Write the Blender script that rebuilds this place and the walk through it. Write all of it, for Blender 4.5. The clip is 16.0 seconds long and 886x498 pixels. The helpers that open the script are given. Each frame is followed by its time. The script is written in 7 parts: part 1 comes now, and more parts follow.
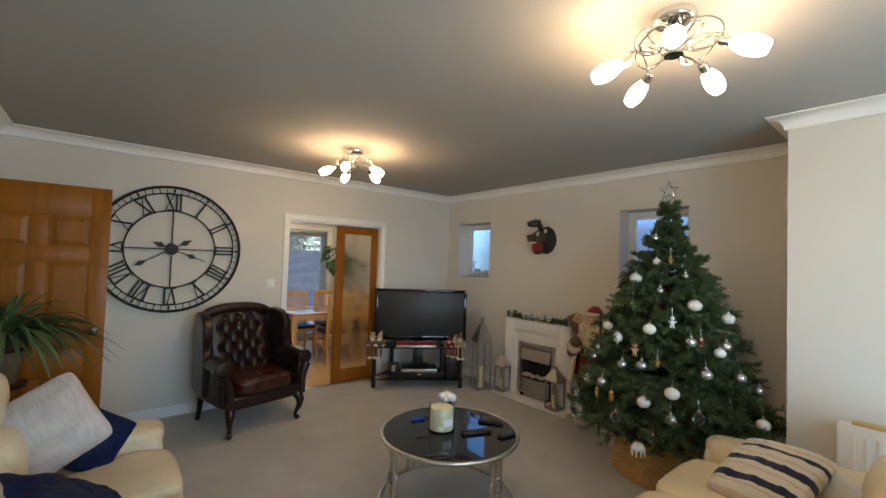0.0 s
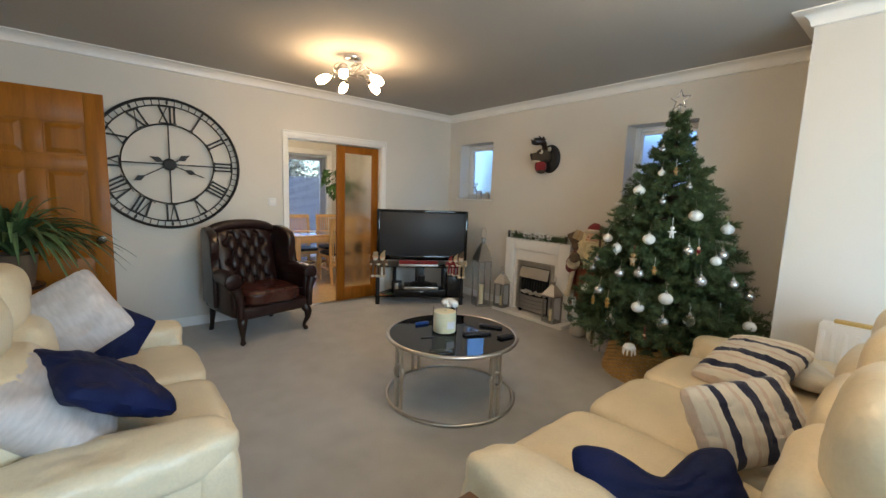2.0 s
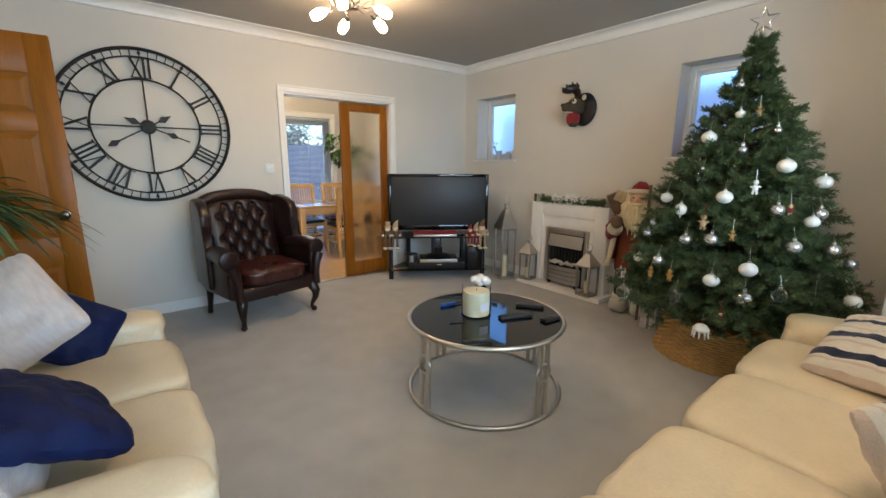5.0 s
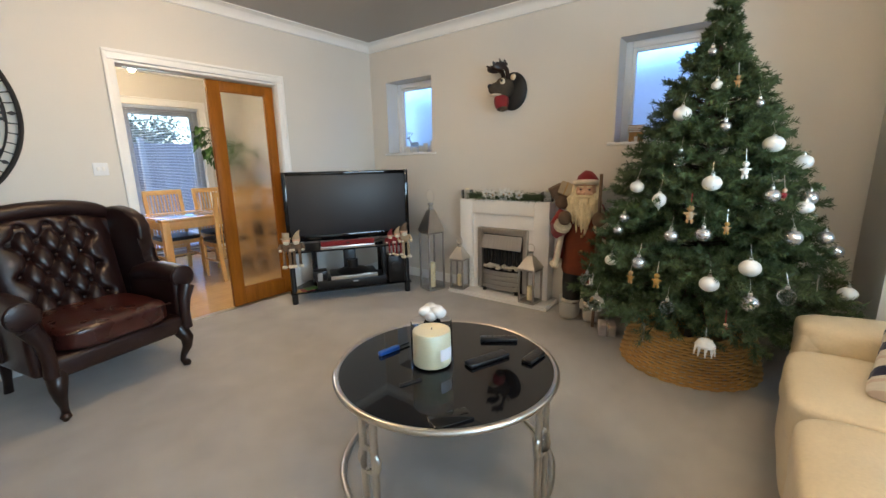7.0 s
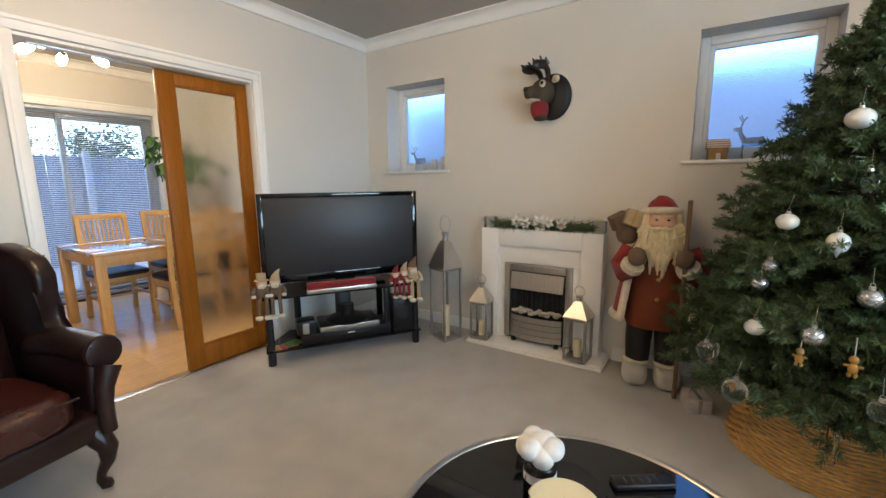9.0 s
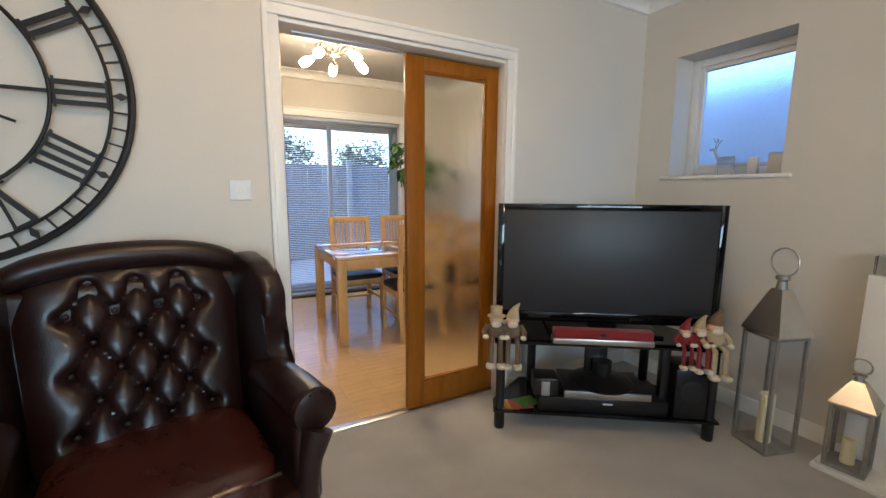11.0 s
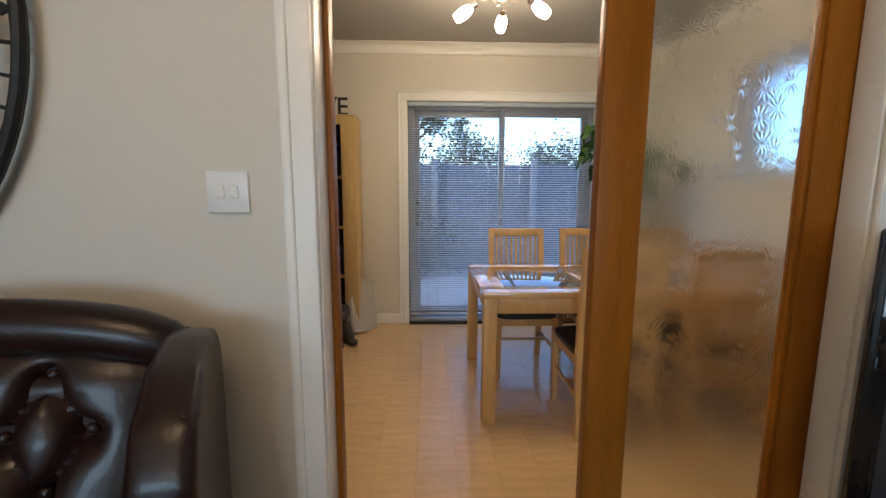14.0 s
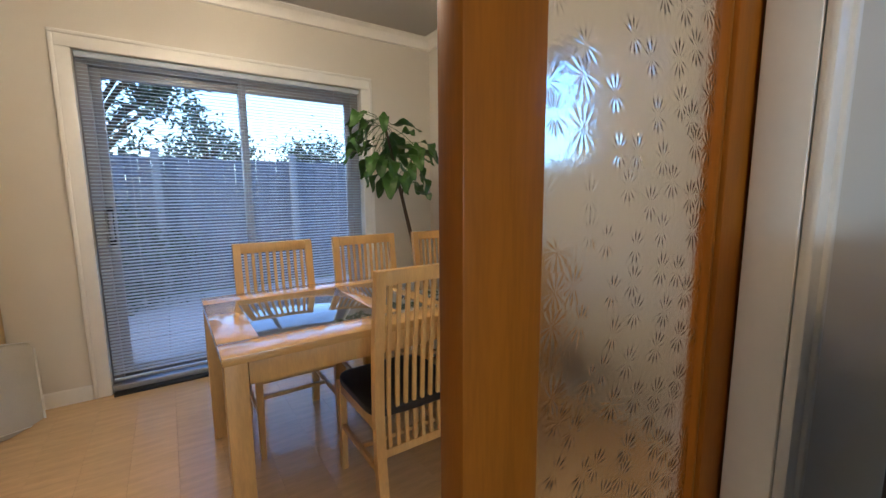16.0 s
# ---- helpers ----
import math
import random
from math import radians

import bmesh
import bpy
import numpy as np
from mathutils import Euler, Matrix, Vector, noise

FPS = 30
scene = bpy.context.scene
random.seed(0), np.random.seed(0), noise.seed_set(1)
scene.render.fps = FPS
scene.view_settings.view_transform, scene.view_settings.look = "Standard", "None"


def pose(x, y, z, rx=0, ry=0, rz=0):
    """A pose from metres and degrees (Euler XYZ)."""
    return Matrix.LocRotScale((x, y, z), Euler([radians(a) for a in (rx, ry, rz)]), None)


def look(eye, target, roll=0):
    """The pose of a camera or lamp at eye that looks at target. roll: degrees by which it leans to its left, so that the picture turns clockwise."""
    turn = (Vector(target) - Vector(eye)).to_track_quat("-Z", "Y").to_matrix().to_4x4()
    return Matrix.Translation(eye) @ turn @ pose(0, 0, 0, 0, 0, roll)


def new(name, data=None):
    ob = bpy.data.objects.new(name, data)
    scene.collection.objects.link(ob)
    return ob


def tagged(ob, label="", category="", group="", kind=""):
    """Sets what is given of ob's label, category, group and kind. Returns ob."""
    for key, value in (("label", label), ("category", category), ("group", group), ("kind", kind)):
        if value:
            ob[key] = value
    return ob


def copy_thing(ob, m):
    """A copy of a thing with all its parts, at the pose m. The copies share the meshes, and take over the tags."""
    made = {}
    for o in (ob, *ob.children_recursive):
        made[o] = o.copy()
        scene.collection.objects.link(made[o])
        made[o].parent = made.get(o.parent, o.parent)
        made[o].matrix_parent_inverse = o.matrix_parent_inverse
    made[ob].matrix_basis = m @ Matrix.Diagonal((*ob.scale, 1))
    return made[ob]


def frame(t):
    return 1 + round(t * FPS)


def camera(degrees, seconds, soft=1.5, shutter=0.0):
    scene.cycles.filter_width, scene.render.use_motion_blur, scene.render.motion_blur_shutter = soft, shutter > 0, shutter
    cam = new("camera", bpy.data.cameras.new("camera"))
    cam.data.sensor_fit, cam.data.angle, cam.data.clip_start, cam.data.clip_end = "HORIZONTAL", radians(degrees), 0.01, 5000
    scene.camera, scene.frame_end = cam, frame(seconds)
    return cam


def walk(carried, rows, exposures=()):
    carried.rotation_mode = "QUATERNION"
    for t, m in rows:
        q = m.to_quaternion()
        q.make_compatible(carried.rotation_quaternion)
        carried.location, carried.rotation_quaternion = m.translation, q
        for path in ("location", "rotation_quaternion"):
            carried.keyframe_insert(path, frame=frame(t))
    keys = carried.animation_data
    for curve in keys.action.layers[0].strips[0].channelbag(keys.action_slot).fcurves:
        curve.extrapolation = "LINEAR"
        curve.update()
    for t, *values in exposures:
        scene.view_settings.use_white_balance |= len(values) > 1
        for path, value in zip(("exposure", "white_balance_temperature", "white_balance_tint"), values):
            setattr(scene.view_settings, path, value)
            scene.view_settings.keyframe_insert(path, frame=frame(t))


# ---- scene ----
cam = camera(94.8, 16.0)
PATH = [
    (0, (0.485, 0.335, 1.559), (1.754, 1.880, 1.626), 1.9),
    (0.5, (0.485, 0.328, 1.507), (1.758, 1.869, 1.494), 1.5),
    (1, (0.482, 0.323, 1.457), (1.753, 1.868, 1.369), 1.6),
    (1.5, (0.472, 0.326, 1.423), (1.744, 1.857, 1.243), 1.7),
    (2, (0.461, 0.334, 1.397), (1.728, 1.857, 1.139), 2.0),
    (2.5, (0.446, 0.365, 1.377), (1.707, 1.879, 1.053), 2.2),
    (3, (0.454, 0.398, 1.344), (1.687, 1.925, 0.970), 1.8),
    (3.5, (0.486, 0.428, 1.306), (1.681, 1.980, 0.903), 1.1),
    (5.8, (0.801, 1.065, 1.326), (2.092, 2.533, 0.901), -1.6),
    (6, (0.833, 1.134, 1.309), (2.169, 2.558, 0.887), -1.6),
    (6.5, (0.940, 1.303, 1.266), (2.397, 2.614, 0.852), -1.5),
    (7, (1.050, 1.452, 1.267), (2.599, 2.641, 0.851), -1.2),
    (7.5, (1.169, 1.629, 1.274), (2.807, 2.708, 0.867), -0.8),
    (8, (1.270, 1.798, 1.268), (2.948, 2.811, 0.887), -0.5),
    (8.5, (1.379, 2.001, 1.268), (3.071, 3.007, 0.914), -0.4),
    (9, (1.473, 2.232, 1.279), (3.120, 3.320, 0.951), -0.6),
    (9.5, (1.554, 2.459, 1.279), (3.102, 3.685, 0.974), -0.7),
    (10, (1.656, 2.677, 1.272), (3.051, 4.082, 0.983), -0.9),
    (10.2, (1.684, 2.768, 1.273), (2.995, 4.251, 0.984), -0.6),
    (12.3, (2.058, 3.512, 1.262), (2.359, 5.468, 0.975), 1.1),
    (12.5, (2.085, 3.587, 1.255), (2.291, 5.553, 0.962), 1.2),
    (13, (2.161, 3.804, 1.259), (2.187, 5.779, 0.940), 1.4),
    (13.5, (2.236, 4.003, 1.264), (2.225, 5.983, 0.955), 0.7),
    (14, (2.308, 4.173, 1.268), (2.371, 6.149, 0.995), 0.2),
    (14.5, (2.325, 4.373, 1.265), (2.640, 6.333, 0.995), -0.0),
    (15, (2.341, 4.545, 1.264), (2.972, 6.427, 1.001), -0.1),
    (15.5, (2.412, 4.687, 1.265), (3.307, 6.453, 0.996), -0.4),
    (16, (2.486, 4.834, 1.266), (3.592, 6.478, 0.992), -0.4),
]
EXPOSURES = [(0, 1.94, 7800, 10), (1.5, 2.25, 7750, 10), (2.5, 2.3, 7650, 10), (3.5, 2.35, 7500, 10), (6, 2.67, 7200, 10), (8.5, 2.83, 7150, 10), (10, 2.55, 7050, 10), (12.5, 2.48, 7250, 10), (13.5, 2.17, 7150, 10), (14.5, 1.95, 6900, 10), (15.3, 2.15, 6600, 10), (16, 2.1, 6750, 10)]
walk(cam, [(t, look(eye, target, roll)) for t, eye, target, roll in PATH], EXPOSURES)

# ---- world, sun, exposure ----
world = bpy.data.worlds.new("sky_world")
world.use_nodes = True
scene.world = world
_wn = world.node_tree.nodes
_sky = _wn.new("ShaderNodeTexSky")
_sky.sky_type = "NISHITA"
_sky.sun_disc = False
_sky.sun_elevation = radians(38)
_sky.sun_rotation = radians(285)
_sky.air_density = 1.2
_sky.dust_density = 0.6
_sky.ozone_density = 2.0
_tint = _wn.new("ShaderNodeMix")
_tint.data_type, _tint.blend_type = "RGBA", "MULTIPLY"
_tint.inputs["Factor"].default_value = 1.0
_tint.inputs["B"].default_value = (0.66, 0.91, 1.24, 1)
world.node_tree.links.new(_sky.outputs[0], _tint.inputs["A"])
world.node_tree.links.new(_tint.outputs["Result"], _wn["Background"].inputs[0])
_wn["Background"].inputs[1].default_value = 0.15
sun_data = bpy.data.lights.new("sun", "SUN")
sun_data.energy = 0.6
sun_data.angle = radians(12)
sun_data.color = (1.0, 0.93, 0.85)
sun = new("sun", sun_data)
sun.matrix_world = look((0, 0, 30), (11, 4, 21))

# ---- materials ----
MATS = {}


def mat(name, color, rough=0.6, metal=0.0, vary=0.12, scale=6.0, fine=80.0, bump=0.15, spec=0.5, coat=0.0, sheen=0.0,
        trans=0.0, emit=0.0, stretch=(1, 1, 1), per_object=0.0, per_island=0.0, alpha=1.0, ior=1.45):
    """A node material with colour variation at two scales, roughness wear and fine relief."""
    if name in MATS:
        return MATS[name]
    m = bpy.data.materials.new(name)
    m.use_nodes = True
    nt = m.node_tree
    n, l = nt.nodes, nt.links
    b = n["Principled BSDF"]
    tc = n.new("ShaderNodeTexCoord")
    mp = n.new("ShaderNodeMapping")
    mp.inputs["Scale"].default_value = stretch
    l.new(tc.outputs["Object"], mp.inputs[0])
    big = n.new("ShaderNodeTexNoise")
    big.inputs["Scale"].default_value = scale
    big.inputs["Detail"].default_value = 4
    small = n.new("ShaderNodeTexNoise")
    small.inputs["Scale"].default_value = fine
    small.inputs["Detail"].default_value = 3
    l.new(mp.outputs[0], big.inputs["Vector"])
    l.new(mp.outputs[0], small.inputs["Vector"])
    mix = n.new("ShaderNodeMath")
    mix.operation = "MULTIPLY_ADD"
    l.new(small.outputs[0], mix.inputs[0])
    mix.inputs[1].default_value = 0.5
    l.new(big.outputs[0], mix.inputs[2])
    rng = n.new("ShaderNodeMapRange")
    rng.inputs["From Min"].default_value = 0.45
    rng.inputs["From Max"].default_value = 1.05
    rng.inputs["To Min"].default_value = 1 - vary
    rng.inputs["To Max"].default_value = 1 + vary
    l.new(mix.outputs[0], rng.inputs["Value"])
    value = rng.outputs[0]
    for amount, socket in ((per_object, "obj"), (per_island, "isl")):
        if amount:
            if socket == "obj":
                src = n.new("ShaderNodeObjectInfo").outputs["Random"]
            else:
                src = n.new("ShaderNodeNewGeometry").outputs["Random Per Island"]
            r2 = n.new("ShaderNodeMapRange")
            r2.inputs["To Min"].default_value = 1 - amount
            r2.inputs["To Max"].default_value = 1 + amount
            l.new(src, r2.inputs["Value"])
            mul = n.new("ShaderNodeMath")
            mul.operation = "MULTIPLY"
            l.new(value, mul.inputs[0])
            l.new(r2.outputs[0], mul.inputs[1])
            value = mul.outputs[0]
    hsv = n.new("ShaderNodeHueSaturation")
    hsv.inputs["Color"].default_value = (*color, 1)
    l.new(value, hsv.inputs["Value"])
    l.new(hsv.outputs[0], b.inputs["Base Color"])
    rr = n.new("ShaderNodeMapRange")
    rr.inputs["To Min"].default_value = max(0.0, rough * 0.85)
    rr.inputs["To Max"].default_value = min(1.0, rough * 1.15)
    l.new(big.outputs[0], rr.inputs["Value"])
    l.new(rr.outputs[0], b.inputs["Roughness"])
    b.inputs["Metallic"].default_value = metal
    b.inputs["Specular IOR Level"].default_value = spec
    b.inputs["Coat Weight"].default_value = coat
    b.inputs["Sheen Weight"].default_value = sheen
    b.inputs["Transmission Weight"].default_value = trans
    b.inputs["IOR"].default_value = ior
    b.inputs["Alpha"].default_value = alpha
    if emit:
        b.inputs["Emission Color"].default_value = (*color, 1)
        b.inputs["Emission Strength"].default_value = emit
    if bump:
        bp = n.new("ShaderNodeBump")
        bp.inputs["Strength"].default_value = bump
        bp.inputs["Distance"].default_value = 0.004
        l.new(small.outputs[0], bp.inputs["Height"])
        l.new(bp.outputs[0], b.inputs["Normal"])
    MATS[name] = m
    return m


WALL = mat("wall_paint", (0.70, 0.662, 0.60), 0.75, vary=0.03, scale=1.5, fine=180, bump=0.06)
# ceiling colour is darkened to hold down the lamps' glow on it
CEIL = mat("dimmed_ceiling_paint", (0.43, 0.413, 0.388), 0.85, vary=0.03, scale=1.2, fine=150, bump=0.05)
WHITE = mat("white_gloss_paint", (0.85, 0.84, 0.81), 0.35, vary=0.03, scale=4, fine=60, bump=0.04)
UPVC = mat("white_plastic", (0.80, 0.81, 0.82), 0.3, vary=0.02, scale=4, fine=60, bump=0.02)
CARPET = mat("grey_carpet", (0.46, 0.445, 0.42), 0.95, vary=0.13, scale=5.0, fine=420, bump=0.9, spec=0.1, sheen=0.3)
LAMINATE = mat("laminate", (0.68, 0.455, 0.235), 0.24, coat=0.15, vary=0.14, scale=3, fine=22, bump=0.03, stretch=(1, 9, 1), per_object=0.012)
PINE = mat("orange_pine", (0.29, 0.094, 0.009), 0.42, spec=0.22, vary=0.25, scale=2.5, fine=26, bump=0.04, stretch=(9, 9, 0.8), coat=0.05)
MAHOGANY = mat("red_wood", (0.30, 0.07, 0.018), 0.35, vary=0.2, scale=3, fine=26, bump=0.04, stretch=(9, 9, 0.8), coat=0.3)
BEECH = mat("beech_wood", (0.60, 0.35, 0.13), 0.38, vary=0.16, scale=3, fine=24, bump=0.03, stretch=(7, 7, 1.2))
BEECH_TOP = mat("beech_top", (0.60, 0.35, 0.13), 0.22, vary=0.14, scale=3, fine=24, bump=0.02, stretch=(1.2, 8, 8), coat=1.0)
OAK = mat("pale_oak", (0.58, 0.39, 0.17), 0.5, vary=0.14, scale=3, fine=24, bump=0.03, stretch=(8, 8, 1))
WALNUT = mat("walnut_top", (0.16, 0.075, 0.032), 0.4, vary=0.3, scale=3, fine=18, bump=0.04, stretch=(2, 9, 9))
CREAM = mat("cream_leather", (0.70, 0.585, 0.405), 0.33, vary=0.09, scale=5, fine=90, bump=0.38, coat=0.1)
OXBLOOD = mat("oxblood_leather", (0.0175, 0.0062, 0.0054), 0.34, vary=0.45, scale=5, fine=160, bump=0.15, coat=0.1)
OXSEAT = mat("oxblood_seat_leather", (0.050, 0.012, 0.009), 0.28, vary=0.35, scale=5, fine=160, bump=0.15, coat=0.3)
DARKWOOD = mat("dark_stained_wood", (0.022, 0.010, 0.007), 0.3, vary=0.3, scale=8, fine=60, bump=0.03)
CHROME = mat("chrome", (0.72, 0.71, 0.69), 0.1, 1.0, vary=0.04, scale=10, fine=90, bump=0.0)
SILVER = mat("satin_silver", (0.60, 0.57, 0.52), 0.3, 1.0, vary=0.08, scale=10, fine=120, bump=0.05)
STEEL = mat("brushed_steel", (0.50, 0.48, 0.45), 0.33, 1.0, vary=0.12, scale=6, fine=60, bump=0.08, stretch=(1, 12, 1))
ZINC = mat("galvanised_metal", (0.36, 0.35, 0.33), 0.5, 0.7, vary=0.2, scale=7, fine=40, bump=0.1)
BLACKGLASS = mat("black_glass", (0.004, 0.004, 0.005), 0.035, vary=0.05, bump=0.0, spec=0.6)
BLACK = mat("black_plastic", (0.010, 0.010, 0.011), 0.3, vary=0.2, scale=8, fine=120, bump=0.06)
BLACKMATT = mat("black_cast_metal", (0.012, 0.011, 0.011), 0.55, vary=0.25, scale=12, fine=90, bump=0.2)
SCREEN = mat("plasma_screen", (0.030, 0.030, 0.033), 0.42, vary=0.04, scale=2, fine=30, bump=0.0)
SMOKED = mat("smoked_glass_shelf", (0.015, 0.017, 0.02), 0.06, vary=0.05, bump=0.0)
GLASS = mat("clear_glass", (0.96, 0.98, 0.98), 0.01, vary=0.0, bump=0.0, trans=1.0)
WINGLASS = mat("window_glass", (0.95, 0.97, 1.0), 0.0, vary=0.0, bump=0.0, trans=1.0, ior=1.02)
OBSCURE = mat("obscured_glass", (0.60, 0.80, 1.0), 0.32, vary=0.04, scale=30, fine=120, bump=0.6, trans=1.0, ior=1.3)
NAVY = mat("navy_velvet", (0.004, 0.010, 0.050), 0.6, spec=0.2, vary=0.35, scale=9, fine=200, bump=0.3)
SHIMMER = mat("silver_sequin_fabric", (0.66, 0.61, 0.60), 0.36, 0.35, vary=0.15, scale=20, fine=260, bump=0.8, stretch=(1, 1, 4))
IVORY = mat("ivory_knit", (0.70, 0.64, 0.54), 0.9, vary=0.08, scale=20, fine=160, bump=0.7, stretch=(8, 1, 1), sheen=0.2)
NAVYSTRIPE = mat("navy_knit", (0.012, 0.016, 0.045), 0.9, vary=0.15, scale=20, fine=160, bump=0.7, sheen=0.2)
ROSESTRIPE = mat("blush_knit", (0.62, 0.49, 0.40), 0.9, vary=0.08, scale=20, fine=160, bump=0.7, sheen=0.2)
WAX = mat("cream_wax", (0.80, 0.72, 0.47), 0.45, vary=0.04, scale=9, fine=80, bump=0.05)
WHITEMATT = mat("white_matt", (0.78, 0.77, 0.74), 0.75, vary=0.05, scale=15, fine=120, bump=0.2)
NEEDLE = mat("fir_needles", (0.070, 0.108, 0.042), 0.55, vary=0.25, scale=5, fine=60, bump=0.0, per_island=0.45)
BARK = mat("brown_bark", (0.07, 0.045, 0.028), 0.85, vary=0.3, scale=10, fine=60, bump=0.6)
LEAF = mat("green_leaf", (0.035, 0.10, 0.018), 0.42, vary=0.25, scale=8, fine=60, bump=0.1, per_island=0.4)
SPIDERLEAF = mat("variegated_leaf", (0.055, 0.095, 0.035), 0.45, vary=0.3, scale=8, fine=60, bump=0.1, per_island=0.5)
WICKER = mat("wicker", (0.50, 0.29, 0.10), 0.6, vary=0.3, scale=10, fine=70, bump=0.4, per_island=0.25)
RED = mat("red_felt", (0.22, 0.012, 0.014), 0.85, vary=0.15, scale=12, fine=180, bump=0.4, sheen=0.2)
RUST = mat("rust_waistcoat_cloth", (0.17, 0.035, 0.012), 0.85, vary=0.2, scale=12, fine=150, bump=0.4)
FUR = mat("white_fur", (0.66, 0.58, 0.44), 0.95, vary=0.2, scale=22, fine=160, bump=1.0, sheen=0.3)
SKIN = mat("painted_resin_face", (0.66, 0.39, 0.26), 0.5, vary=0.08, scale=20, fine=100, bump=0.05)
DEERHIDE = mat("dark_brown_plush", (0.062, 0.044, 0.028), 0.9, vary=0.3, scale=14, fine=160, bump=0.6)
BROWN = mat("brown_felt", (0.15, 0.095, 0.06), 0.9, vary=0.2, scale=14, fine=160, bump=0.5)
TAN = mat("tan_plush", (0.42, 0.32, 0.20), 0.9, vary=0.2, scale=14, fine=160, bump=0.6)
GINGER = mat("gingerbread_clay", (0.42, 0.24, 0.10), 0.7, vary=0.2, scale=20, fine=100, bump=0.3)
GREYPLUSH = mat("grey_plush", (0.07, 0.06, 0.055), 0.95, vary=0.25, scale=18, fine=180, bump=1.0)
CANVAS = mat("pale_canvas", (0.52, 0.49, 0.43), 0.8, vary=0.08, scale=6, fine=140, bump=0.2)
BLUE = mat("blue_plastic", (0.01, 0.10, 0.42), 0.35, vary=0.08, bump=0.03)
PAPER = mat("white_paper", (0.78, 0.78, 0.80), 0.6, vary=0.03, bump=0.03)
BLOCK = mat("bamboo_block", (0.60, 0.38, 0.13), 0.45, vary=0.14, scale=4, fine=26, bump=0.03, stretch=(2, 9, 9))
DARKWOVEN = mat("dark_shadow_lining", (0.012, 0.012, 0.013), 0.6, vary=0.2, bump=0.1)
MOTHER = mat("pearl_bauble", (0.78, 0.76, 0.72), 0.28, vary=0.05, scale=10, fine=90, bump=0.05, coat=0.4)
SILVERBALL = mat("silver_bauble", (0.62, 0.62, 0.63), 0.16, 0.85, vary=0.12, scale=14, fine=90, bump=0.1)
GOLDEN = mat("golden_trinket", (0.45, 0.24, 0.06), 0.35, 0.3, vary=0.2, scale=20, fine=90, bump=0.2)
FENCE = mat("stained_fence_timber", (0.12, 0.13, 0.16), 0.85, vary=0.25, scale=3, fine=30, bump=0.3, stretch=(6, 6, 1), per_object=0.12)
PATIO = mat("pale_patio_slab", (0.30, 0.31, 0.33), 0.85, vary=0.2, scale=1.5, fine=40, bump=0.2)
GRASS = mat("winter_lawn", (0.06, 0.085, 0.05), 0.9, vary=0.3, scale=3, fine=120, bump=0.8)
FOLIAGE = mat("garden_foliage", (0.05, 0.07, 0.045), 0.7, vary=0.3, scale=1.5, fine=20, bump=0.1, per_island=0.5)
SHADES = [mat("lit_shade_low", (1.0, 0.76, 0.52), 0.4, vary=0.0, bump=0.0, emit=16.5), mat("lit_shade_mid", (1.0, 0.725, 0.47), 0.4, vary=0.0, bump=0.0, emit=14.5), mat("lit_shade_high", (1.0, 0.84, 0.63), 0.4, vary=0.0, bump=0.0, emit=25.5)]
SPINES = [mat("book_red", (0.25, 0.03, 0.02), 0.6), mat("book_dark", (0.02, 0.022, 0.03), 0.6), mat("book_grey", (0.2, 0.2, 0.2), 0.6)]


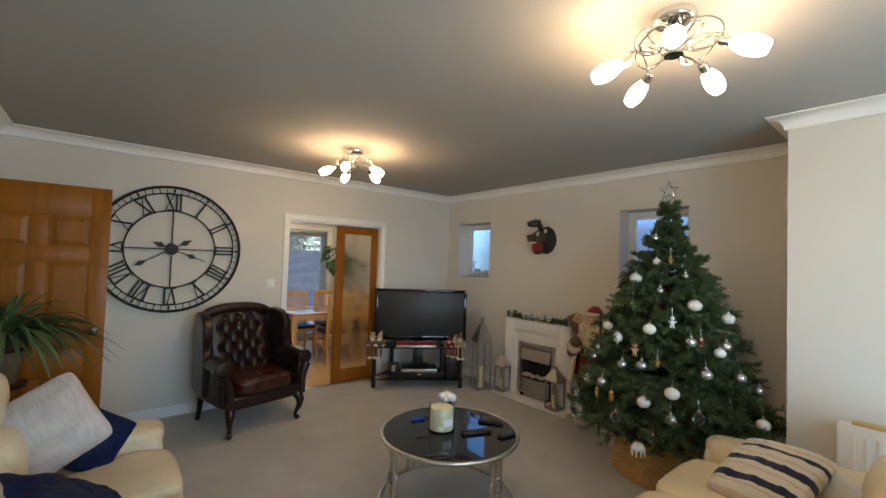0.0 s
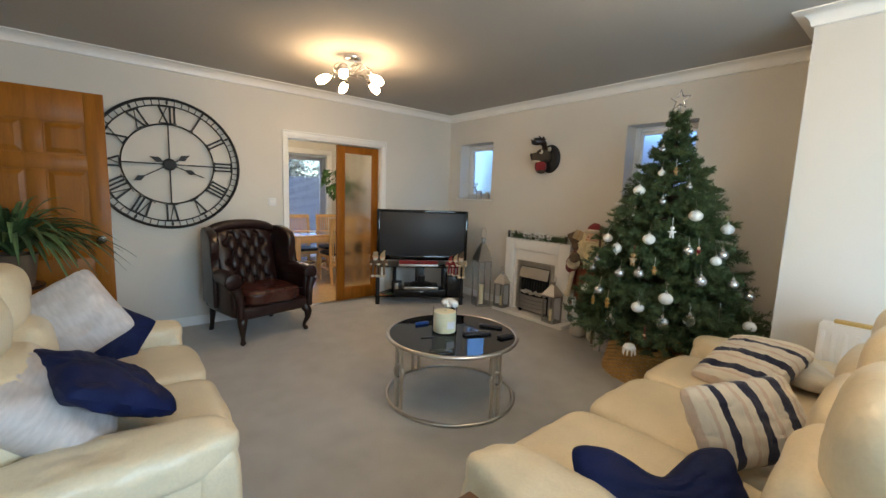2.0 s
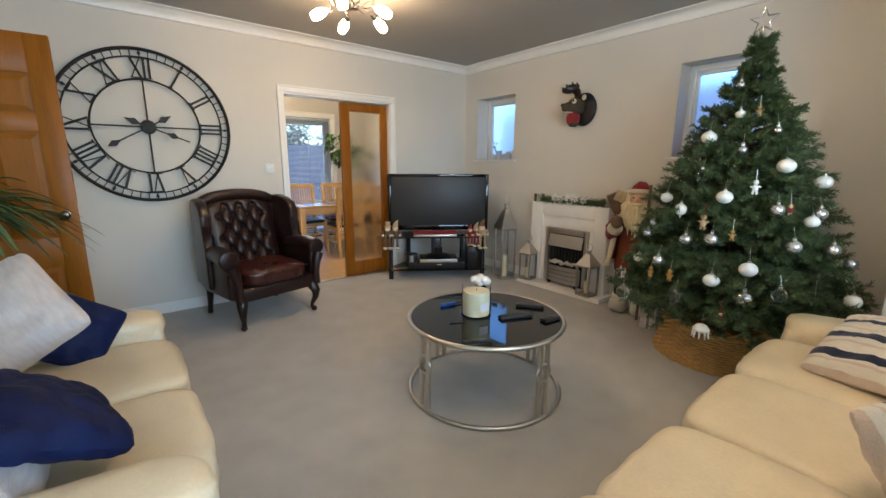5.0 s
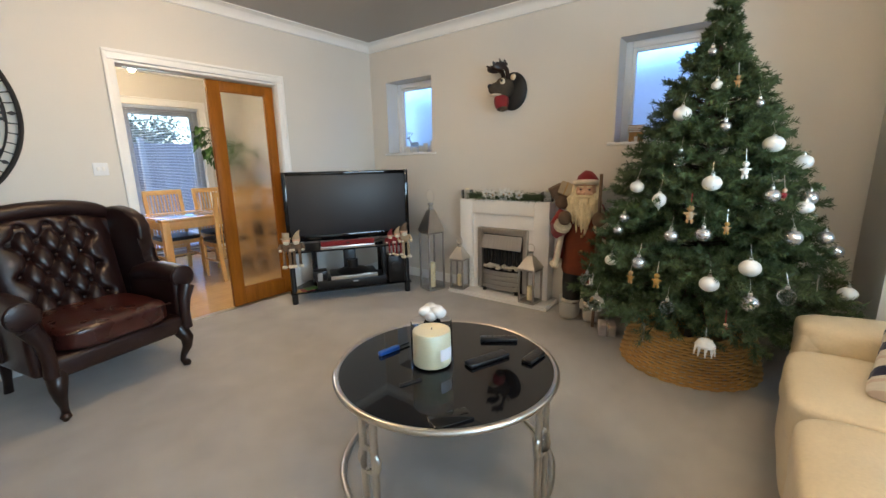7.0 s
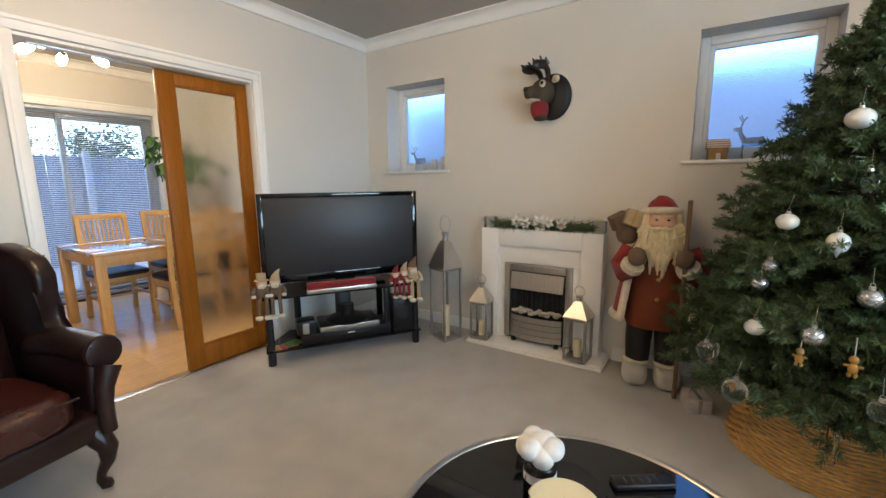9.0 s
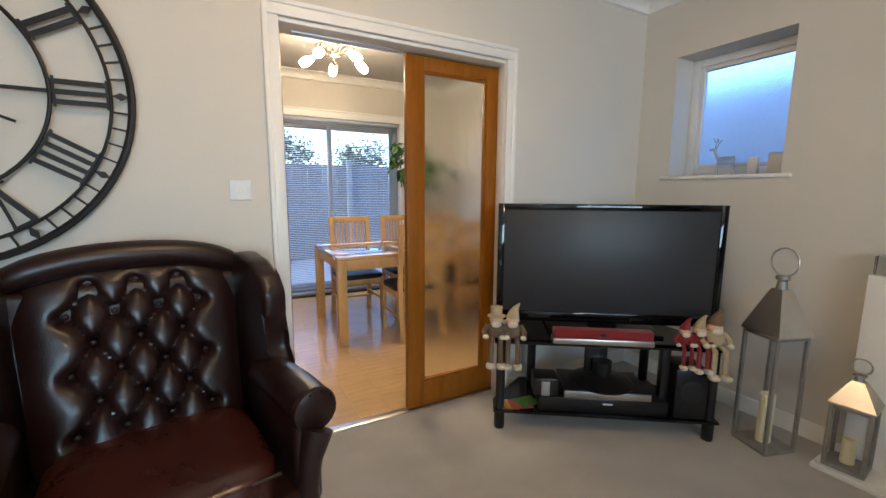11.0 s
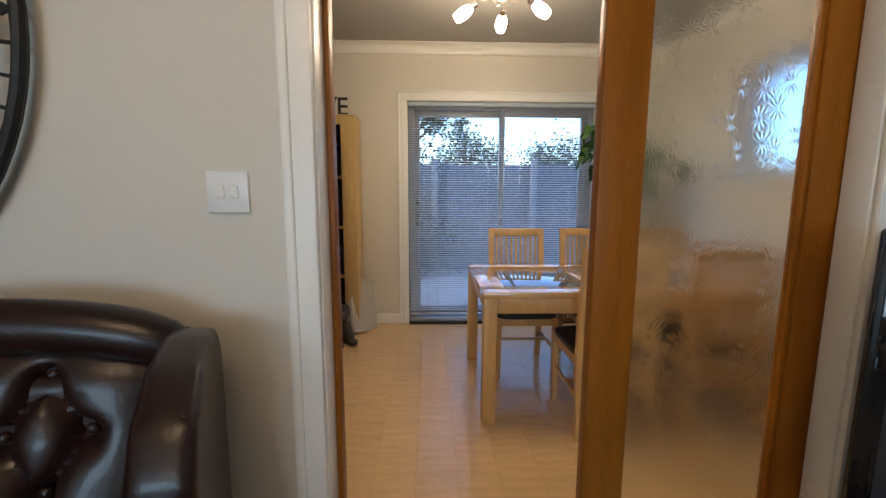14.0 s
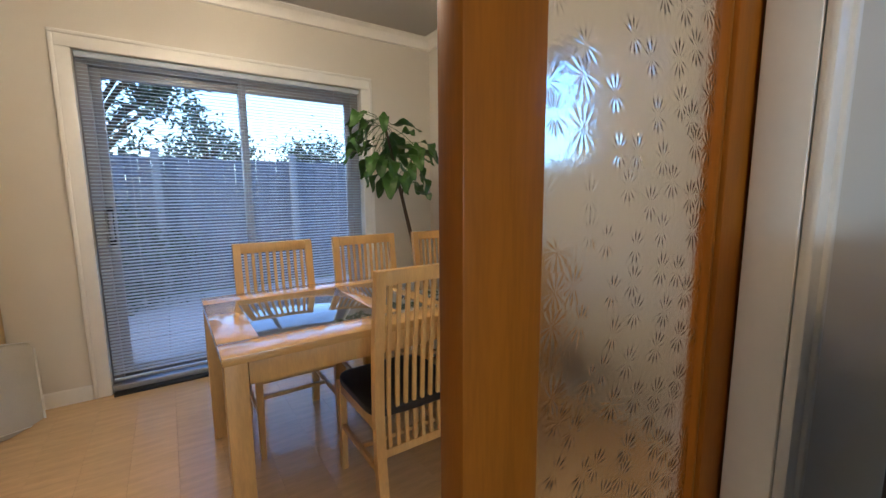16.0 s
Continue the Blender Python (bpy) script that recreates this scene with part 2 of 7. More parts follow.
def flower_glass():
    """Clear textured glass pressed with daisies: radial petals round scattered centres."""
    m = bpy.data.materials.new("patterned_glass")
    m.use_nodes = True
    n, l = m.node_tree.nodes, m.node_tree.links
    b = n["Principled BSDF"]
    b.inputs["Base Color"].default_value = (0.93, 0.95, 0.95, 1)
    b.inputs["Transmission Weight"].default_value = 1
    b.inputs["Roughness"].default_value = 0.17
    b.inputs["IOR"].default_value = 1.28
    tc = n.new("ShaderNodeTexCoord")
    sep = n.new("ShaderNodeSeparateXYZ")
    l.new(tc.outputs["Object"], sep.inputs[0])
    com = n.new("ShaderNodeCombineXYZ")
    l.new(sep.outputs["X"], com.inputs["X"])
    l.new(sep.outputs["Z"], com.inputs["Y"])
    vor = n.new("ShaderNodeTexVoronoi")
    vor.voronoi_dimensions = "2D"
    vor.inputs["Scale"].default_value = 17
    vor.inputs["Randomness"].default_value = 0.75
    l.new(com.outputs[0], vor.inputs["Vector"])
    sub = n.new("ShaderNodeVectorMath")
    sub.operation = "SUBTRACT"
    sc = n.new("ShaderNodeVectorMath")
    sc.operation = "SCALE"
    sc.inputs["Scale"].default_value = 1.0
    l.new(com.outputs[0], sc.inputs[0])
    l.new(sc.outputs[0], sub.inputs[0])
    l.new(vor.outputs["Position"], sub.inputs[1])
    s2 = n.new("ShaderNodeSeparateXYZ")
    l.new(sub.outputs[0], s2.inputs[0])
    at = n.new("ShaderNodeMath")
    at.operation = "ARCTAN2"
    l.new(s2.outputs["Y"], at.inputs[0])
    l.new(s2.outputs["X"], at.inputs[1])
    pet = n.new("ShaderNodeMath")
    pet.operation = "MULTIPLY"
    pet.inputs[1].default_value = 12
    l.new(at.outputs[0], pet.inputs[0])
    sn = n.new("ShaderNodeMath")
    sn.operation = "SINE"
    l.new(pet.outputs[0], sn.inputs[0])
    fall = n.new("ShaderNodeMapRange")
    fall.inputs["From Min"].default_value = 0.32
    fall.inputs["From Max"].default_value = 0.55
    fall.inputs["To Min"].default_value = 1
    fall.inputs["To Max"].default_value = 0
    l.new(vor.outputs["Distance"], fall.inputs["Value"])
    rise = n.new("ShaderNodeMapRange")
    rise.inputs["From Min"].default_value = 0.06
    rise.inputs["From Max"].default_value = 0.24
    l.new(vor.outputs["Distance"], rise.inputs["Value"])
    both = n.new("ShaderNodeMath")
    both.operation = "MULTIPLY"
    l.new(rise.outputs[0], both.inputs[0])
    l.new(fall.outputs[0], both.inputs[1])
    h0 = n.new("ShaderNodeMath")
    h0.operation = "MULTIPLY"
    rise.inputs["To Max"].default_value = 0.42
    l.new(sn.outputs[0], h0.inputs[0])
    l.new(both.outputs[0], h0.inputs[1])
    grain = n.new("ShaderNodeTexNoise")
    grain.inputs["Scale"].default_value = 110
    l.new(tc.outputs["Object"], grain.inputs["Vector"])
    h = n.new("ShaderNodeMath")
    h.operation = "MULTIPLY_ADD"
    h.inputs[1].default_value = 0.8
    l.new(grain.outputs["Fac"], h.inputs[0])
    l.new(h0.outputs[0], h.inputs[2])
    bp = n.new("ShaderNodeBump")
    bp.inputs["Strength"].default_value = 0.17
    bp.inputs["Distance"].default_value = 0.004
    l.new(h.outputs[0], bp.inputs["Height"])
    l.new(bp.outputs[0], b.inputs["Normal"])
    return m


FLOWERGLASS = flower_glass()

# ---- mesh helpers ----


def finish(name, bm, material, smooth=True, angle=40):
    me = bpy.data.meshes.new(name)
    bmesh.ops.recalc_face_normals(bm, faces=bm.faces)
    bm.to_mesh(me)
    bm.free()
    for mm in (material if isinstance(material, (list, tuple)) else [material]):
        me.materials.append(mm)
    if smooth:
        me.shade_smooth()
        me.set_sharp_from_angle(angle=radians(angle))
    return me


def part(name, bm, material, parent=None, label="", smooth=True, at=None):
    """Links a bmesh as one mesh object, under a thing or a part where one is given."""
    ob = new(name, finish(name, bm, material, smooth))
    if parent is not None:
        ob.parent = parent
    if at is not None:
        ob.matrix_basis = at
    if label:
        ob["label"] = label
    return ob


def thing(name, m, label, category, group="", kind=""):
    ob = new(name)
    ob.empty_display_size = 0.1
    ob.matrix_basis = m
    return tagged(ob, label, category, group, kind)


def solo(name, bm, material, label, category, m=None, group="", kind="", smooth=True):
    return tagged(part(name, bm, material, None, "", smooth, m), label, category, group, kind)


def box(lo, hi, bevel=0.0, bm=None, seg=2, m=None, slot=0):
    own = bmesh.new()
    bmesh.ops.create_cube(own, size=1)
    c, s = (Vector(lo) + Vector(hi)) / 2, Vector(hi) - Vector(lo)
    bmesh.ops.transform(own, matrix=Matrix.Translation(c) @ Matrix.Diagonal((*s, 1)), verts=own.verts)
    if bevel:
        bmesh.ops.bevel(own, geom=own.edges[:], offset=min(bevel, min(abs(v) for v in s) * 0.45), segments=seg, affect="EDGES", profile=0.5)
    return merge(bm, own, m, slot)


def merge(bm, own, m=None, slot=0):
    if m is not None:
        bmesh.ops.transform(own, matrix=m, verts=own.verts)
    if slot:
        for f in own.faces:
            f.material_index = slot
    if bm is None:
        return own
    me = bpy.data.meshes.new("tmp")
    own.to_mesh(me)
    own.free()
    bm.from_mesh(me)
    bpy.data.meshes.remove(me)
    return bm


def lathe(profile, seg=28, bm=None, m=None, slot=0):
    """Revolves (radius, height) pairs round z."""
    own = bmesh.new()
    rings = []
    for r, z in profile:
        if r < 1e-5:
            rings.append([own.verts.new((0, 0, z))])
        else:
            rings.append([own.verts.new((r * math.cos(2 * math.pi * k / seg), r * math.sin(2 * math.pi * k / seg), z)) for k in range(seg)])
    for a, b in zip(rings, rings[1:]):
        for k in range(seg):
            q = [a[k % len(a)], a[(k + 1) % len(a)], b[(k + 1) % len(b)], b[k % len(b)]]
            q = list(dict.fromkeys(q))
            if len(q) > 2:
                own.faces.new(q)
    return merge(bm, own, m, slot)


def tube(points, radius, seg=8, bm=None, closed=False, m=None, slot=0, caps=True):
    """A round bar along points; radius is one number or one for each point."""
    own = bmesh.new()
    pts = [Vector(p) for p in points]
    n = len(pts)
    rad = radius if isinstance(radius, (list, tuple)) else [radius] * n
    rings, side = [], None
    for i, p in enumerate(pts):
        a = pts[(i - 1) % n] if (closed or i) else p
        b = pts[(i + 1) % n] if (closed or i < n - 1) else p
        d = (b - a).normalized()
        if side is None:
            side = d.orthogonal().normalized()
        side = (side - d * side.dot(d)).normalized()
        up = d.cross(side)
        rings.append([own.verts.new(p + rad[i] * (side * math.cos(2 * math.pi * k / seg) + up * math.sin(2 * math.pi * k / seg))) for k in range(seg)])
    pairs = list(zip(rings, rings[1:])) + ([(rings[-1], rings[0])] if closed else [])
    for a, b in pairs:
        shift = 0
        if closed and a is rings[-1]:
            shift = min(range(seg), key=lambda s: (a[0].co - b[s].co).length)
        for k in range(seg):
            own.faces.new((a[k], a[(k + 1) % seg], b[(k + 1 + shift) % seg], b[(k + shift) % seg]))
    if caps and not closed:
        own.faces.new(rings[0][::-1])
        own.faces.new(rings[-1])
    return merge(bm, own, m, slot)


def ring(radius, thick, z=0.0, seg=48, bm=None, m=None, tseg=8):
    return tube([(radius * math.cos(2 * math.pi * k / seg), radius * math.sin(2 * math.pi * k / seg), z) for k in range(seg)], thick, tseg, bm, True, m)


def ball(c, r, bm=None, u=16, v=10, m=None, slot=0):
    own = bmesh.new()
    bmesh.ops.create_uvsphere(own, u_segments=u, v_segments=v, radius=1)
    s = (r, r, r) if not isinstance(r, (tuple, list)) else r
    bmesh.ops.transform(own, matrix=Matrix.Translation(c) @ Matrix.Diagonal((*s, 1)), verts=own.verts)
    return merge(bm, own, m, slot)


def puff(c, size, p=4.0, n=14, bm=None, wob=0.0, m=None, slot=0, seed=0.0):
    """A stuffed block: a superellipsoid of that full size, with soft uneven skin."""
    own = bmesh.new()
    bmesh.ops.create_cube(own, size=2)
    bmesh.ops.subdivide_edges(own, edges=own.edges[:], cuts=n, use_grid_fill=True)
    for v in own.verts:
        x, y, z = v.co
        k = (abs(x) ** p + abs(y) ** p + abs(z) ** p) ** (-1 / p)
        q = Vector((x * k * size[0] / 2, y * k * size[1] / 2, z * k * size[2] / 2))
        if wob:
            q += q.normalized() * wob * noise.noise(q * 7 + Vector((seed, seed * 2, 0))) + q.normalized() * wob * 0.4 * noise.noise(q * 21 + Vector((seed, 0, 0)))
        v.co = q + Vector(c)
    return merge(bm, own, m, slot)


def pillow(w, h, t, n=33, seed=0.0, stripes=None, bm=None, m=None, sag=0.0, chop=0.0):
    """A scatter cushion in the xz plane, thick along y, with pointed corners; stripes: a function of (u) to a material slot."""
    own = bmesh.new()
    grid = {}
    for side in (1, -1):
        for i in range(n + 1):
            for j in range(n + 1):
                u, v = 2 * i / n - 1, 2 * j / n - 1
                edge = abs(u) == 1 or abs(v) == 1
                if edge and side == -1:
                    grid[side, i, j] = grid[1, i, j]
                    continue
                body = max(0.0, (1 - u * u) * (1 - v * v)) ** 0.38
                pin = 1 - 0.05 * (1 - u * u) * (v * v) - 0.09 * (u * v) ** 6
                pin2 = 1 - 0.05 * (1 - v * v) * (u * u) - 0.09 * (u * v) ** 6
                fold = abs(noise.noise(Vector((u * 2.2 + v + seed, v * 2.6 - u, side * 3.0))))
                wr = 0.014 * noise.noise(Vector((u * 2.5 + seed, v * 2.5, side * 2))) - 0.006 * max(0, 0.12 - fold) / 0.12 + 0.003 * noise.noise(Vector((u * 9 + seed, v * 9, side)))
                co = Vector((u * w / 2 * pin2, side * (t * 0.62 * body + (wr if not edge else 0)) - sag * (u * u), v * h / 2 * pin - chop * math.exp(-(u / 0.4) ** 2) * max(0.0, v)))
                grid[side, i, j] = own.verts.new(co)
    for side in (1, -1):
        for i in range(n):
            for j in range(n):
                q = [grid[side, i, j], grid[side, i + 1, j], grid[side, i + 1, j + 1], grid[side, i, j + 1]]
                f = own.faces.new(q if side == -1 else q[::-1])
                if stripes:
                    f.material_index = stripes((i + 0.5) / n)
    return merge(bm, own, m)


def sheet(name, verts, faces, material, parent=None, label=""):
    me = bpy.data.meshes.new(name)
    me.from_pydata(verts, [], faces)
    me.materials.append(material)
    ob = new(name, me)
    if parent is not None:
        ob.parent = parent
    if label:
        ob["label"] = label
    return ob


def empty_bm():
    return bmesh.new()

# ---- the setting: walls, floors, ceilings ----
H = 2.54
HD = 2.585   # dining room


def wall(name, axis, lo, hi, along0, along1, holes=(), z0=0.0, z1=H + 0.16, material=WALL):
    """A wall lo..hi thick across the axis, with openings (start, end, bottom, top) through it."""
    bm = empty_bm()
    cuts = sorted({along0, along1, *[v for h in holes for v in h[:2]]})
    for a, b in zip(cuts, cuts[1:]):
        spans, z = [], z0
        for h in sorted((h for h in holes if h[0] <= a and h[1] >= b), key=lambda h: h[2]):
            if h[2] > z:
                spans.append((z, h[2]))
            z = h[3]
        spans.append((z, z1))
        for s, e in spans:
            if e - s > 1e-4:
                if axis == "y":
                    box((a, lo, s), (b, hi, e), bm=bm)
                else:
                    box((lo, a, s), (hi, b, e), bm=bm)
    bmesh.ops.remove_doubles(bm, verts=bm.verts, dist=1e-4)
    return solo(name, bm, material, "painted plaster wall in pale warm grey", "wall", kind="structure", smooth=False)


DOOR = (2.066, 3.30, 0.0, 2.0)
WIN1 = (4.17, 4.80, 1.375, 2.125)
WIN2 = (1.74, 2.37, 1.39, 2.14)
PATIO_DOOR = (2.10, 3.86, 0.0, 2.10)
wall("wall_north", "y", 5.04, 5.19, -0.43, 4.65, [DOOR])
wall("wall_east", "x", 4.45, 4.75, 0.78, 5.04, [WIN1, WIN2])
wall("wall_east_return", "y", 0.78, 0.93, 3.74, 4.45)
wall("wall_east_south", "x", 3.74, 3.89, -1.25, 0.78)
wall("wall_south", "y", -1.55, -1.25, -0.43, 3.89, [(0.2, 3.0, 0.85, 2.15)])
wall("wall_west", "x", -0.43, -0.23, -1.25, 5.04)
wall("wall_dining_north", "y", 8.06, 8.31, 0.55, 4.75, [PATIO_DOOR])
WIN3 = (6.44, 7.14, 1.40, 2.15)
wall("wall_dining_east", "x", 4.52, 4.75, 5.19, 8.06, [WIN3])
wall("wall_dining_west", "x", 0.55, 0.72, 5.19, 8.06)

solo("floor", box((-0.43, -1.55, -0.12), (4.75, 5.13, 0.0)), CARPET, "grey cut-pile fitted carpet", "carpet", kind="structure", smooth=False)
solo("floor_base", box((0.55, 5.13, -0.12), (4.75, 8.31, -0.012)), DARKWOVEN, "bare base under the laminate boards", "floor", kind="structure", smooth=False)
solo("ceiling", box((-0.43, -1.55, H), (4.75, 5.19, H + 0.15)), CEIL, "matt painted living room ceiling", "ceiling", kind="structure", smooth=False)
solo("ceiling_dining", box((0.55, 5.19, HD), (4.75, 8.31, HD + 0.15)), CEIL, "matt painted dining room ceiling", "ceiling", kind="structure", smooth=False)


def sweep_trim(name, corners, profile, material, label, category):
    """A moulding along a closed room outline (anticlockwise), mitred; profile: (inwards, height)."""
    bm = empty_bm()
    n = len(corners)
    rings = []
    for i in range(n):
        p, a, b = Vector(corners[i]), Vector(corners[i - 1]), Vector(corners[(i + 1) % n])
        d0, d1 = (p - a).normalized(), (b - p).normalized()
        n0, n1 = Vector((-d0.y, d0.x)), Vector((-d1.y, d1.x))
        mitre = (n0 + n1) / (1 + n0.dot(n1))
        rings.append([bm.verts.new((p.x + mitre.x * o, p.y + mitre.y * o, z)) for o, z in profile])
    for i in range(n):
        r, s = rings[i], rings[(i + 1) % n]
        for k in range(len(profile)):
            bm.faces.new((r[k], s[k], s[(k + 1) % len(profile)], r[(k + 1) % len(profile)]))
    return solo(name, bm, material, label, category, kind="structure", smooth=True)


COVE = [(0.0, H - 0.084), (0.008, H - 0.084)] + [(0.092 - 0.078 * math.cos(radians(a)) + 0.002, H - 0.008 - 0.070 * (1 - math.sin(radians(a)))) for a in range(0, 91, 15)] + [(0.096, H - 0.008), (0.096, H), (0.0, H)]
LIVING = [(-0.23, -1.25), (3.74, -1.25), (3.74, 0.93), (4.45, 0.93), (4.45, 5.04), (-0.23, 5.04)]
DINING = [(0.72, 5.19), (4.52, 5.19), (4.52, 8.06), (0.72, 8.06)]
sweep_trim("trim_cove", LIVING, COVE, WHITE, "white curved plaster coving", "coving")
sweep_trim("trim_cove_dining", DINING, [(o, z + HD - H) for o, z in COVE], WHITE, "white curved plaster coving", "coving")


def skirting(name, lo, hi, horizontal_x):
    bm = box(lo, hi)
    e = [ed for ed in bm.edges if all(v.co.z > 0.05 for v in ed.verts)]
    bmesh.ops.bevel(bm, geom=e, offset=0.006, segments=2, affect="EDGES")
    return solo(name, bm, WHITE, "white gloss painted skirting board", "skirting", kind="structure")


SK = 0.095
skirting("baseboard_1", (-0.23, 5.024, 0), (2.008, 5.04, SK), True)
skirting("baseboard_2", (3.345, 5.024, 0), (4.434, 5.04, SK), True)
skirting("baseboard_3", (4.434, 3.83, 0), (4.45, 5.04, SK), False)
skirting("baseboard_4", (4.434, 0.93, 0), (4.45, 2.75, SK), False)
skirting("baseboard_5", (3.724, -1.25, 0), (3.74, 0.93, SK), False)
skirting("baseboard_6", (-0.23, -1.25, 0), (-0.214, 5.024, SK), False)
skirting("baseboard_7", (0.72, 8.044, 0), (2.008, 8.06, SK), True)
skirting("baseboard_8", (3.952, 8.044, 0), (4.52, 8.06, SK), True)
skirting("baseboard_9", (4.504, 5.19, 0), (4.52, 8.044, SK), False)


def architrave(name, x0, x1, top, y, front, width=0.075, thick=0.018):
    """A moulded frame round an opening: two uprights and a head; front is -1 or +1 in y."""
    t = thing(name, pose(0, 0, 0), "white gloss moulded door architrave", "architrave", kind="structure")
    y0, y1 = sorted((y, y + front * thick))
    for lo, hi in (((x0 - width, y0, 0), (x0, y1, top)), ((x1, y0, 0), (x1 + width, y1, top)), ((x0 - width, y0, top), (x1 + width, y1, top + width))):
        bm = box(lo, hi, 0.005)
        # a second, thicker bead on the outer side
        part("frame_board", bm, WHITE, t)
    b = thick * 0.6
    z0, z1 = sorted((y + front * thick * 0.5, y + front * (thick + 0.008)))
    o = width - 0.022
    for lo, hi in (((x0 - width, z0, 0), (x0 - o, z1, top + o)), ((x1 + o, z0, 0), (x1 + width, z1, top + o)), ((x0 - width, z0, top + o), (x1 + width, z1, top + width))):
        part("frame_bead", box(lo, hi, 0.006), WHITE, t)
    return t


architrave("trim_architrave", 2.074, 3.274, DOOR[3], 5.04, -1, width=0.066)
architrave("trim_architrave_dining", 2.064, 3.274, DOOR[3], 5.19, 1, width=0.066)
architrave("trim_patio", PATIO_DOOR[0], PATIO_DOOR[1], PATIO_DOOR[3], 8.06, -1, width=0.09)
# lining boards of the sliding door's opening, and its track
lin = thing("door_lining", pose(0, 0, 0), "white gloss lining boards of the doorway", "door lining", kind="structure")
part("jamb", box((2.066, 5.042, 0), (2.077, 5.116, 2.0), 0.002), WHITE, lin)
part("stop_edge", box((2.066, 5.118, 0.01), (2.089, 5.160, 1.974), 0.003), PINE, lin, "orange pine edge of the pocketed leaf")
part("jamb", box((3.272, 5.042, 0), (3.30, 5.112, 2.0), 0.003), WHITE, lin)
part("head", box((2.077, 5.042, 1.982), (3.30, 5.19, 2.0), 0.002), WHITE, lin)
part("track", box((2.14, 5.12, 1.975), (3.29, 5.155, 1.982), 0.001), SILVER, lin, "thin metal door track")
solo("trim_threshold", box((2.077, 5.10, -0.004), (3.264, 5.155, 0.008), 0.003), SILVER, "thin silver metal threshold strip between carpet and laminate", "threshold", kind="structure")

# ---- windows of the east wall ----


def side_window(name, span, x=4.45):
    y0, y1, z0, z1 = span
    t = thing(name, pose(x, (y0 + y1) / 2, z0), "small white plastic window with obscured glass in a deep reveal", "window", kind="structure")
    w, h = y1 - y0, z1 - z0
    part("window_sill", box((-0.022, -w / 2 - 0.05, -0.022), (0.20, w / 2 + 0.05, 0.0), 0.006), WHITE, t)
    f = 0.05
    x0, x1 = 0.175, 0.235
    for lo, hi in (((x0, -w / 2, 0), (x1, -w / 2 + f, h)), ((x0, w / 2 - f, 0), (x1, w / 2, h)), ((x0, -w / 2 + f, 0), (x1, w / 2 - f, f)), ((x0, -w / 2 + f, h - f), (x1, w / 2 - f, h))):
        part("window_frame", box(lo, hi, 0.006), UPVC, t)
    s = 0.028
    a, b, c, d = -w / 2 + f, w / 2 - f, f, h - f
    for lo, hi in (((x0 + 0.012, a, c), (x1 - 0.01, a + s, d)), ((x0 + 0.012, b - s, c), (x1 - 0.01, b, d)), ((x0 + 0.012, a + s, c), (x1 - 0.01, b - s, c + s)), ((x0 + 0.012, a + s, d - s), (x1 - 0.01, b - s, d))):
        part("sash", box(lo, hi, 0.005), UPVC, t)
    p = part("pane", box((x0 + 0.03, a + s, c + s), (x0 + 0.036, b - s, d - s)), OBSCURE, t, "obscured glass pane", smooth=False)
    p.visible_shadow = False
    return t


side_window("window_1", WIN1)
side_window("window_2", WIN2)
side_window("window_4", WIN3, 4.50)

# south window behind the walk: daylight enters here
t = thing("window_3", pose(0, -1.4, 0), "wide white plastic front window", "window", kind="structure")
for lo, hi in (((0.2, -0.03, 0.85), (0.26, 0.03, 2.15)), ((2.94, -0.03, 0.85), (3.0, 0.03, 2.15)), ((0.26, -0.03, 0.85), (2.94, 0.03, 0.91)), ((0.26, -0.03, 2.09), (2.94, 0.03, 2.15)), ((1.08, -0.03, 0.91), (1.14, 0.03, 2.09)), ((2.06, -0.03, 0.91), (2.12, 0.03, 2.09))):
    part("window_frame", box(lo, hi, 0.005), UPVC, t)
part("window_sill", box((0.15, 0.03, 0.83), (3.05, 0.19, 0.85), 0.005), WHITE, t)
for a, b in ((0.26, 1.08), (1.14, 2.06), (2.12, 2.94)):
    p = part("pane", box((a, -0.003, 0.91), (b, 0.003, 2.09)), WINGLASS, t, smooth=False)
    p.visible_shadow = False
daylight = bpy.data.lights.new("window_daylight", "AREA")
daylight.shape, daylight.size, daylight.size_y = "RECTANGLE", 2.7, 1.2
daylight.energy = 22
daylight.color = (0.44, 0.70, 1.0)
dl = new("window_daylight", daylight)
dl.matrix_world = look((1.6, -1.34, 1.5), (1.6, 2.0, 1.2))

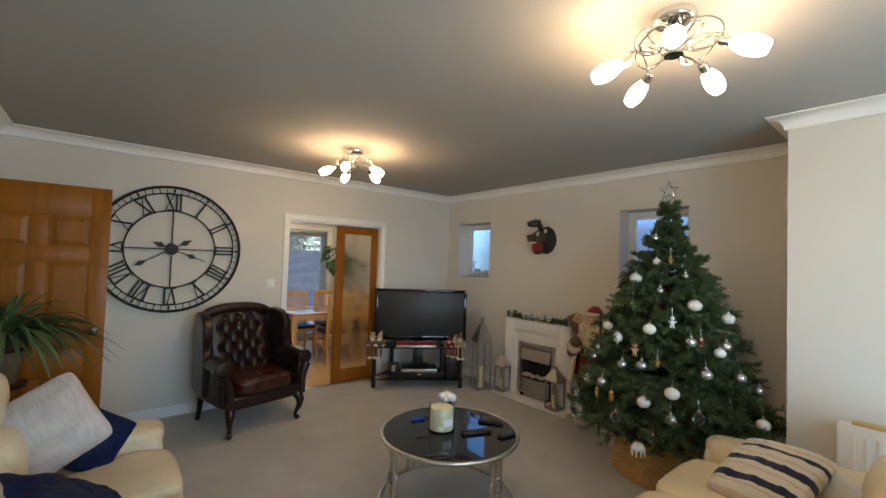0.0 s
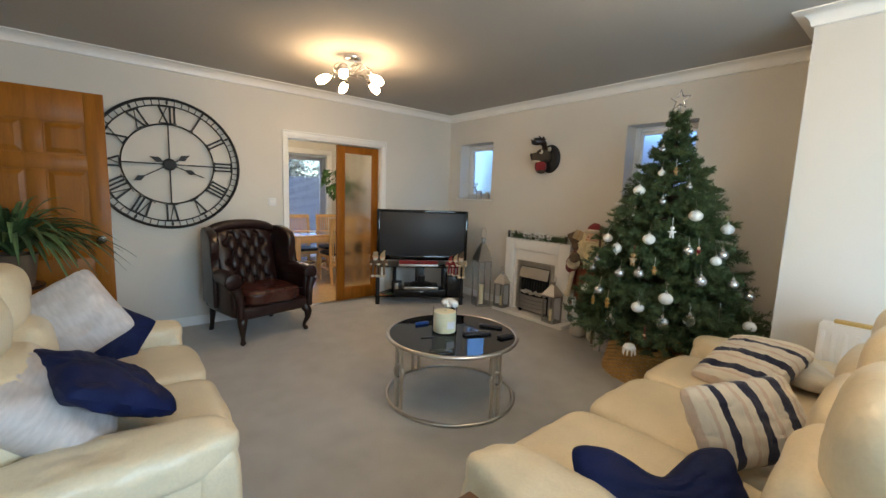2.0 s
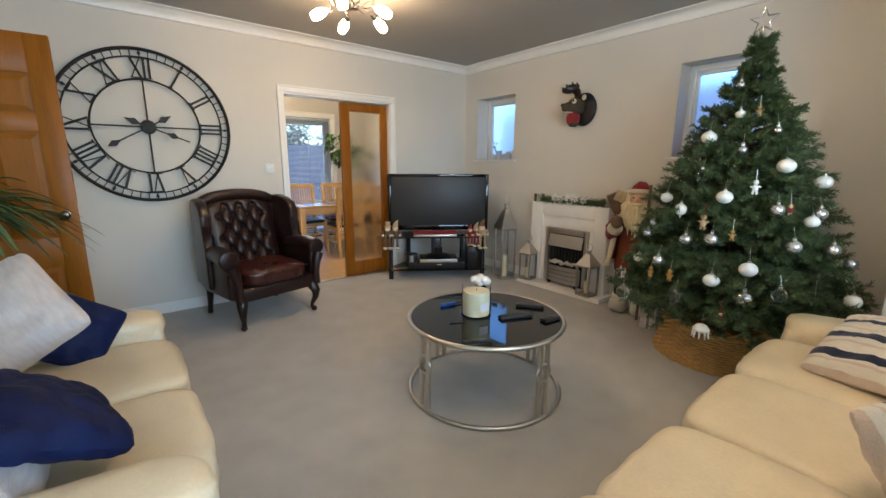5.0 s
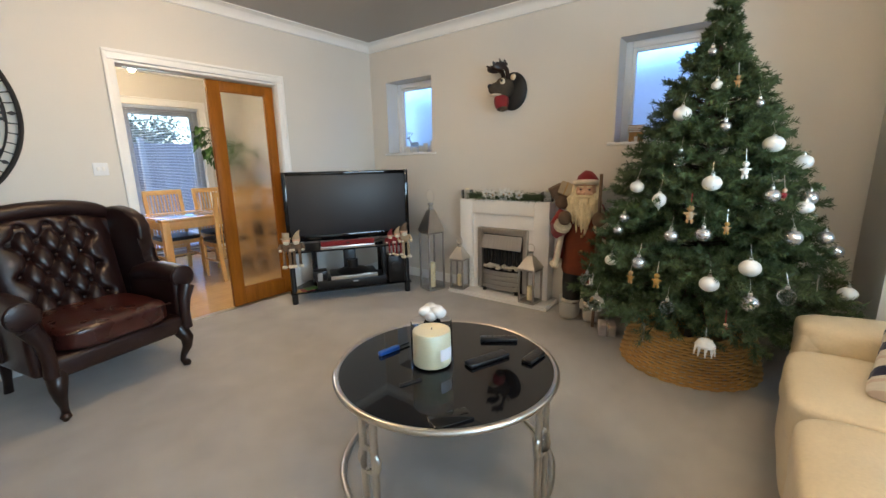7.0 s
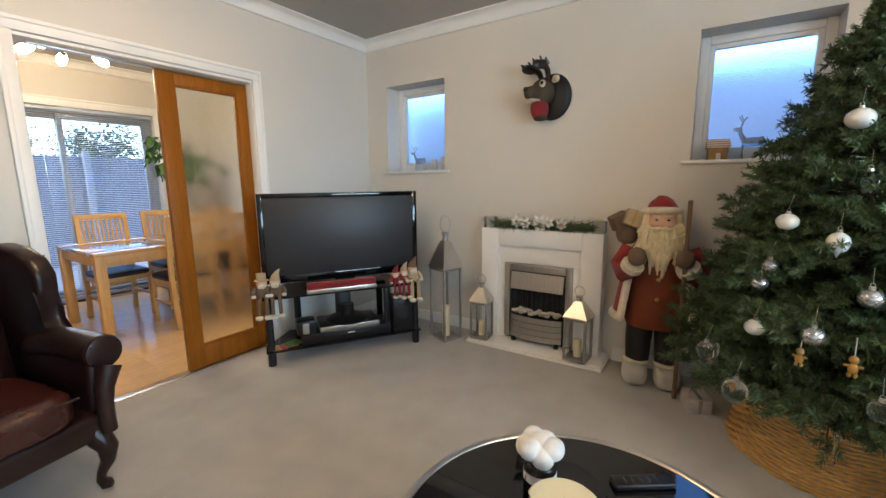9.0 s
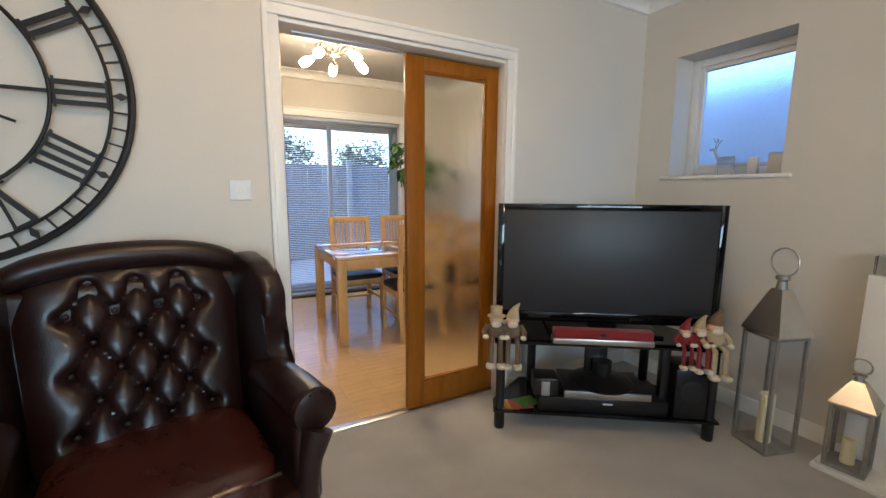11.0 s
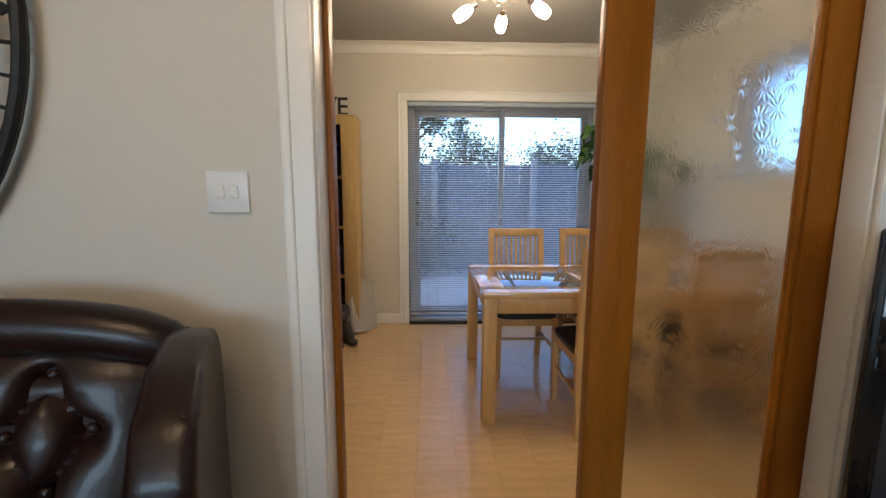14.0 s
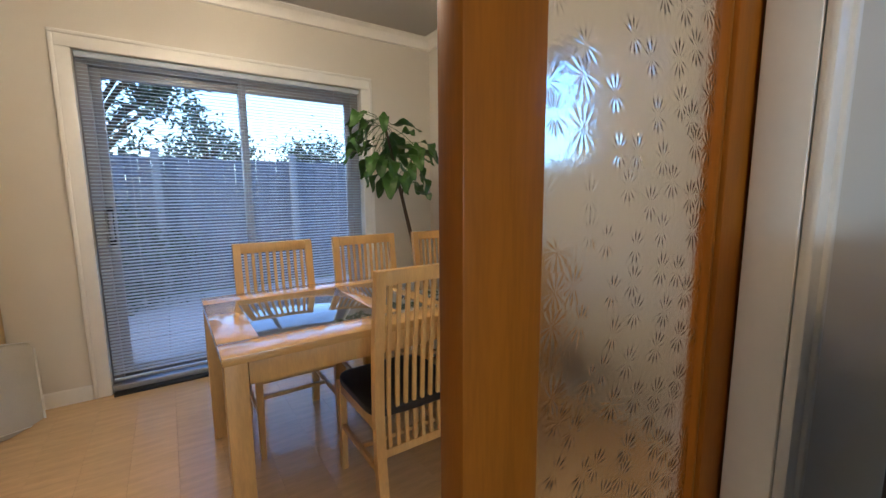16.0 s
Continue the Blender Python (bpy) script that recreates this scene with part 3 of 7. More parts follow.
# ---- patio door with blind ----
t = thing("door_1", pose(-0.03, 8.13, 0), "grey aluminium sliding patio door with two glass leaves", "patio door", kind="structure")
ALU = mat("grey_aluminium", (0.40, 0.40, 0.42), 0.4, 0.5, vary=0.06, scale=5, fine=80, bump=0.03)
for lo, hi in (((2.13, 0.0, 0.02), (2.19, 0.10, 2.10)), ((3.83, 0.0, 0.02), (3.89, 0.10, 2.10)), ((2.19, 0.0, 2.04), (3.83, 0.10, 2.10)), ((2.13, -0.06, 0.0), (3.89, 0.10, 0.045))):
    part("door_frame", box(lo, hi, 0.004), ALU, t)
for k, (a, b, y) in enumerate(((2.19, 3.05, 0.06), (3.00, 3.83, 0.02))):
    leaf = part("door_leaf", box((a, y, 0.045), (a + 0.05, y + 0.03, 2.04), 0.004), ALU, t)
    part("stile", box((b - 0.05, y, 0.045), (b, y + 0.03, 2.04), 0.004), ALU, leaf)
    part("rail", box((a + 0.05, y, 0.045), (b - 0.05, y + 0.03, 0.13), 0.004), ALU, leaf)
    part("rail", box((a + 0.05, y, 1.98), (b - 0.05, y + 0.03, 2.04), 0.004), ALU, leaf)
    p = part("pane", box((a + 0.05, y + 0.012, 0.13), (b - 0.05, y + 0.018, 1.98)), WINGLASS, leaf, smooth=False)
    p.visible_shadow = False
part("door_handle", box((2.205, -0.02, 0.98), (2.225, 0.02, 1.16), 0.006), ALU, t)
part("door_handle", box((2.200, 0.0, 0.95), (2.232, 0.058, 1.19), 0.006), BLACK, t, "dark lock plate")
solo("trim_patio_mat", box((2.11, 8.0, -0.002), (3.85, 8.07, 0.012), 0.003), DARKWOVEN, "dark metal sill strip at the patio door", "sill", kind="structure")
blind = thing("venetian_blind", pose(-0.03, 8.085, 0), "silver-grey venetian blind lowered with its slats open", "venetian blind")
SLAT = mat("blind_slat", (0.48, 0.55, 0.64), 0.45, 0.0, vary=0.04, scale=5, fine=60, bump=0.02)
part("headrail", box((2.14, -0.018, 2.06), (3.88, 0.018, 2.095), 0.004), SLAT, blind)
bm = empty_bm()
cs = [(-0.0125, 0.0), (-0.006, 0.0022), (0.0, 0.003), (0.006, 0.0022), (0.0125, 0.0)]
up = [[bm.verts.new((x, y, z)) for y, z in cs] for x in (-0.865, 0.865)]
for k in range(4):
    bm.faces.new((up[0][k], up[1][k], up[1][k + 1], up[0][k + 1]))
slat_mesh = finish("slat", bm, SLAT)
for k in range(92):
    o = new("slat", slat_mesh)
    o.parent = blind
    o.matrix_basis = pose(3.01, 0, 2.05 - 0.0212 * k, random.uniform(-0.3, 0.3) + 17, 0, random.uniform(-0.02, 0.02))
part("bottom_rail", box((2.145, -0.012, 0.075), (3.875, 0.012, 0.09), 0.004), SLAT, blind)
for x in (2.35, 3.01, 3.67):
    part("ladder_cord", tube([(x, -0.0135, 2.06), (x, -0.0135, 0.09)], 0.0008, 4), PAPER, blind)

# ---- doors ----


def panel_door(name, m, material, w, h, label, knob, rows, extra=None):
    """A six-panel door, hinge at x = 0, standing in local xz, 0.038 thick, with fielded panels on both faces."""
    t = thing(name, m, label, "door", kind="structure")
    st, T = 0.105, 0.038
    part("stile", box((0, -T / 2, 0), (st, T / 2, h), 0.002), material, t)
    part("stile", box((w - st, -T / 2, 0), (w, T / 2, h), 0.002), material, t)
    mid = w / 2
    z = 0.0
    for k, (rail, panel) in enumerate(rows):
        part("rail", box((st, -T / 2 + 0.001, z), (w - st, T / 2 - 0.001, z + rail), 0.002), material, t)
        z += rail
        if panel:
            part("mullion", box((mid - 0.045, -T / 2 + 0.001, z), (mid + 0.045, T / 2 - 0.001, z + panel), 0.002), material, t)
            for a, b in ((st, mid - 0.045), (mid + 0.045, w - st)):
                bm = box((a, -0.006, z), (b, 0.006, z + panel))
                for s in (-1, 1):
                    own = bmesh.new()
                    o = [own.verts.new((x, s * 0.006, zz)) for x, zz in ((a + 0.012, z + 0.012), (b - 0.012, z + 0.012), (b - 0.012, z + panel - 0.012), (a + 0.012, z + panel - 0.012))]
                    i = [own.verts.new((x, s * 0.015, zz)) for x, zz in ((a + 0.04, z + 0.04), (b - 0.04, z + 0.04), (b - 0.04, z + panel - 0.04), (a + 0.04, z + panel - 0.04))]
                    own.faces.new(i)
                    for q in range(4):
                        own.faces.new((o[q], o[(q + 1) % 4], i[(q + 1) % 4], i[q]))
                    merge(bm, own)
                part("panel", bm, material, t, smooth=False)
            z += panel
    for s in (-1, 1):
        if knob == "knob":
            k = lathe([(0.0, 0.0), (0.026, 0.0), (0.026, 0.006), (0.011, 0.008), (0.011, 0.03), (0.022, 0.036), (0.028, 0.048), (0.022, 0.060), (0.0, 0.063)], 20)
            part("door_knob", k, DARKCHROME, t, "dark polished metal knob", at=pose(w - 0.06, s * T / 2, 1.0, -90 * s))
        else:
            hd = part("door_handle", box((-0.02, -0.004, -0.075), (0.02, 0.004, 0.075), 0.003), CHROME, t, "chrome lever handle", at=pose(w - 0.06, s * (T / 2 + 0.004), 1.0))
            part("lever", tube([(0, 0, 0.02), (0, s * 0.045, 0.02), (-0.02, s * 0.05, 0.02), (-0.11, s * 0.05, 0.018)], 0.008, 8), CHROME, hd)
    part("latch_plate", box((w, -0.011, 0.93), (w + 0.002, 0.011, 1.07)), SILVER, t)
    return t


DARKCHROME = mat("dark_bronze", (0.10, 0.075, 0.06), 0.18, 0.9, vary=0.15, scale=20, fine=100, bump=0.02)
panel_door("door_2", pose(-0.228, 4.085, 0.012, 0, 0, -2.0), PINE, 0.72, 1.985, "orange-stained six-panel pine door standing open", "knob", ((0.20, 0.50), (0.17, 0.60), (0.10, 0.21), (0.205, 0)))
panel_door("door_3", pose(0.815, 7.13, 0.012, 0, 0, 28.0), MAHOGANY, 0.762, 2.03, "red-brown six-panel wooden door standing ajar in the dining room", "lever", ((0.21, 0.52), (0.19, 0.63), (0.10, 0.22), (0.16, 0)))

# sliding door with a patterned pane
t = thing("door_4", pose(2.698, 5.138, 0.012), "orange pine sliding door with a daisy-patterned glass pane, half open", "sliding door", kind="structure")
W4, H4 = 0.605, 1.96
part("stile", box((0, -0.02, 0), (0.102, 0.02, H4), 0.003), PINE, t)
part("stile", box((W4 - 0.100, -0.02, 0), (W4, 0.02, H4), 0.003), PINE, t)
part("rail", box((0.102, -0.019, 0), (W4 - 0.100, 0.019, 0.15), 0.003), PINE, t)
part("rail", box((0.102, -0.019, H4 - 0.075), (W4 - 0.100, 0.019, H4), 0.003), PINE, t)
for a, b, c, d in ((0.102, 0.110, 0.15, H4 - 0.075), (W4 - 0.112, W4 - 0.100, 0.15, H4 - 0.075), (0.110, W4 - 0.112, 0.15, 0.162), (0.110, W4 - 0.112, H4 - 0.087, H4 - 0.075)):
    part("glazing_bead", box((a, -0.013, c), (b, 0.013, d), 0.003), PINE, t)
p = part("pane", box((0.110, -0.002, 0.162), (W4 - 0.112, 0.002, H4 - 0.087)), FLOWERGLASS, t, "clear glass pressed with daisies", smooth=False)
p.visible_shadow = False

# ---- living room things ----


def superclock():
    t = thing("wall_clock", pose(0.955, 5.036, 1.602, 90, 0, 0), "huge black metal skeleton wall clock with Roman numerals", "wall clock")
    R, r0, z = 0.606, 0.367, 0.035
    part("outer_ring", ring(R - 0.012, 0.013, z, 72), BLACKMATT, t)
    part("minute_ring", ring(R - 0.072, 0.006, z, 72), BLACKMATT, t)
    part("inner_ring", ring(r0, 0.007, z, 64), BLACKMATT, t)

    def bar(a, lo, hi, w, off0=0.0, off1=0.0, bm=None, zz=z):
        """A flat bar pointing outwards at the angle a (clockwise from the top), shifted sideways at each end."""
        own = bmesh.new()
        vs = []
        for dz in (-0.003, 0.003):
            for q, o in ((lo, off0 - w / 2), (lo, off0 + w / 2), (hi, off1 + w / 2), (hi, off1 - w / 2)):
                x = q * math.sin(a) + o * math.cos(a)
                y = q * math.cos(a) - o * math.sin(a)
                vs.append(own.verts.new((x, y, zz + dz)))
        for f in ((0, 1, 2, 3), (7, 6, 5, 4), (0, 4, 5, 1), (1, 5, 6, 2), (2, 6, 7, 3), (3, 7, 4, 0)):
            own.faces.new([vs[k] for k in f])
        return merge(bm, own)

    for k in range(60):
        if k % 5:
            part("minute_bar", bar(math.radians(6 * k), R - 0.072, R - 0.02, 0.007), BLACKMATT, t, smooth=False)
        else:
            own = bmesh.new()
            a = math.radians(6 * k)
            c = R - 0.044
            pts = [(c - 0.026, 0), (c, 0.013), (c + 0.026, 0), (c, -0.013)]
            lo = [own.verts.new((q * math.sin(a) + o * math.cos(a), q * math.cos(a) - o * math.sin(a), z - 0.003)) for q, o in pts]
            hi = [own.verts.new((v.co.x, v.co.y, z + 0.003)) for v in lo]
            own.faces.new(lo)
            own.faces.new(hi[::-1])
            for q in range(4):
                own.faces.new((lo[q], lo[(q + 1) % 4], hi[(q + 1) % 4], hi[q]))
            part("diamond_mark", own, BLACKMATT, t, smooth=False)
    strokes = {1: "I", 2: "II", 3: "III", 4: "IIII", 5: "V", 6: "VI", 7: "VII", 8: "VIII", 9: "IX", 10: "X", 11: "XI", 12: "XII"}
    width = {"I": 0.034, "V": 0.075, "X": 0.075}
    lo, hi = r0 + 0.006, R - 0.078
    for hour, text in strokes.items():
        a = math.radians(30 * hour)
        w = sum(width[c] for c in text)
        num = part("numeral", bar(a, lo, lo + 0.008, w), BLACKMATT, t, smooth=False)
        part("serif", bar(a, hi - 0.008, hi, w), BLACKMATT, num, smooth=False)
        x = -w / 2
        for c in text:
            m = x + width[c] / 2
            if c == "I":
                part("stroke", bar(a, lo + 0.008, hi - 0.008, 0.017, m, m), BLACKMATT, num, smooth=False)
            else:
                s = 0.031 if c == "V" else 0.0
                part("stroke", bar(a, lo + 0.008, hi - 0.008, 0.019, m if s else m + 0.03, m - 0.03), BLACKMATT, num, smooth=False)
                part("stroke", bar(a, lo + 0.008, hi - 0.008, 0.009, m if s else m - 0.03, m + 0.03), BLACKMATT, num, smooth=False)
            x += width[c]
    for k in range(4):
        part("spoke", bar(math.radians(90 * k), 0.03, r0, 0.012), BLACKMATT, t, smooth=False)
    part("hub", lathe([(0, 0.0), (0.03, 0.0), (0.05, 0.012), (0.056, 0.03), (0.05, 0.046), (0.03, 0.052), (0, 0.052)], 28), BLACKMATT, t)
    for a, length, tail, spade in ((math.radians(112), 0.30, 0.11, 0.20), (math.radians(240), 0.30, 0.13, 0.30)):
        bm = empty_bm()
        bar(a, -tail * 0.6, length, 0.010, bm=bm, zz=0.056)
        for c, l, w in ((spade - 0.03, 0.055, 0.026), (-tail, 0.06, 0.028)):
            own = bmesh.new()
            prof = [(-l, 0), (-l * 0.3, w * 0.55), (0.1 * l, w), (l, 0), (0.1 * l, -w), (-l * 0.3, -w * 0.55)]
            vs = [own.verts.new(((c + q) * math.sin(a) + o * math.cos(a), (c + q) * math.cos(a) - o * math.sin(a), 0.0585)) for q, o in prof]
            lw = [own.verts.new((v.co.x, v.co.y, 0.0535)) for v in vs]
            own.faces.new(vs)
            own.faces.new(lw[::-1])
            for q in range(6):
                own.faces.new((vs[q], vs[(q + 1) % 6], lw[(q + 1) % 6], lw[q]))
            merge(bm, own)
        part("clock_hand", bm, BLACKMATT, t, smooth=False)


superclock()

# double socket / switch plate on the north wall
t = thing("light_switch", pose(1.892, 5.04, 1.268), "white plastic double switch plate", "light switch")
part("plate", box((-0.043, -0.010, -0.043), (0.043, 0.0, 0.043), 0.004), UPVC, t)
for x in (-0.014, 0.014):
    part("rocker", box((x - 0.009, -0.014, -0.012), (x + 0.009, -0.009, 0.014), 0.002), WHITE, t)


def ceiling_light(m, spin, shade, drop=0.0):
    t = thing("ceiling_light", m, "chrome ceiling light with looping arms and five lit frosted shades", "ceiling light", "ceiling lights")
    part("ceiling_rose", lathe([(0, drop), (0.075, drop), (0.078, -0.012), (0.07, -0.03), (0.05, -0.036), (0, -0.036)], 32), CHROME, t)
    for k in range(3):
        a = 2 * math.pi * k / 3
        part("rod", tube([(0.03 * math.cos(a), 0.03 * math.sin(a), -0.03), (0.028 * math.cos(a), 0.028 * math.sin(a), -0.155)], 0.004, 8), CHROME, t)
    part("hub", lathe([(0, -0.145), (0.034, -0.145), (0.036, -0.153), (0.034, -0.161), (0, -0.163)], 20), CHROME, t)
    for k in range(5):
        a = math.radians(spin + 72 * k + 14)
        er, et = Vector((math.cos(a), math.sin(a), 0)), Vector((-math.sin(a), math.cos(a), 0))
        pts = []
        for q in range(19):
            s = q / 18
            rr = 0.03 + 0.13 * s
            side = 0.085 * math.sin(math.pi * s * 1.25) * (1 - 0.25 * s)
            z = -0.15 + 0.07 * math.sin(math.pi * s) - 0.018 * s
            pts.append(er * rr + et * side + Vector((0, 0, z)))
        part("arm", tube(pts, 0.0045, 8), CHROME, t)
        # a decorative wire loop beside each arm
        c = er * 0.10 + et * 0.02 + Vector((0, 0, -0.12))
        lp = [c + er * 0.06 * math.cos(u) + (et * 0.6 + Vector((0, 0, 0.8))) * 0.05 * math.sin(u) for u in [2 * math.pi * i / 20 for i in range(20)]]
        part("loop", tube(lp, 0.003, 6, closed=True), CHROME, t)
        c = er * 0.085 - et * 0.05 + Vector((0, 0, -0.125))
        lp = [c + er * 0.075 * math.cos(u) + (et * 0.75 - Vector((0, 0, 0.45))) * 0.075 * math.sin(u) for u in [2 * math.pi * i / 24 for i in range(24)]]
        part("loop", tube(lp, 0.003, 6, closed=True), CHROME, t)
        end = pts[-1]
        d = (er * 0.88 + et * (-0.1) + Vector((0, 0, -0.48))).normalized()
        q = d.to_track_quat("Z", "Y").to_matrix().to_4x4()
        mm = Matrix.Translation(end) @ q
        cup = part("lamp_holder", lathe([(0, -0.012), (0.017, -0.012), (0.019, 0.0), (0.019, 0.022), (0.015, 0.026), (0, 0.026)], 16), CHROME, t, at=mm)
        part("shade", lathe([(0.016, 0.024), (0.027, 0.045), (0.034, 0.075), (0.035, 0.095), (0.031, 0.12), (0.024, 0.138), (0.0, 0.140)], 20), shade, cup, "lit frosted glass shade")
    return t


ceiling_light(pose(2.12, 0.975, H), 56, SHADES[0])
ceiling_light(pose(2.145, 3.64, H), 9, SHADES[1])
ceiling_light(pose(2.72, 6.66, HD - 0.05), 8, SHADES[2], 0.05)


def seg_dist(x, z, x0, z0, x1, z1):
    s = max(0.0, min(1.0, ((x - x0) * (x1 - x0) + (z - z0) * (z1 - z0)) / ((x1 - x0) ** 2 + (z1 - z0) ** 2)))
    return math.hypot(x - x0 - s * (x1 - x0), z - z0 - s * (z1 - z0))


def armchair():
    t = thing("wingback_armchair", pose(1.598, 4.525, 0, 0, 0, 12.5), "oxblood leather wingback armchair with a deep-buttoned back and dark cabriole legs", "armchair")
    # cabriole front legs, raked back legs
    for sx in (-1, 1):
        pts = [(0, 0.01, 0.27), (0, -0.012, 0.23), (0, -0.035, 0.19), (0, -0.028, 0.13), (0, 0.0, 0.075), (0, 0.008, 0.04), (0, -0.012, 0.018), (0, -0.03, 0.012)]
        rad = [0.046, 0.045, 0.038, 0.027, 0.019, 0.018, 0.026, 0.012]
        part("leg", tube([(p[1] * -sx * 0.5, p[1], p[2]) for p in pts], rad, 12), DARKWOOD, t, at=pose(sx * 0.315, -0.29, 0))
        part("leg", tube([(0, 0, 0.27), (0, 0.015, 0.17), (0, 0.03, 0.09), (0, 0.05, 0.02), (0, 0.055, 0.0)], [0.034, 0.027, 0.021, 0.022, 0.024], 10), DARKWOOD, t, at=pose(sx * 0.315, 0.30, 0))
    part("seat_frame", box((-0.355, -0.325, 0.23), (0.355, 0.34, 0.345), 0.03, seg=4), OXBLOOD, t)
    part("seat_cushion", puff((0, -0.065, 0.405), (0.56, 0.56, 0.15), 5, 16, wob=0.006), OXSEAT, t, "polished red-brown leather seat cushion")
    part("cushion_piping", tube([(x, y, 0.45) for x, y in [(-0.26, -0.33), (0.26, -0.33)]], 0.006, 6), OXBLOOD, t)
    # buttoned back: a grid displaced by a diamond net of buttons
    w0, z0, z1 = 0.29, 0.40, 0.995
    rows_z = [0.49 + 0.092 * k for k in range(6)]
    buttons = []
    for k, z in enumerate(rows_z):
        n = 4 if k % 2 == 0 else 3
        for i in range(n):
            buttons.append(((i - (n - 1) / 2) * 0.126, z))
    seams = [(p[0], p[1], q[0], q[1]) for p in buttons for q in buttons if 0.05 < q[1] - p[1] < 0.12 and abs(q[0] - p[0]) < 0.08]
    seams += [(bx, bz, bx * 1.05, 1.06) for bx, bz in buttons if bz > 0.97]
    nx, nz = 64, 84
    bm = empty_bm()
    g = []
    for j in range(nz + 1):
        rowv = []
        for i in range(nx + 1):
            u, v = i / nx * 2 - 1, j / nz
            x = u * w0 * (1 + 0.10 * v)
            top = z1 + 0.045 * (1 - u * u) ** 0.8
            z = z0 + (top - z0) * v
            d0 = min(math.hypot(x - bx, z - bz) for bx, bz in buttons)
            pit = 0.040 * math.exp(-(d0 / 0.021) ** 2)
            near = min(seg_dist(x, z, *s) for s in seams)
            crease = 0.020 * math.exp(-(near / 0.011) ** 2) + 0.010 * math.exp(-(near / 0.03) ** 2)
            edge = 0.05 * (abs(u) ** 6) + 0.06 * max(0, (v - 0.86) / 0.14) ** 2
            y = 0.15 + 0.19 * (z - 0.4) / 0.65 + pit + crease + edge - 0.03
            rowv.append(bm.verts.new((x, y, z)))
        g.append(rowv)
    for j in range(nz):
        for i in range(nx):
            bm.faces.new((g[j][i], g[j][i + 1], g[j + 1][i + 1], g[j + 1][i]))
    # close the back behind
    back = [[bm.verts.new((v.co.x * 1.02, 0.24 + 0.10 * (v.co.z - 0.4) / 0.65, v.co.z)) for v in (row[0], row[len(row) // 4], row[len(row) // 2], row[3 * len(row) // 4], row[-1])] for row in (g[0], g[nz // 2], g[-1])]
    for j in range(2):
        for i in range(4):
            bm.faces.new((back[j][i], back[j + 1][i], back[j + 1][i + 1], back[j][i + 1]))
    back_ob = part("backrest", bm, OXBLOOD, t, "deep-buttoned oxblood leather backrest")
    for bx, bz in buttons:
        part("button", ball((bx, 0.15 + 0.19 * (bz - 0.4) / 0.65 + 0.012, bz), (0.011, 0.008, 0.011), u=10, v=6), OXBLOOD, back_ob)
    part("back_panel", box((-0.32, 0.30, 0.25), (0.32, 0.355, 0.60), 0.02, m=None), OXBLOOD, t)
    part("outer_back", box((-0.362, 0.30, 0.25), (0.355, 0.365, 0.955), 0.034, seg=4), OXBLOOD, t)
    # the crest roll along the top
    crest = [(u * 0.345, 0.325, 1.0 + 0.045 * (1 - u * u) ** 0.8 - 0.03 * abs(u) ** 3) for u in [k / 8 - 1 for k in range(17)]]
    part("crest", tube(crest, [0.026, 0.041, 0.046] + [0.047] * 11 + [0.046, 0.041, 0.026], 16), OXBLOOD, t)
    for sx in (-1, 1):
        # wing: a thick curved slab in the yz plane
        own = bmesh.new()
        prof = [(0.36, 0.30), (0.37, 0.97), (0.33, 1.02), (0.25, 1.03), (0.15, 1.01), (0.07, 0.965), (0.03, 0.90), (0.03, 0.82), (0.06, 0.74), (0.06, 0.68), (0.02, 0.62), (-0.02, 0.58), (-0.02, 0.30)]
        inner = [own.verts.new((sx * (0.305 + 0.045 * (1 - (y / 0.36))), y, z)) for y, z in prof]
        outer = [own.verts.new((sx * (0.385 + 0.05 * (1 - (y / 0.36))), y, z)) for y, z in prof]
        own.faces.new(inner)
        own.faces.new(outer[::-1])
        for k in range(len(prof)):
            own.faces.new((inner[k], inner[(k + 1) % len(prof)], outer[(k + 1) % len(prof)], outer[k]))
        bmesh.ops.bevel(own, geom=own.edges[:], offset=0.034, segments=5, affect="EDGES", profile=0.6, clamp_overlap=True)
        wg = part("wing", own, OXBLOOD, t)
        for k in range(14):
            part("stud", ball((sx * 0.409, 0.075, 0.66 + 0.024 * k), 0.004, u=6, v=4), DARKCHROME, wg)
        # arm: rolled, with a scroll at the front
        arm = [(sx * 0.36, 0.12, 0.575), (sx * 0.365, 0.0, 0.60), (sx * 0.375, -0.15, 0.60), (sx * 0.385, -0.285, 0.585)]
        arm_ob = part("arm", tube(arm, [0.06, 0.066, 0.07, 0.072], 18), OXBLOOD, t)
        part("arm_panel", box((sx * 0.36 - 0.045, -0.30, 0.26), (sx * 0.36 + 0.045, 0.2, 0.59), 0.03, seg=3), OXBLOOD, t)
        sc = part("arm_scroll", lathe([(0, -0.012), (0.045, -0.012), (0.068, -0.004), (0.074, 0.008), (0.07, 0.02)], 24), OXBLOOD, t, at=pose(sx * 0.385, -0.296, 0.585, -90))
        part("scroll_stem", tube([(sx * 0.385, -0.312, 0.53), (sx * 0.352, -0.325, 0.45), (sx * 0.342, -0.328, 0.36), (sx * 0.345, -0.325, 0.26)], [0.048, 0.036, 0.03, 0.032], 12), OXBLOOD, t)
        for k in range(10):
            part("stud", ball((0.062 * math.cos(0.628 * k), 0.062 * math.sin(0.628 * k), -0.007), 0.004, u=6, v=4), DARKCHROME, sc)
    return t


armchair()


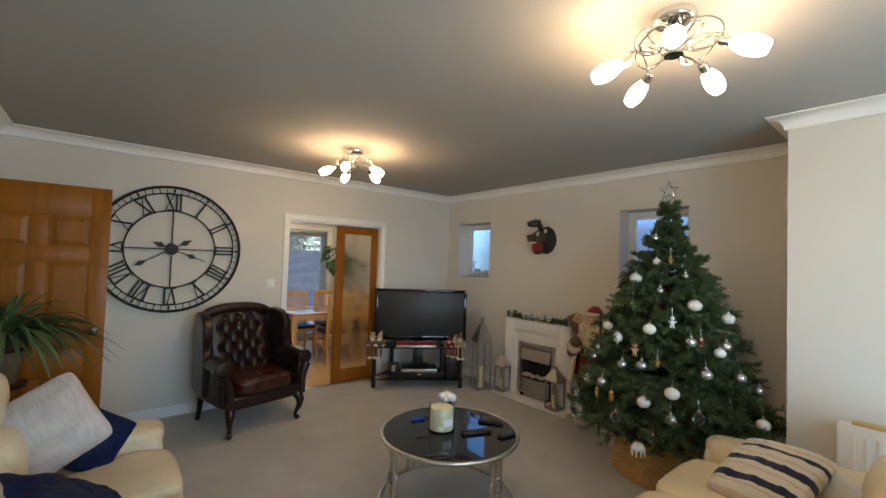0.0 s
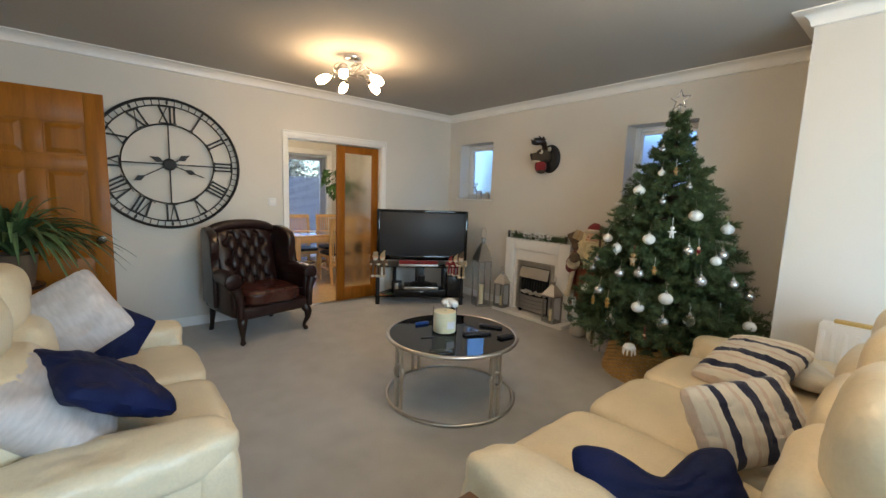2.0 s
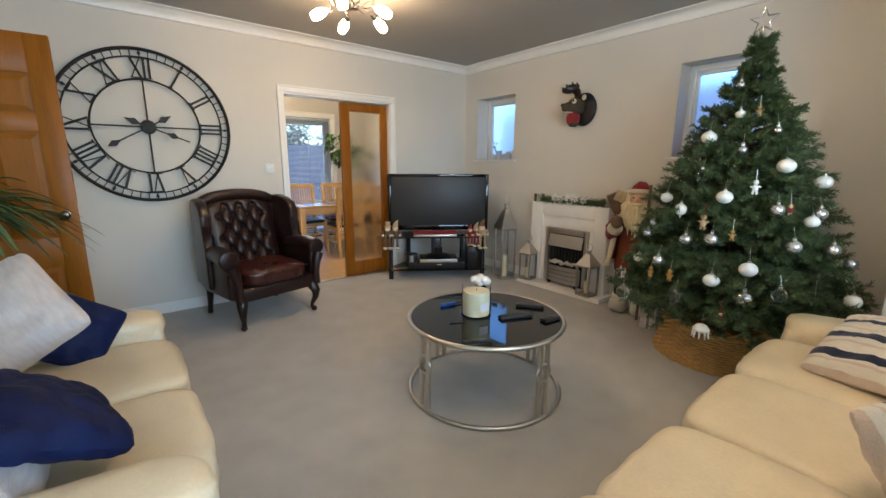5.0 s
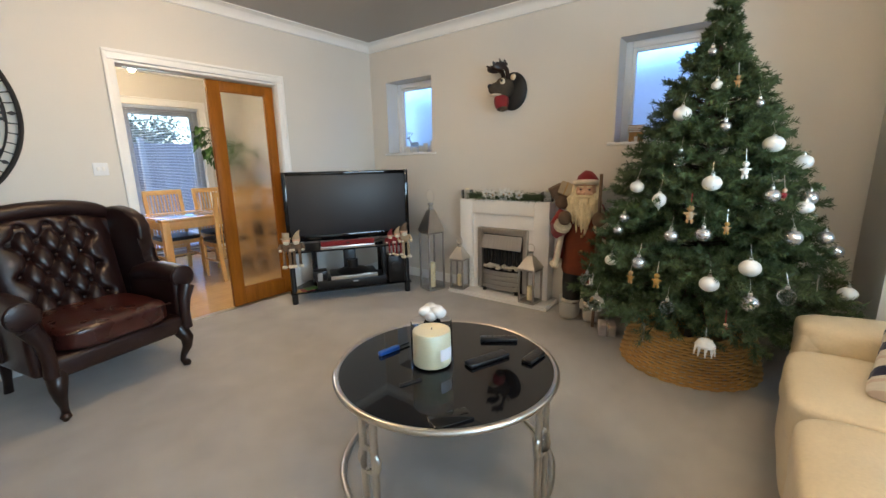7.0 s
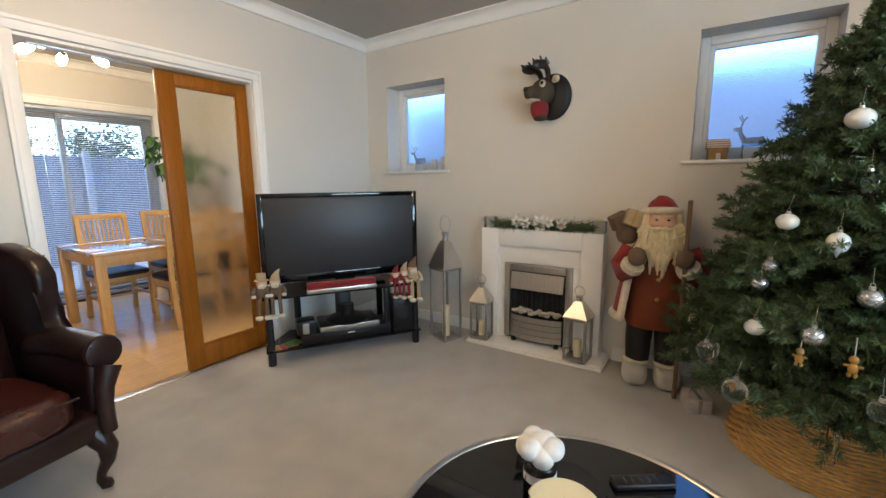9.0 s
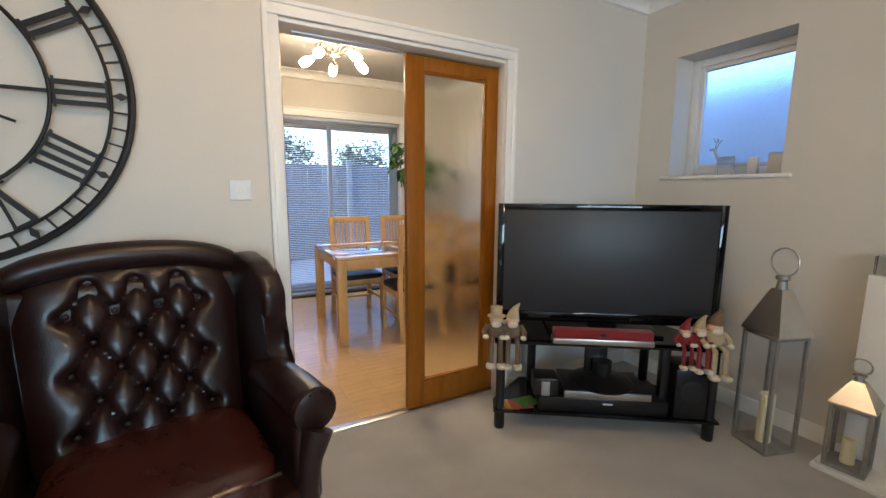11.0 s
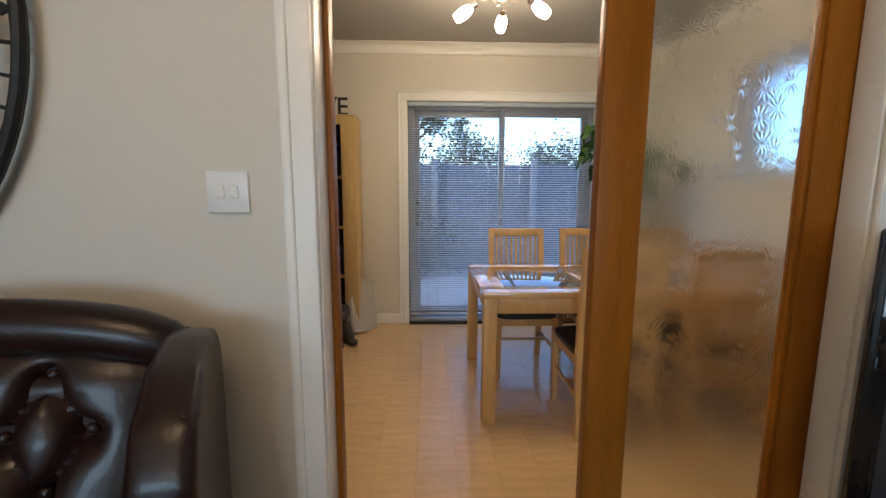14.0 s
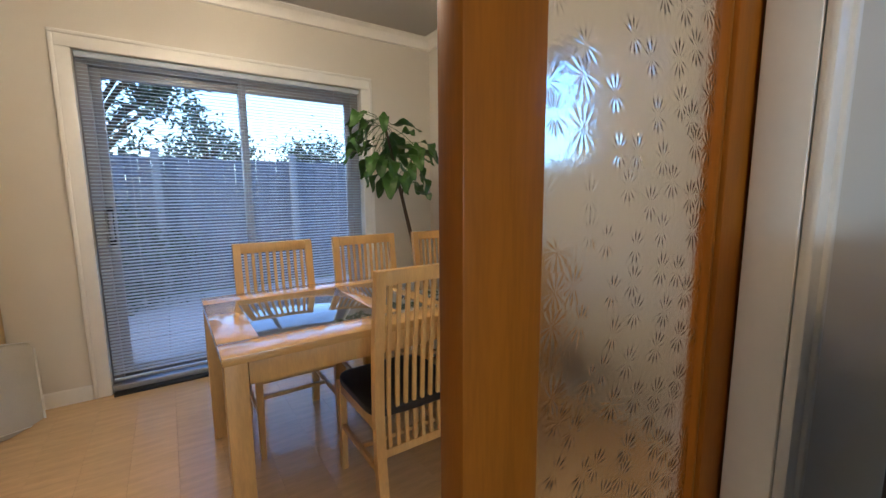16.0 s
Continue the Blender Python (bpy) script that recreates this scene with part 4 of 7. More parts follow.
def coffee_table():
    t = thing("coffee_table", pose(2.295, 2.405, 0, 0, 0, 44), "round black glass coffee table on a silver ring frame", "coffee table")
    part("tabletop", lathe([(0, 0.437), (0.437, 0.437), (0.440, 0.441), (0.440, 0.445), (0.437, 0.449), (0, 0.449)], 72), BLACKGLASS, t, "black glass tabletop")
    part("top_ring", ring(0.447, 0.013, 0.442, 72, tseg=10), SILVER, t)
    part("base_ring", ring(0.447, 0.012, 0.0125, 72, tseg=10), SILVER, t)
    for k in range(4):
        a = math.radians(45 + 90 * k)
        for o in (-0.028, 0.028):
            c = Vector((0.436 * math.cos(a) - o * math.sin(a), 0.436 * math.sin(a) + o * math.cos(a), 0))
            part("leg", tube([c + Vector((0, 0, 0.012)), c + Vector((0, 0, 0.437))], 0.0135, 10), SILVER, t)
        c = Vector((0.436 * math.cos(a), 0.436 * math.sin(a), 0.265))
        rm = Matrix.Translation(c) @ Matrix.Rotation(a, 4, "Z") @ Matrix.Rotation(math.pi / 2, 4, "Y")
        rg = part("ring_ornament", ring(0.046, 0.011, 0, 28), SILVER, t, at=rm)
        part("crystal_ball", ball((0, 0, 0), 0.033, u=16, v=10), GLASS, rg, "clear crystal ball")
    return t


coffee_table()


def on_table(x, y, z=0.449, rz=0):
    return pose(x + 0.03, y + 0.03, z, 0, 0, rz)


t = thing("candle_jar", on_table(2.225, 2.415) @ Matrix.Diagonal((1.20, 1.20, 1.0, 1)), "large cream candle in a clear glass jar on the coffee table", "candle")
part("candle", lathe([(0, 0.010), (0.064, 0.010), (0.066, 0.016), (0.066, 0.145), (0.062, 0.15), (0.02, 0.147), (0, 0.148)], 40), WAX, t)
part("jar", lathe([(0, 0.0), (0.066, 0.0), (0.074, 0.006), (0.0705, 0.012), (0.0705, 0.185), (0.0685, 0.187), (0.0672, 0.184), (0.0672, 0.008), (0, 0.007)], 40), WINGLASS, t, "clear glass jar")
own = bmesh.new()
vs = [[own.verts.new((0.0715 * math.cos(u), 0.0715 * math.sin(u), z)) for u in [math.radians(-118 + 6 * i) for i in range(8)]] for z in (0.045, 0.095)]
for i in range(7):
    own.faces.new((vs[0][i], vs[0][i + 1], vs[1][i + 1], vs[1][i]))
part("paper_label", own, PAPER, t, "white paper label")
part("wick", tube([(0, 0, 0.146), (0.002, 0, 0.158)], 0.0015, 5), BLACK, t)

t = thing("flower_diffuser", on_table(2.355, 2.515) @ Matrix.Scale(1.08, 4), "dark glass bottle with a white fabric flower", "diffuser")
part("bottle", lathe([(0, 0), (0.036, 0), (0.038, 0.005), (0.038, 0.105), (0.03, 0.118), (0.02, 0.122), (0.02, 0.135), (0, 0.135)], 24), BLACKGLASS, t)
part("paper_label", lathe([(0.0385, 0.075), (0.0385, 0.098)], 24), PAPER, t, "pale label band")
for k in range(7):
    a = 2 * math.pi * k / 7
    part("petal", puff((0.032 * math.cos(a), 0.032 * math.sin(a), 0.148 + 0.012 * (k % 2)), (0.055, 0.05, 0.045), 2.2, 6, wob=0.006, seed=k), WHITEMATT, t)
part("petal", puff((0, 0, 0.165), (0.05, 0.05, 0.04), 2.2, 6, wob=0.006, seed=9), WHITEMATT, t)


KEYGREY = mat("dark_grey_rubber", (0.03, 0.03, 0.032), 0.5, vary=0.1, bump=0.02)


def remote(x, y, rz, l, w, label):
    t = thing("remote_control", on_table(x, y, 0.449, rz), label, "remote control", "remote controls on the table")
    part("case", box((-l / 2, -w / 2, 0), (l / 2, w / 2, 0.018), 0.007, seg=3), BLACK, t)
    for i in range(5):
        for j in (-1, 0, 1):
            part("key", box((-l * 0.3 + i * l * 0.13 - 0.004, j * w * 0.24 - 0.004, 0.017), (-l * 0.3 + i * l * 0.13 + 0.004, j * w * 0.24 + 0.004, 0.0195), 0.001, seg=1), KEYGREY, t)


remote(2.375, 2.24, -22, 0.20, 0.055, "black remote control lying on the glass table")
remote(2.575, 2.30, -55, 0.17, 0.045, "slim black remote control lying on the glass table")
remote(2.50, 2.09, -5, 0.12, 0.05, "short black remote control lying on the glass table")
t = thing("lighter", on_table(2.215, 2.63, 0.449, -10), "blue plastic gas lighter lying on the glass table", "lighter")
part("body", box((-0.075, -0.012, 0), (0.03, 0.012, 0.02), 0.006), BLUE, t)
part("barrel", tube([(0.03, 0, 0.01), (0.09, 0, 0.01)], 0.005, 8), BLACK, t)
solo("trinket", box((-0.045, -0.008, 0), (0.045, 0.008, 0.006), 0.002), BLACK, "small flat black clip on the glass table", "clip", on_table(2.055, 2.385, 0.449, -25))
solo("phone", box((-0.07, -0.035, 0), (0.07, 0.035, 0.009), 0.004), BLACKGLASS, "black mobile phone lying on the glass table", "phone", on_table(1.965, 2.13, 0.449, -30))


def sofa(m, width, seats, label, near_handle, back):
    """A cream leather recliner sofa: width along local x, front towards local -y, its back at y = 1.03."""
    t = thing("recliner_sofa", m, label, "sofa", "cream leather sofas")
    A = 0.25
    part("base", box((-width / 2 + 0.03, 0.06, 0.04), (width / 2 - 0.03, 0.86, 0.30), 0.04, seg=3), CREAM, t)
    inner = width - 2 * A
    sw = inner / seats
    for k in range(seats):
        x = -inner / 2 + sw * (k + 0.5)
        part("seat_cushion", puff((x, 0.33 + max(0, back - 0.895) / 2, 0.375), (sw * 1.01, 0.72 + max(0, back - 0.895), 0.21), 6, 18, wob=0.010, seed=k * 3.1), CREAM, t)
        part("footrest_panel", puff((x, 0.035, 0.20), (sw * 1.0, 0.11, 0.30), 5, 12, wob=0.006, seed=k + 7), CREAM, t)
        bk = part("back_cushion", puff((x, back - 0.09, 0.60), (sw * 1.0, 0.27, 0.42), 3.6, 16, wob=0.012, seed=k + 2, m=None), CREAM, t)
        part("headrest", puff((x, back, 0.875), (sw * 0.99, 0.27, 0.32), 2.8, 16, wob=0.012, seed=k + 5), CREAM, bk)
    part("back_shell", box((-width / 2 + 0.08, max(0.90, back + 0.03), 0.08), (width / 2 - 0.08, max(1.03, back + 0.15), 0.92), 0.06, seg=4), CREAM, t)
    for sx in (-1, 1):
        x = sx * (width / 2 - A / 2)
        arm = part("arm", box((x - 0.105, 0.09, 0.03), (x + 0.105, 0.90, 0.48), 0.05, seg=4), CREAM, t)
        part("arm_pad", puff((x, 0.46, 0.495), (A * 1.08, 0.90, 0.17), 3.6, 30, wob=0.020, seed=sx * 4.0, m=None), CREAM, arm)
        part("arm_front", puff((x, 0.09, 0.275), (A * 0.98, 0.16, 0.50), 4.0, 14, wob=0.008, seed=sx * 6.0), CREAM, arm)
        # side panel seam and recess of the recliner handle
        part("side_panel", box((x + sx * 0.104 - 0.006, 0.14, 0.07), (x + sx * 0.104 + 0.006, 0.80, 0.44), 0.006), CREAM, arm)
        if near_handle == sx:
            own = bmesh.new()
            vs = []
            for px in (0.0, sx * 0.004):
                vs.append([own.verts.new((x + sx * 0.1125 + px, 0.33 + 0.045 * math.cos(u) + (0.045 if math.cos(u) > 0 else -0.045), 0.392 + 0.036 * math.sin(u))) for u in [2 * math.pi * (k + 0.5) / 24 for k in range(24)]])
            own.faces.new(vs[0])
            own.faces.new(vs[1][::-1])
            for k in range(24):
                own.faces.new((vs[0][k], vs[0][(k + 1) % 24], vs[1][(k + 1) % 24], vs[1][k]))
            part("handle_recess", own, BLACK, arm, "black oval recliner handle recess")
    for sx in (-1, 1):
        for y in (0.10, 0.80):
            part("foot", box((sx * (width / 2 - 0.12) - 0.03, y - 0.03, 0), (sx * (width / 2 - 0.12) + 0.03, y + 0.03, 0.05), 0.006), BLACK, t)
    return t


# west sofa faces east; south sofa faces north
sofa(pose(0.80, 2.585, 0, 0, 0, 90), 1.64, 2, "cream leather two-seat recliner sofa against the west wall", -1, 0.755)
sofa(pose(2.40, 1.255, 0, 0, 0, 180), 2.20, 3, "cream leather three-seat recliner sofa facing the clock wall", 0, 0.945)


# ---- cushions ----
def cushion(x, y, z, rz, tilt, roll, w, h, t, material, label, seed, stripes=None, sag=0.0):
    """A cushion whose face looks along local -y: turned by rz, leant back by tilt, rolled in its own plane."""
    m = pose(x, y, z, 0, 0, rz) @ pose(0, 0, 0, -tilt) @ pose(0, 0, 0, 0, roll, 0)
    return solo("scatter_cushion", pillow(w, h, t, seed=seed, stripes=stripes, sag=sag), material, label, "cushion", m, "scatter cushions")


def cushion_on(centre, along, facing, w, h, t, material, label, seed, corner=False, stripes=None, chop=0.0):
    """A cushion whose width runs along a direction, or whose diagonal does (corner), with its face towards another."""
    e1 = Vector(along).normalized()
    n = Vector(facing)
    n = (n - e1 * n.dot(e1)).normalized()
    e2 = n.cross(e1)
    x, z = ((e1 - e2).normalized(), (e1 + e2).normalized()) if corner else (e1, e2)
    m = Matrix((x, z.cross(x), z)).transposed().to_4x4()
    m.translation = centre
    return solo("scatter_cushion", pillow(w, h, t, seed=seed, stripes=stripes, chop=chop), material, label, "cushion", m, "scatter cushions")


cushion_on((0.30, 2.88, 0.75), (0.41, -0.15, -0.06), (0.30, -0.85, 0.30), 0.40, 0.40, 0.13, SHIMMER, "silver textured shimmer cushion standing on its corner on a cream sofa", 1.0, True)
cushion_on((0.285, 2.185, 0.625), (0.22, -0.34, -0.30), (0.75, -0.30, 0.55), 0.42, 0.42, 0.17, SHIMMER, "silver textured shimmer cushion slumped on a cream sofa seat", 4.0, True)
cushion_on((0.425, 2.235, 0.66), (0.43, -0.24, -0.25), (0.60, 0.05, 0.84), 0.43, 0.40, 0.12, NAVY, "navy blue velvet cushion lying against a silver one", 7.0, True)
cushion_on((0.46, 3.08, 0.60), (0.8, 0.3, 0.1), (0.3, -0.9, 0.3), 0.32, 0.30, 0.10, NAVY, "navy blue velvet cushion behind a silver one", 9.0, True)


def band(u):
    for a, b in ((0.20, 0.28), (0.46, 0.55), (0.73, 0.81)):
        if a <= u < b:
            return 1
    return 2 if int(u * 33) % 4 == 0 else 0


KNIT = [IVORY, NAVYSTRIPE, ROSESTRIPE]
cushion_on((2.21, 0.68, 0.625), (0.42, -0.26, 0.05), (-0.88, -0.22, 0.36), 0.45, 0.30, 0.13, KNIT, "ivory knitted cushion with broad navy stripes", 3.0, False, band)
cushion(3.00, 0.86, 0.585, -120, 66, 76, 0.46, 0.40, 0.12, KNIT, "ivory knitted cushion with broad navy stripes lying flat", 5.0, band)
cushion_on((1.71, 0.75, 0.50), (0.46, -0.36, 0.0), (-0.45, -0.55, 0.70), 0.54, 0.34, 0.14, NAVY, "navy blue velvet cushion with a dented top on a cream sofa", 6.0, False, None, 0.09)
solo("folded_throw", puff((0, 0, 0), (0.34, 0.24, 0.11), 3.0, 14, wob=0.02), IVORY, "crumpled ivory floral throw on the sofa seat", "throw", pose(3.22, 0.66, 0.545, 10, 0, 20))


# ---- side tables ----
def side_table(m, w, d, h, label):
    t = thing("side_table", m, label, "side table", "walnut side tables")
    part("tabletop", box((-w / 2, -d / 2, h - 0.03), (w / 2, d / 2, h), 0.012, seg=3), WALNUT, t)
    for sx in (-1, 1):
        for sy in (-1, 1):
            part("leg", box((sx * (w / 2 - 0.05) - 0.018, sy * (d / 2 - 0.05) - 0.018, 0), (sx * (w / 2 - 0.05) + 0.018, sy * (d / 2 - 0.05) + 0.018, h - 0.03), 0.004), WALNUT, t)
    return t


side_table(pose(1.10, 0.90, 0, 0, 0, 3), 0.34, 0.44, 0.53, "small walnut side table beside the three-seat sofa")
solo("coaster", box((-0.056, -0.056, 0), (0.056, 0.056, 0.018), 0.005), BLOCK, "square pale bamboo coaster on the side table", "coaster", pose(1.205, 0.99, 0.53, 0, 0, 1), "bamboo coasters")
solo("coaster", box((-0.056, -0.056, 0), (0.056, 0.056, 0.018), 0.005), BLOCK, "square pale bamboo coaster near the table's edge", "coaster", pose(1.06, 0.89, 0.53, 0, 0, 12), "bamboo coasters")
side_table(pose(0.155, 1.505, 0, 0, 0, -4), 0.34, 0.34, 0.50, "small walnut side table beside the two-seat sofa")
solo("tray_insert", box((-0.09, -0.07, 0), (0.09, 0.07, 0.006), 0.003), BLACK, "flat black pad on the walnut side table", "pad", pose(0.20, 1.58, 0.50, 0, 0, 8))


# ---- spider plant beside the pine door ----
def strap_leaf(rng, length, width, lean, az, rise):
    """An arching strap leaf with a folded midrib, as vertex rows."""
    rows, n = [], 9
    d = Vector((math.cos(az), math.sin(az), 0))
    s = Vector((-d.y, d.x, 0))
    for k in range(n + 1):
        u = k / n
        p = d * (length * lean * (u ** 1.1)) + Vector((0, 0, rise * (u - 1.25 * u * u * lean)))
        w = width * (math.sin(math.pi * min(0.97, 0.12 + 0.85 * u)) ** 0.7) * 0.5
        rows.append((p - s * w, p - Vector((0, 0, w * 0.5)), p + s * w))
    return rows


def leaf_mesh(leaves):
    verts, faces = [], []
    for rows in leaves:
        b = len(verts)
        for r in rows:
            verts.extend(r)
        for k in range(len(rows) - 1):
            i = b + 3 * k
            faces += [(i, i + 1, i + 4, i + 3), (i + 1, i + 2, i + 5, i + 4)]
    return verts, faces


rng = random.Random(5)
t = thing("house_plant", pose(0.05, 3.62, 0.13), "bushy spider plant with arching striped leaves on a tall stand", "house plant")
part("plant_stand", lathe([(0, -0.13), (0.14, -0.13), (0.14, -0.11), (0.03, -0.09), (0.025, 0.64), (0.12, 0.66), (0.12, 0.68), (0, 0.68)], 24), DARKWOOD, t)
part("pot", lathe([(0, 0.68), (0.075, 0.68), (0.10, 0.85), (0.105, 0.86), (0.095, 0.86), (0.09, 0.83), (0, 0.83)], 24), BROWN, t)
v, fc = leaf_mesh([strap_leaf(rng, rng.uniform(0.40, 0.68), rng.uniform(0.020, 0.034), rng.uniform(0.4, 1.0), rng.uniform(0, 6.283), rng.uniform(0.42, 0.74)) for _ in range(150)])
lv = sheet("leaves", v, fc, SPIDERLEAF, t, "arching green and pale striped leaves")
lv.location = (0, 0, 0.84)
lv["kind"] = "stuff"

# ---- radiator on the south-east wall ----
t = thing("radiator", pose(3.74, 0.70, 0), "white panel radiator with a wooden block on top", "radiator")
part("panel", box((-0.09, -1.2, 0.14), (-0.03, 0.0, 0.74), 0.008), WHITE, t)
for k in range(24):
    part("flute", box((-0.096, -1.17 + 0.05 * k - 0.012, 0.18), (-0.088, -1.17 + 0.05 * k + 0.012, 0.70), 0.004), WHITE, t)
part("top_grille", box((-0.088, -1.19, 0.738), (-0.032, -0.01, 0.75), 0.003), WHITE, t)
for y in (-1.05, -0.15):
    part("bracket", box((-0.032, y - 0.02, 0.3), (0.0, y + 0.02, 0.6), 0.003), WHITE, t)
for y in (-1.15, -0.05):
    part("pipe", tube([(-0.06, y, 0.16), (-0.06, y, 0.0)], 0.008, 8), WHITE, t)
solo("shelf_block", box((-0.085, -0.32, 0), (-0.035, -0.06, 0.02), 0.004), BLOCK, "strip of pale wood lying on the radiator", "wooden strip", pose(3.74, 0.70, 0.75))


# ---- television and stand ----
TVM = pose(3.570, 4.525, 0, 0, 0, -34)


def at_tv(x, y, z, rz=0):
    return TVM @ pose(x, y, z, 0, 0, rz)


t = thing("tv_stand", TVM, "black glass and metal corner television stand with open shelves", "tv stand")
for x in (-0.535, 0.535):
    part("post", lathe([(0, 0), (0.026, 0), (0.028, 0.006), (0.028, 0.09), (0.024, 0.1), (0.024, 0.485), (0, 0.485)], 18), BLACK, t, at=pose(x, -0.09, 0))
    part("post", lathe([(0, 0), (0.026, 0), (0.026, 0.485), (0, 0.485)], 18), BLACK, t, at=pose(x * 0.62, 0.26, 0))
for z, th in ((0.485, 0.012), (0.10, 0.012)):
    own = bmesh.new()
    prof = [(-0.57, -0.125), (0.57, -0.125), (0.57, 0.0), (0.40, 0.29), (-0.40, 0.29), (-0.57, 0.0)]
    a = [own.verts.new((x, y, z)) for x, y in prof]
    b = [own.verts.new((x, y, z + th)) for x, y in prof]
    own.faces.new(a[::-1])
    own.faces.new(b)
    for k in range(6):
        own.faces.new((a[k], a[(k + 1) % 6], b[(k + 1) % 6], b[k]))
    part("shelf", own, BLACKGLASS, t, "black glass shelf", smooth=False)
part("cable_column", box((-0.06, 0.06, 0.112), (0.06, 0.10, 0.485), 0.01), BLACK, t)
part("back_post", box((0.30, -0.05, 0.112), (0.345, 0.0, 0.485), 0.006), BLACK, t)

t = thing("television", at_tv(0.026, 0.065, 0), "large flat plasma television with a thin black frame, switched off", "television")
part("cabinet", box((-0.588, 0.0, 0.555), (0.588, 0.022, 1.206), 0.009, seg=3), BLACK, t)
part("back_housing", box((-0.43, 0.02, 0.60), (0.43, 0.085, 1.12), 0.02, seg=3), BLACK, t)
part("screen", box((-0.552, -0.0035, 0.612), (0.552, 0.004, 1.172), 0.001), SCREEN, t, "dark grey unlit screen")
for lo, hi in (((-0.588, -0.010, 0.555), (-0.552, 0.001, 1.206)), ((0.552, -0.010, 0.555), (0.588, 0.001, 1.206)), ((-0.552, -0.010, 1.172), (0.552, 0.001, 1.206)), ((-0.552, -0.010, 0.555), (0.552, 0.001, 0.612))):
    part("bezel", box(lo, hi, 0.004), BLACKGLASS, t, "glossy black bezel")
part("neck", box((-0.075, 0.012, 0.51), (0.075, 0.06, 0.60), 0.008), BLACK, t)
part("pedestal", box((-0.30, -0.06, 0.497), (0.30, 0.20, 0.512), 0.006), BLACKGLASS, t)

t = thing("set_top_box", at_tv(0.03, 0.0, 0.112), "black receiver with a silver front edge on the lower shelf", "set-top box")
part("case", box((-0.36, -0.10, 0.0), (0.30, 0.16, 0.08), 0.006), BLACK, t)
part("marking", box((-0.03, -0.102, 0.05), (0.02, -0.099, 0.058)), PAPER, t, "small white mark", smooth=False)
t = thing("disc_player", at_tv(0.0, 0.0, 0.192), "slim silver disc player stacked on a black receiver", "disc player")
part("case", box((-0.20, -0.10, 0.0), (0.24, 0.16, 0.045), 0.005), BLACK, t)
part("front", box((-0.20, -0.108, 0.004), (0.24, -0.0985, 0.040), 0.003), SILVER, t, "silver front panel")
# stands in for the television's neck and oval base below the top shelf
t = thing("speaker_base", at_tv(0.02, 0.02, 0.237), "dark oval base on the disc player", "base")
part("dome", lathe([(0, 0), (0.16, 0), (0.165, 0.01), (0.12, 0.03), (0.05, 0.045), (0.05, 0.12), (0, 0.12)], 28), BLACK, t)
t = thing("game_console", at_tv(-0.30, -0.07, 0.192), "small black console with a pale front key", "console")
part("case", box((-0.06, -0.03, 0), (0.07, 0.10, 0.10), 0.01), BLACK, t)
part("front", box((-0.02, -0.036, 0.005), (0.025, -0.028, 0.085), 0.004), ZINC, t, "pale grey front key")
t = thing("subwoofer", at_tv(0.43, -0.02, 0.112), "small black loudspeaker cube on the lower shelf", "loudspeaker")
part("case", box((-0.08, -0.09, 0), (0.08, 0.10, 0.27), 0.01), BLACK, t)
part("cone", lathe([(0, 0.004), (0.02, 0.0), (0.05, 0.008), (0.06, 0.004), (0.06, 0.0)], 24), BLACKMATT, t, at=pose(0, -0.091, 0.15, 90))
t = thing("gift_box", at_tv(-0.02, -0.095, 0.497), "flat red gift box with a silver lower edge on the stand", "box")
part("lid", box((-0.25, -0.028, 0.03), (0.24, 0.03, 0.075), 0.004), RED, t, "dark red lid")
part("tray", box((-0.255, -0.034, 0.0), (0.245, 0.034, 0.03), 0.004), SILVER, t, "silver tray")
part("clasp", box((-0.02, -0.031, 0.045), (0.01, -0.027, 0.062), 0.002), BLACK, t)
t = thing("leaflet_pile", at_tv(-0.44, -0.06, 0.112), "low pile of bright paper leaflets on the lower shelf", "leaflets")
for k, (c, x) in enumerate(((GOLDEN, -0.05), (RED, 0.02), (LEAF, 0.06))):
    part("leaflet", box((x - 0.06, -0.05, 0.004 * k), (x + 0.06, 0.05, 0.004 * k + 0.004), 0.001, m=pose(0, 0, 0, 0, 0, 14 * k)), c, t)


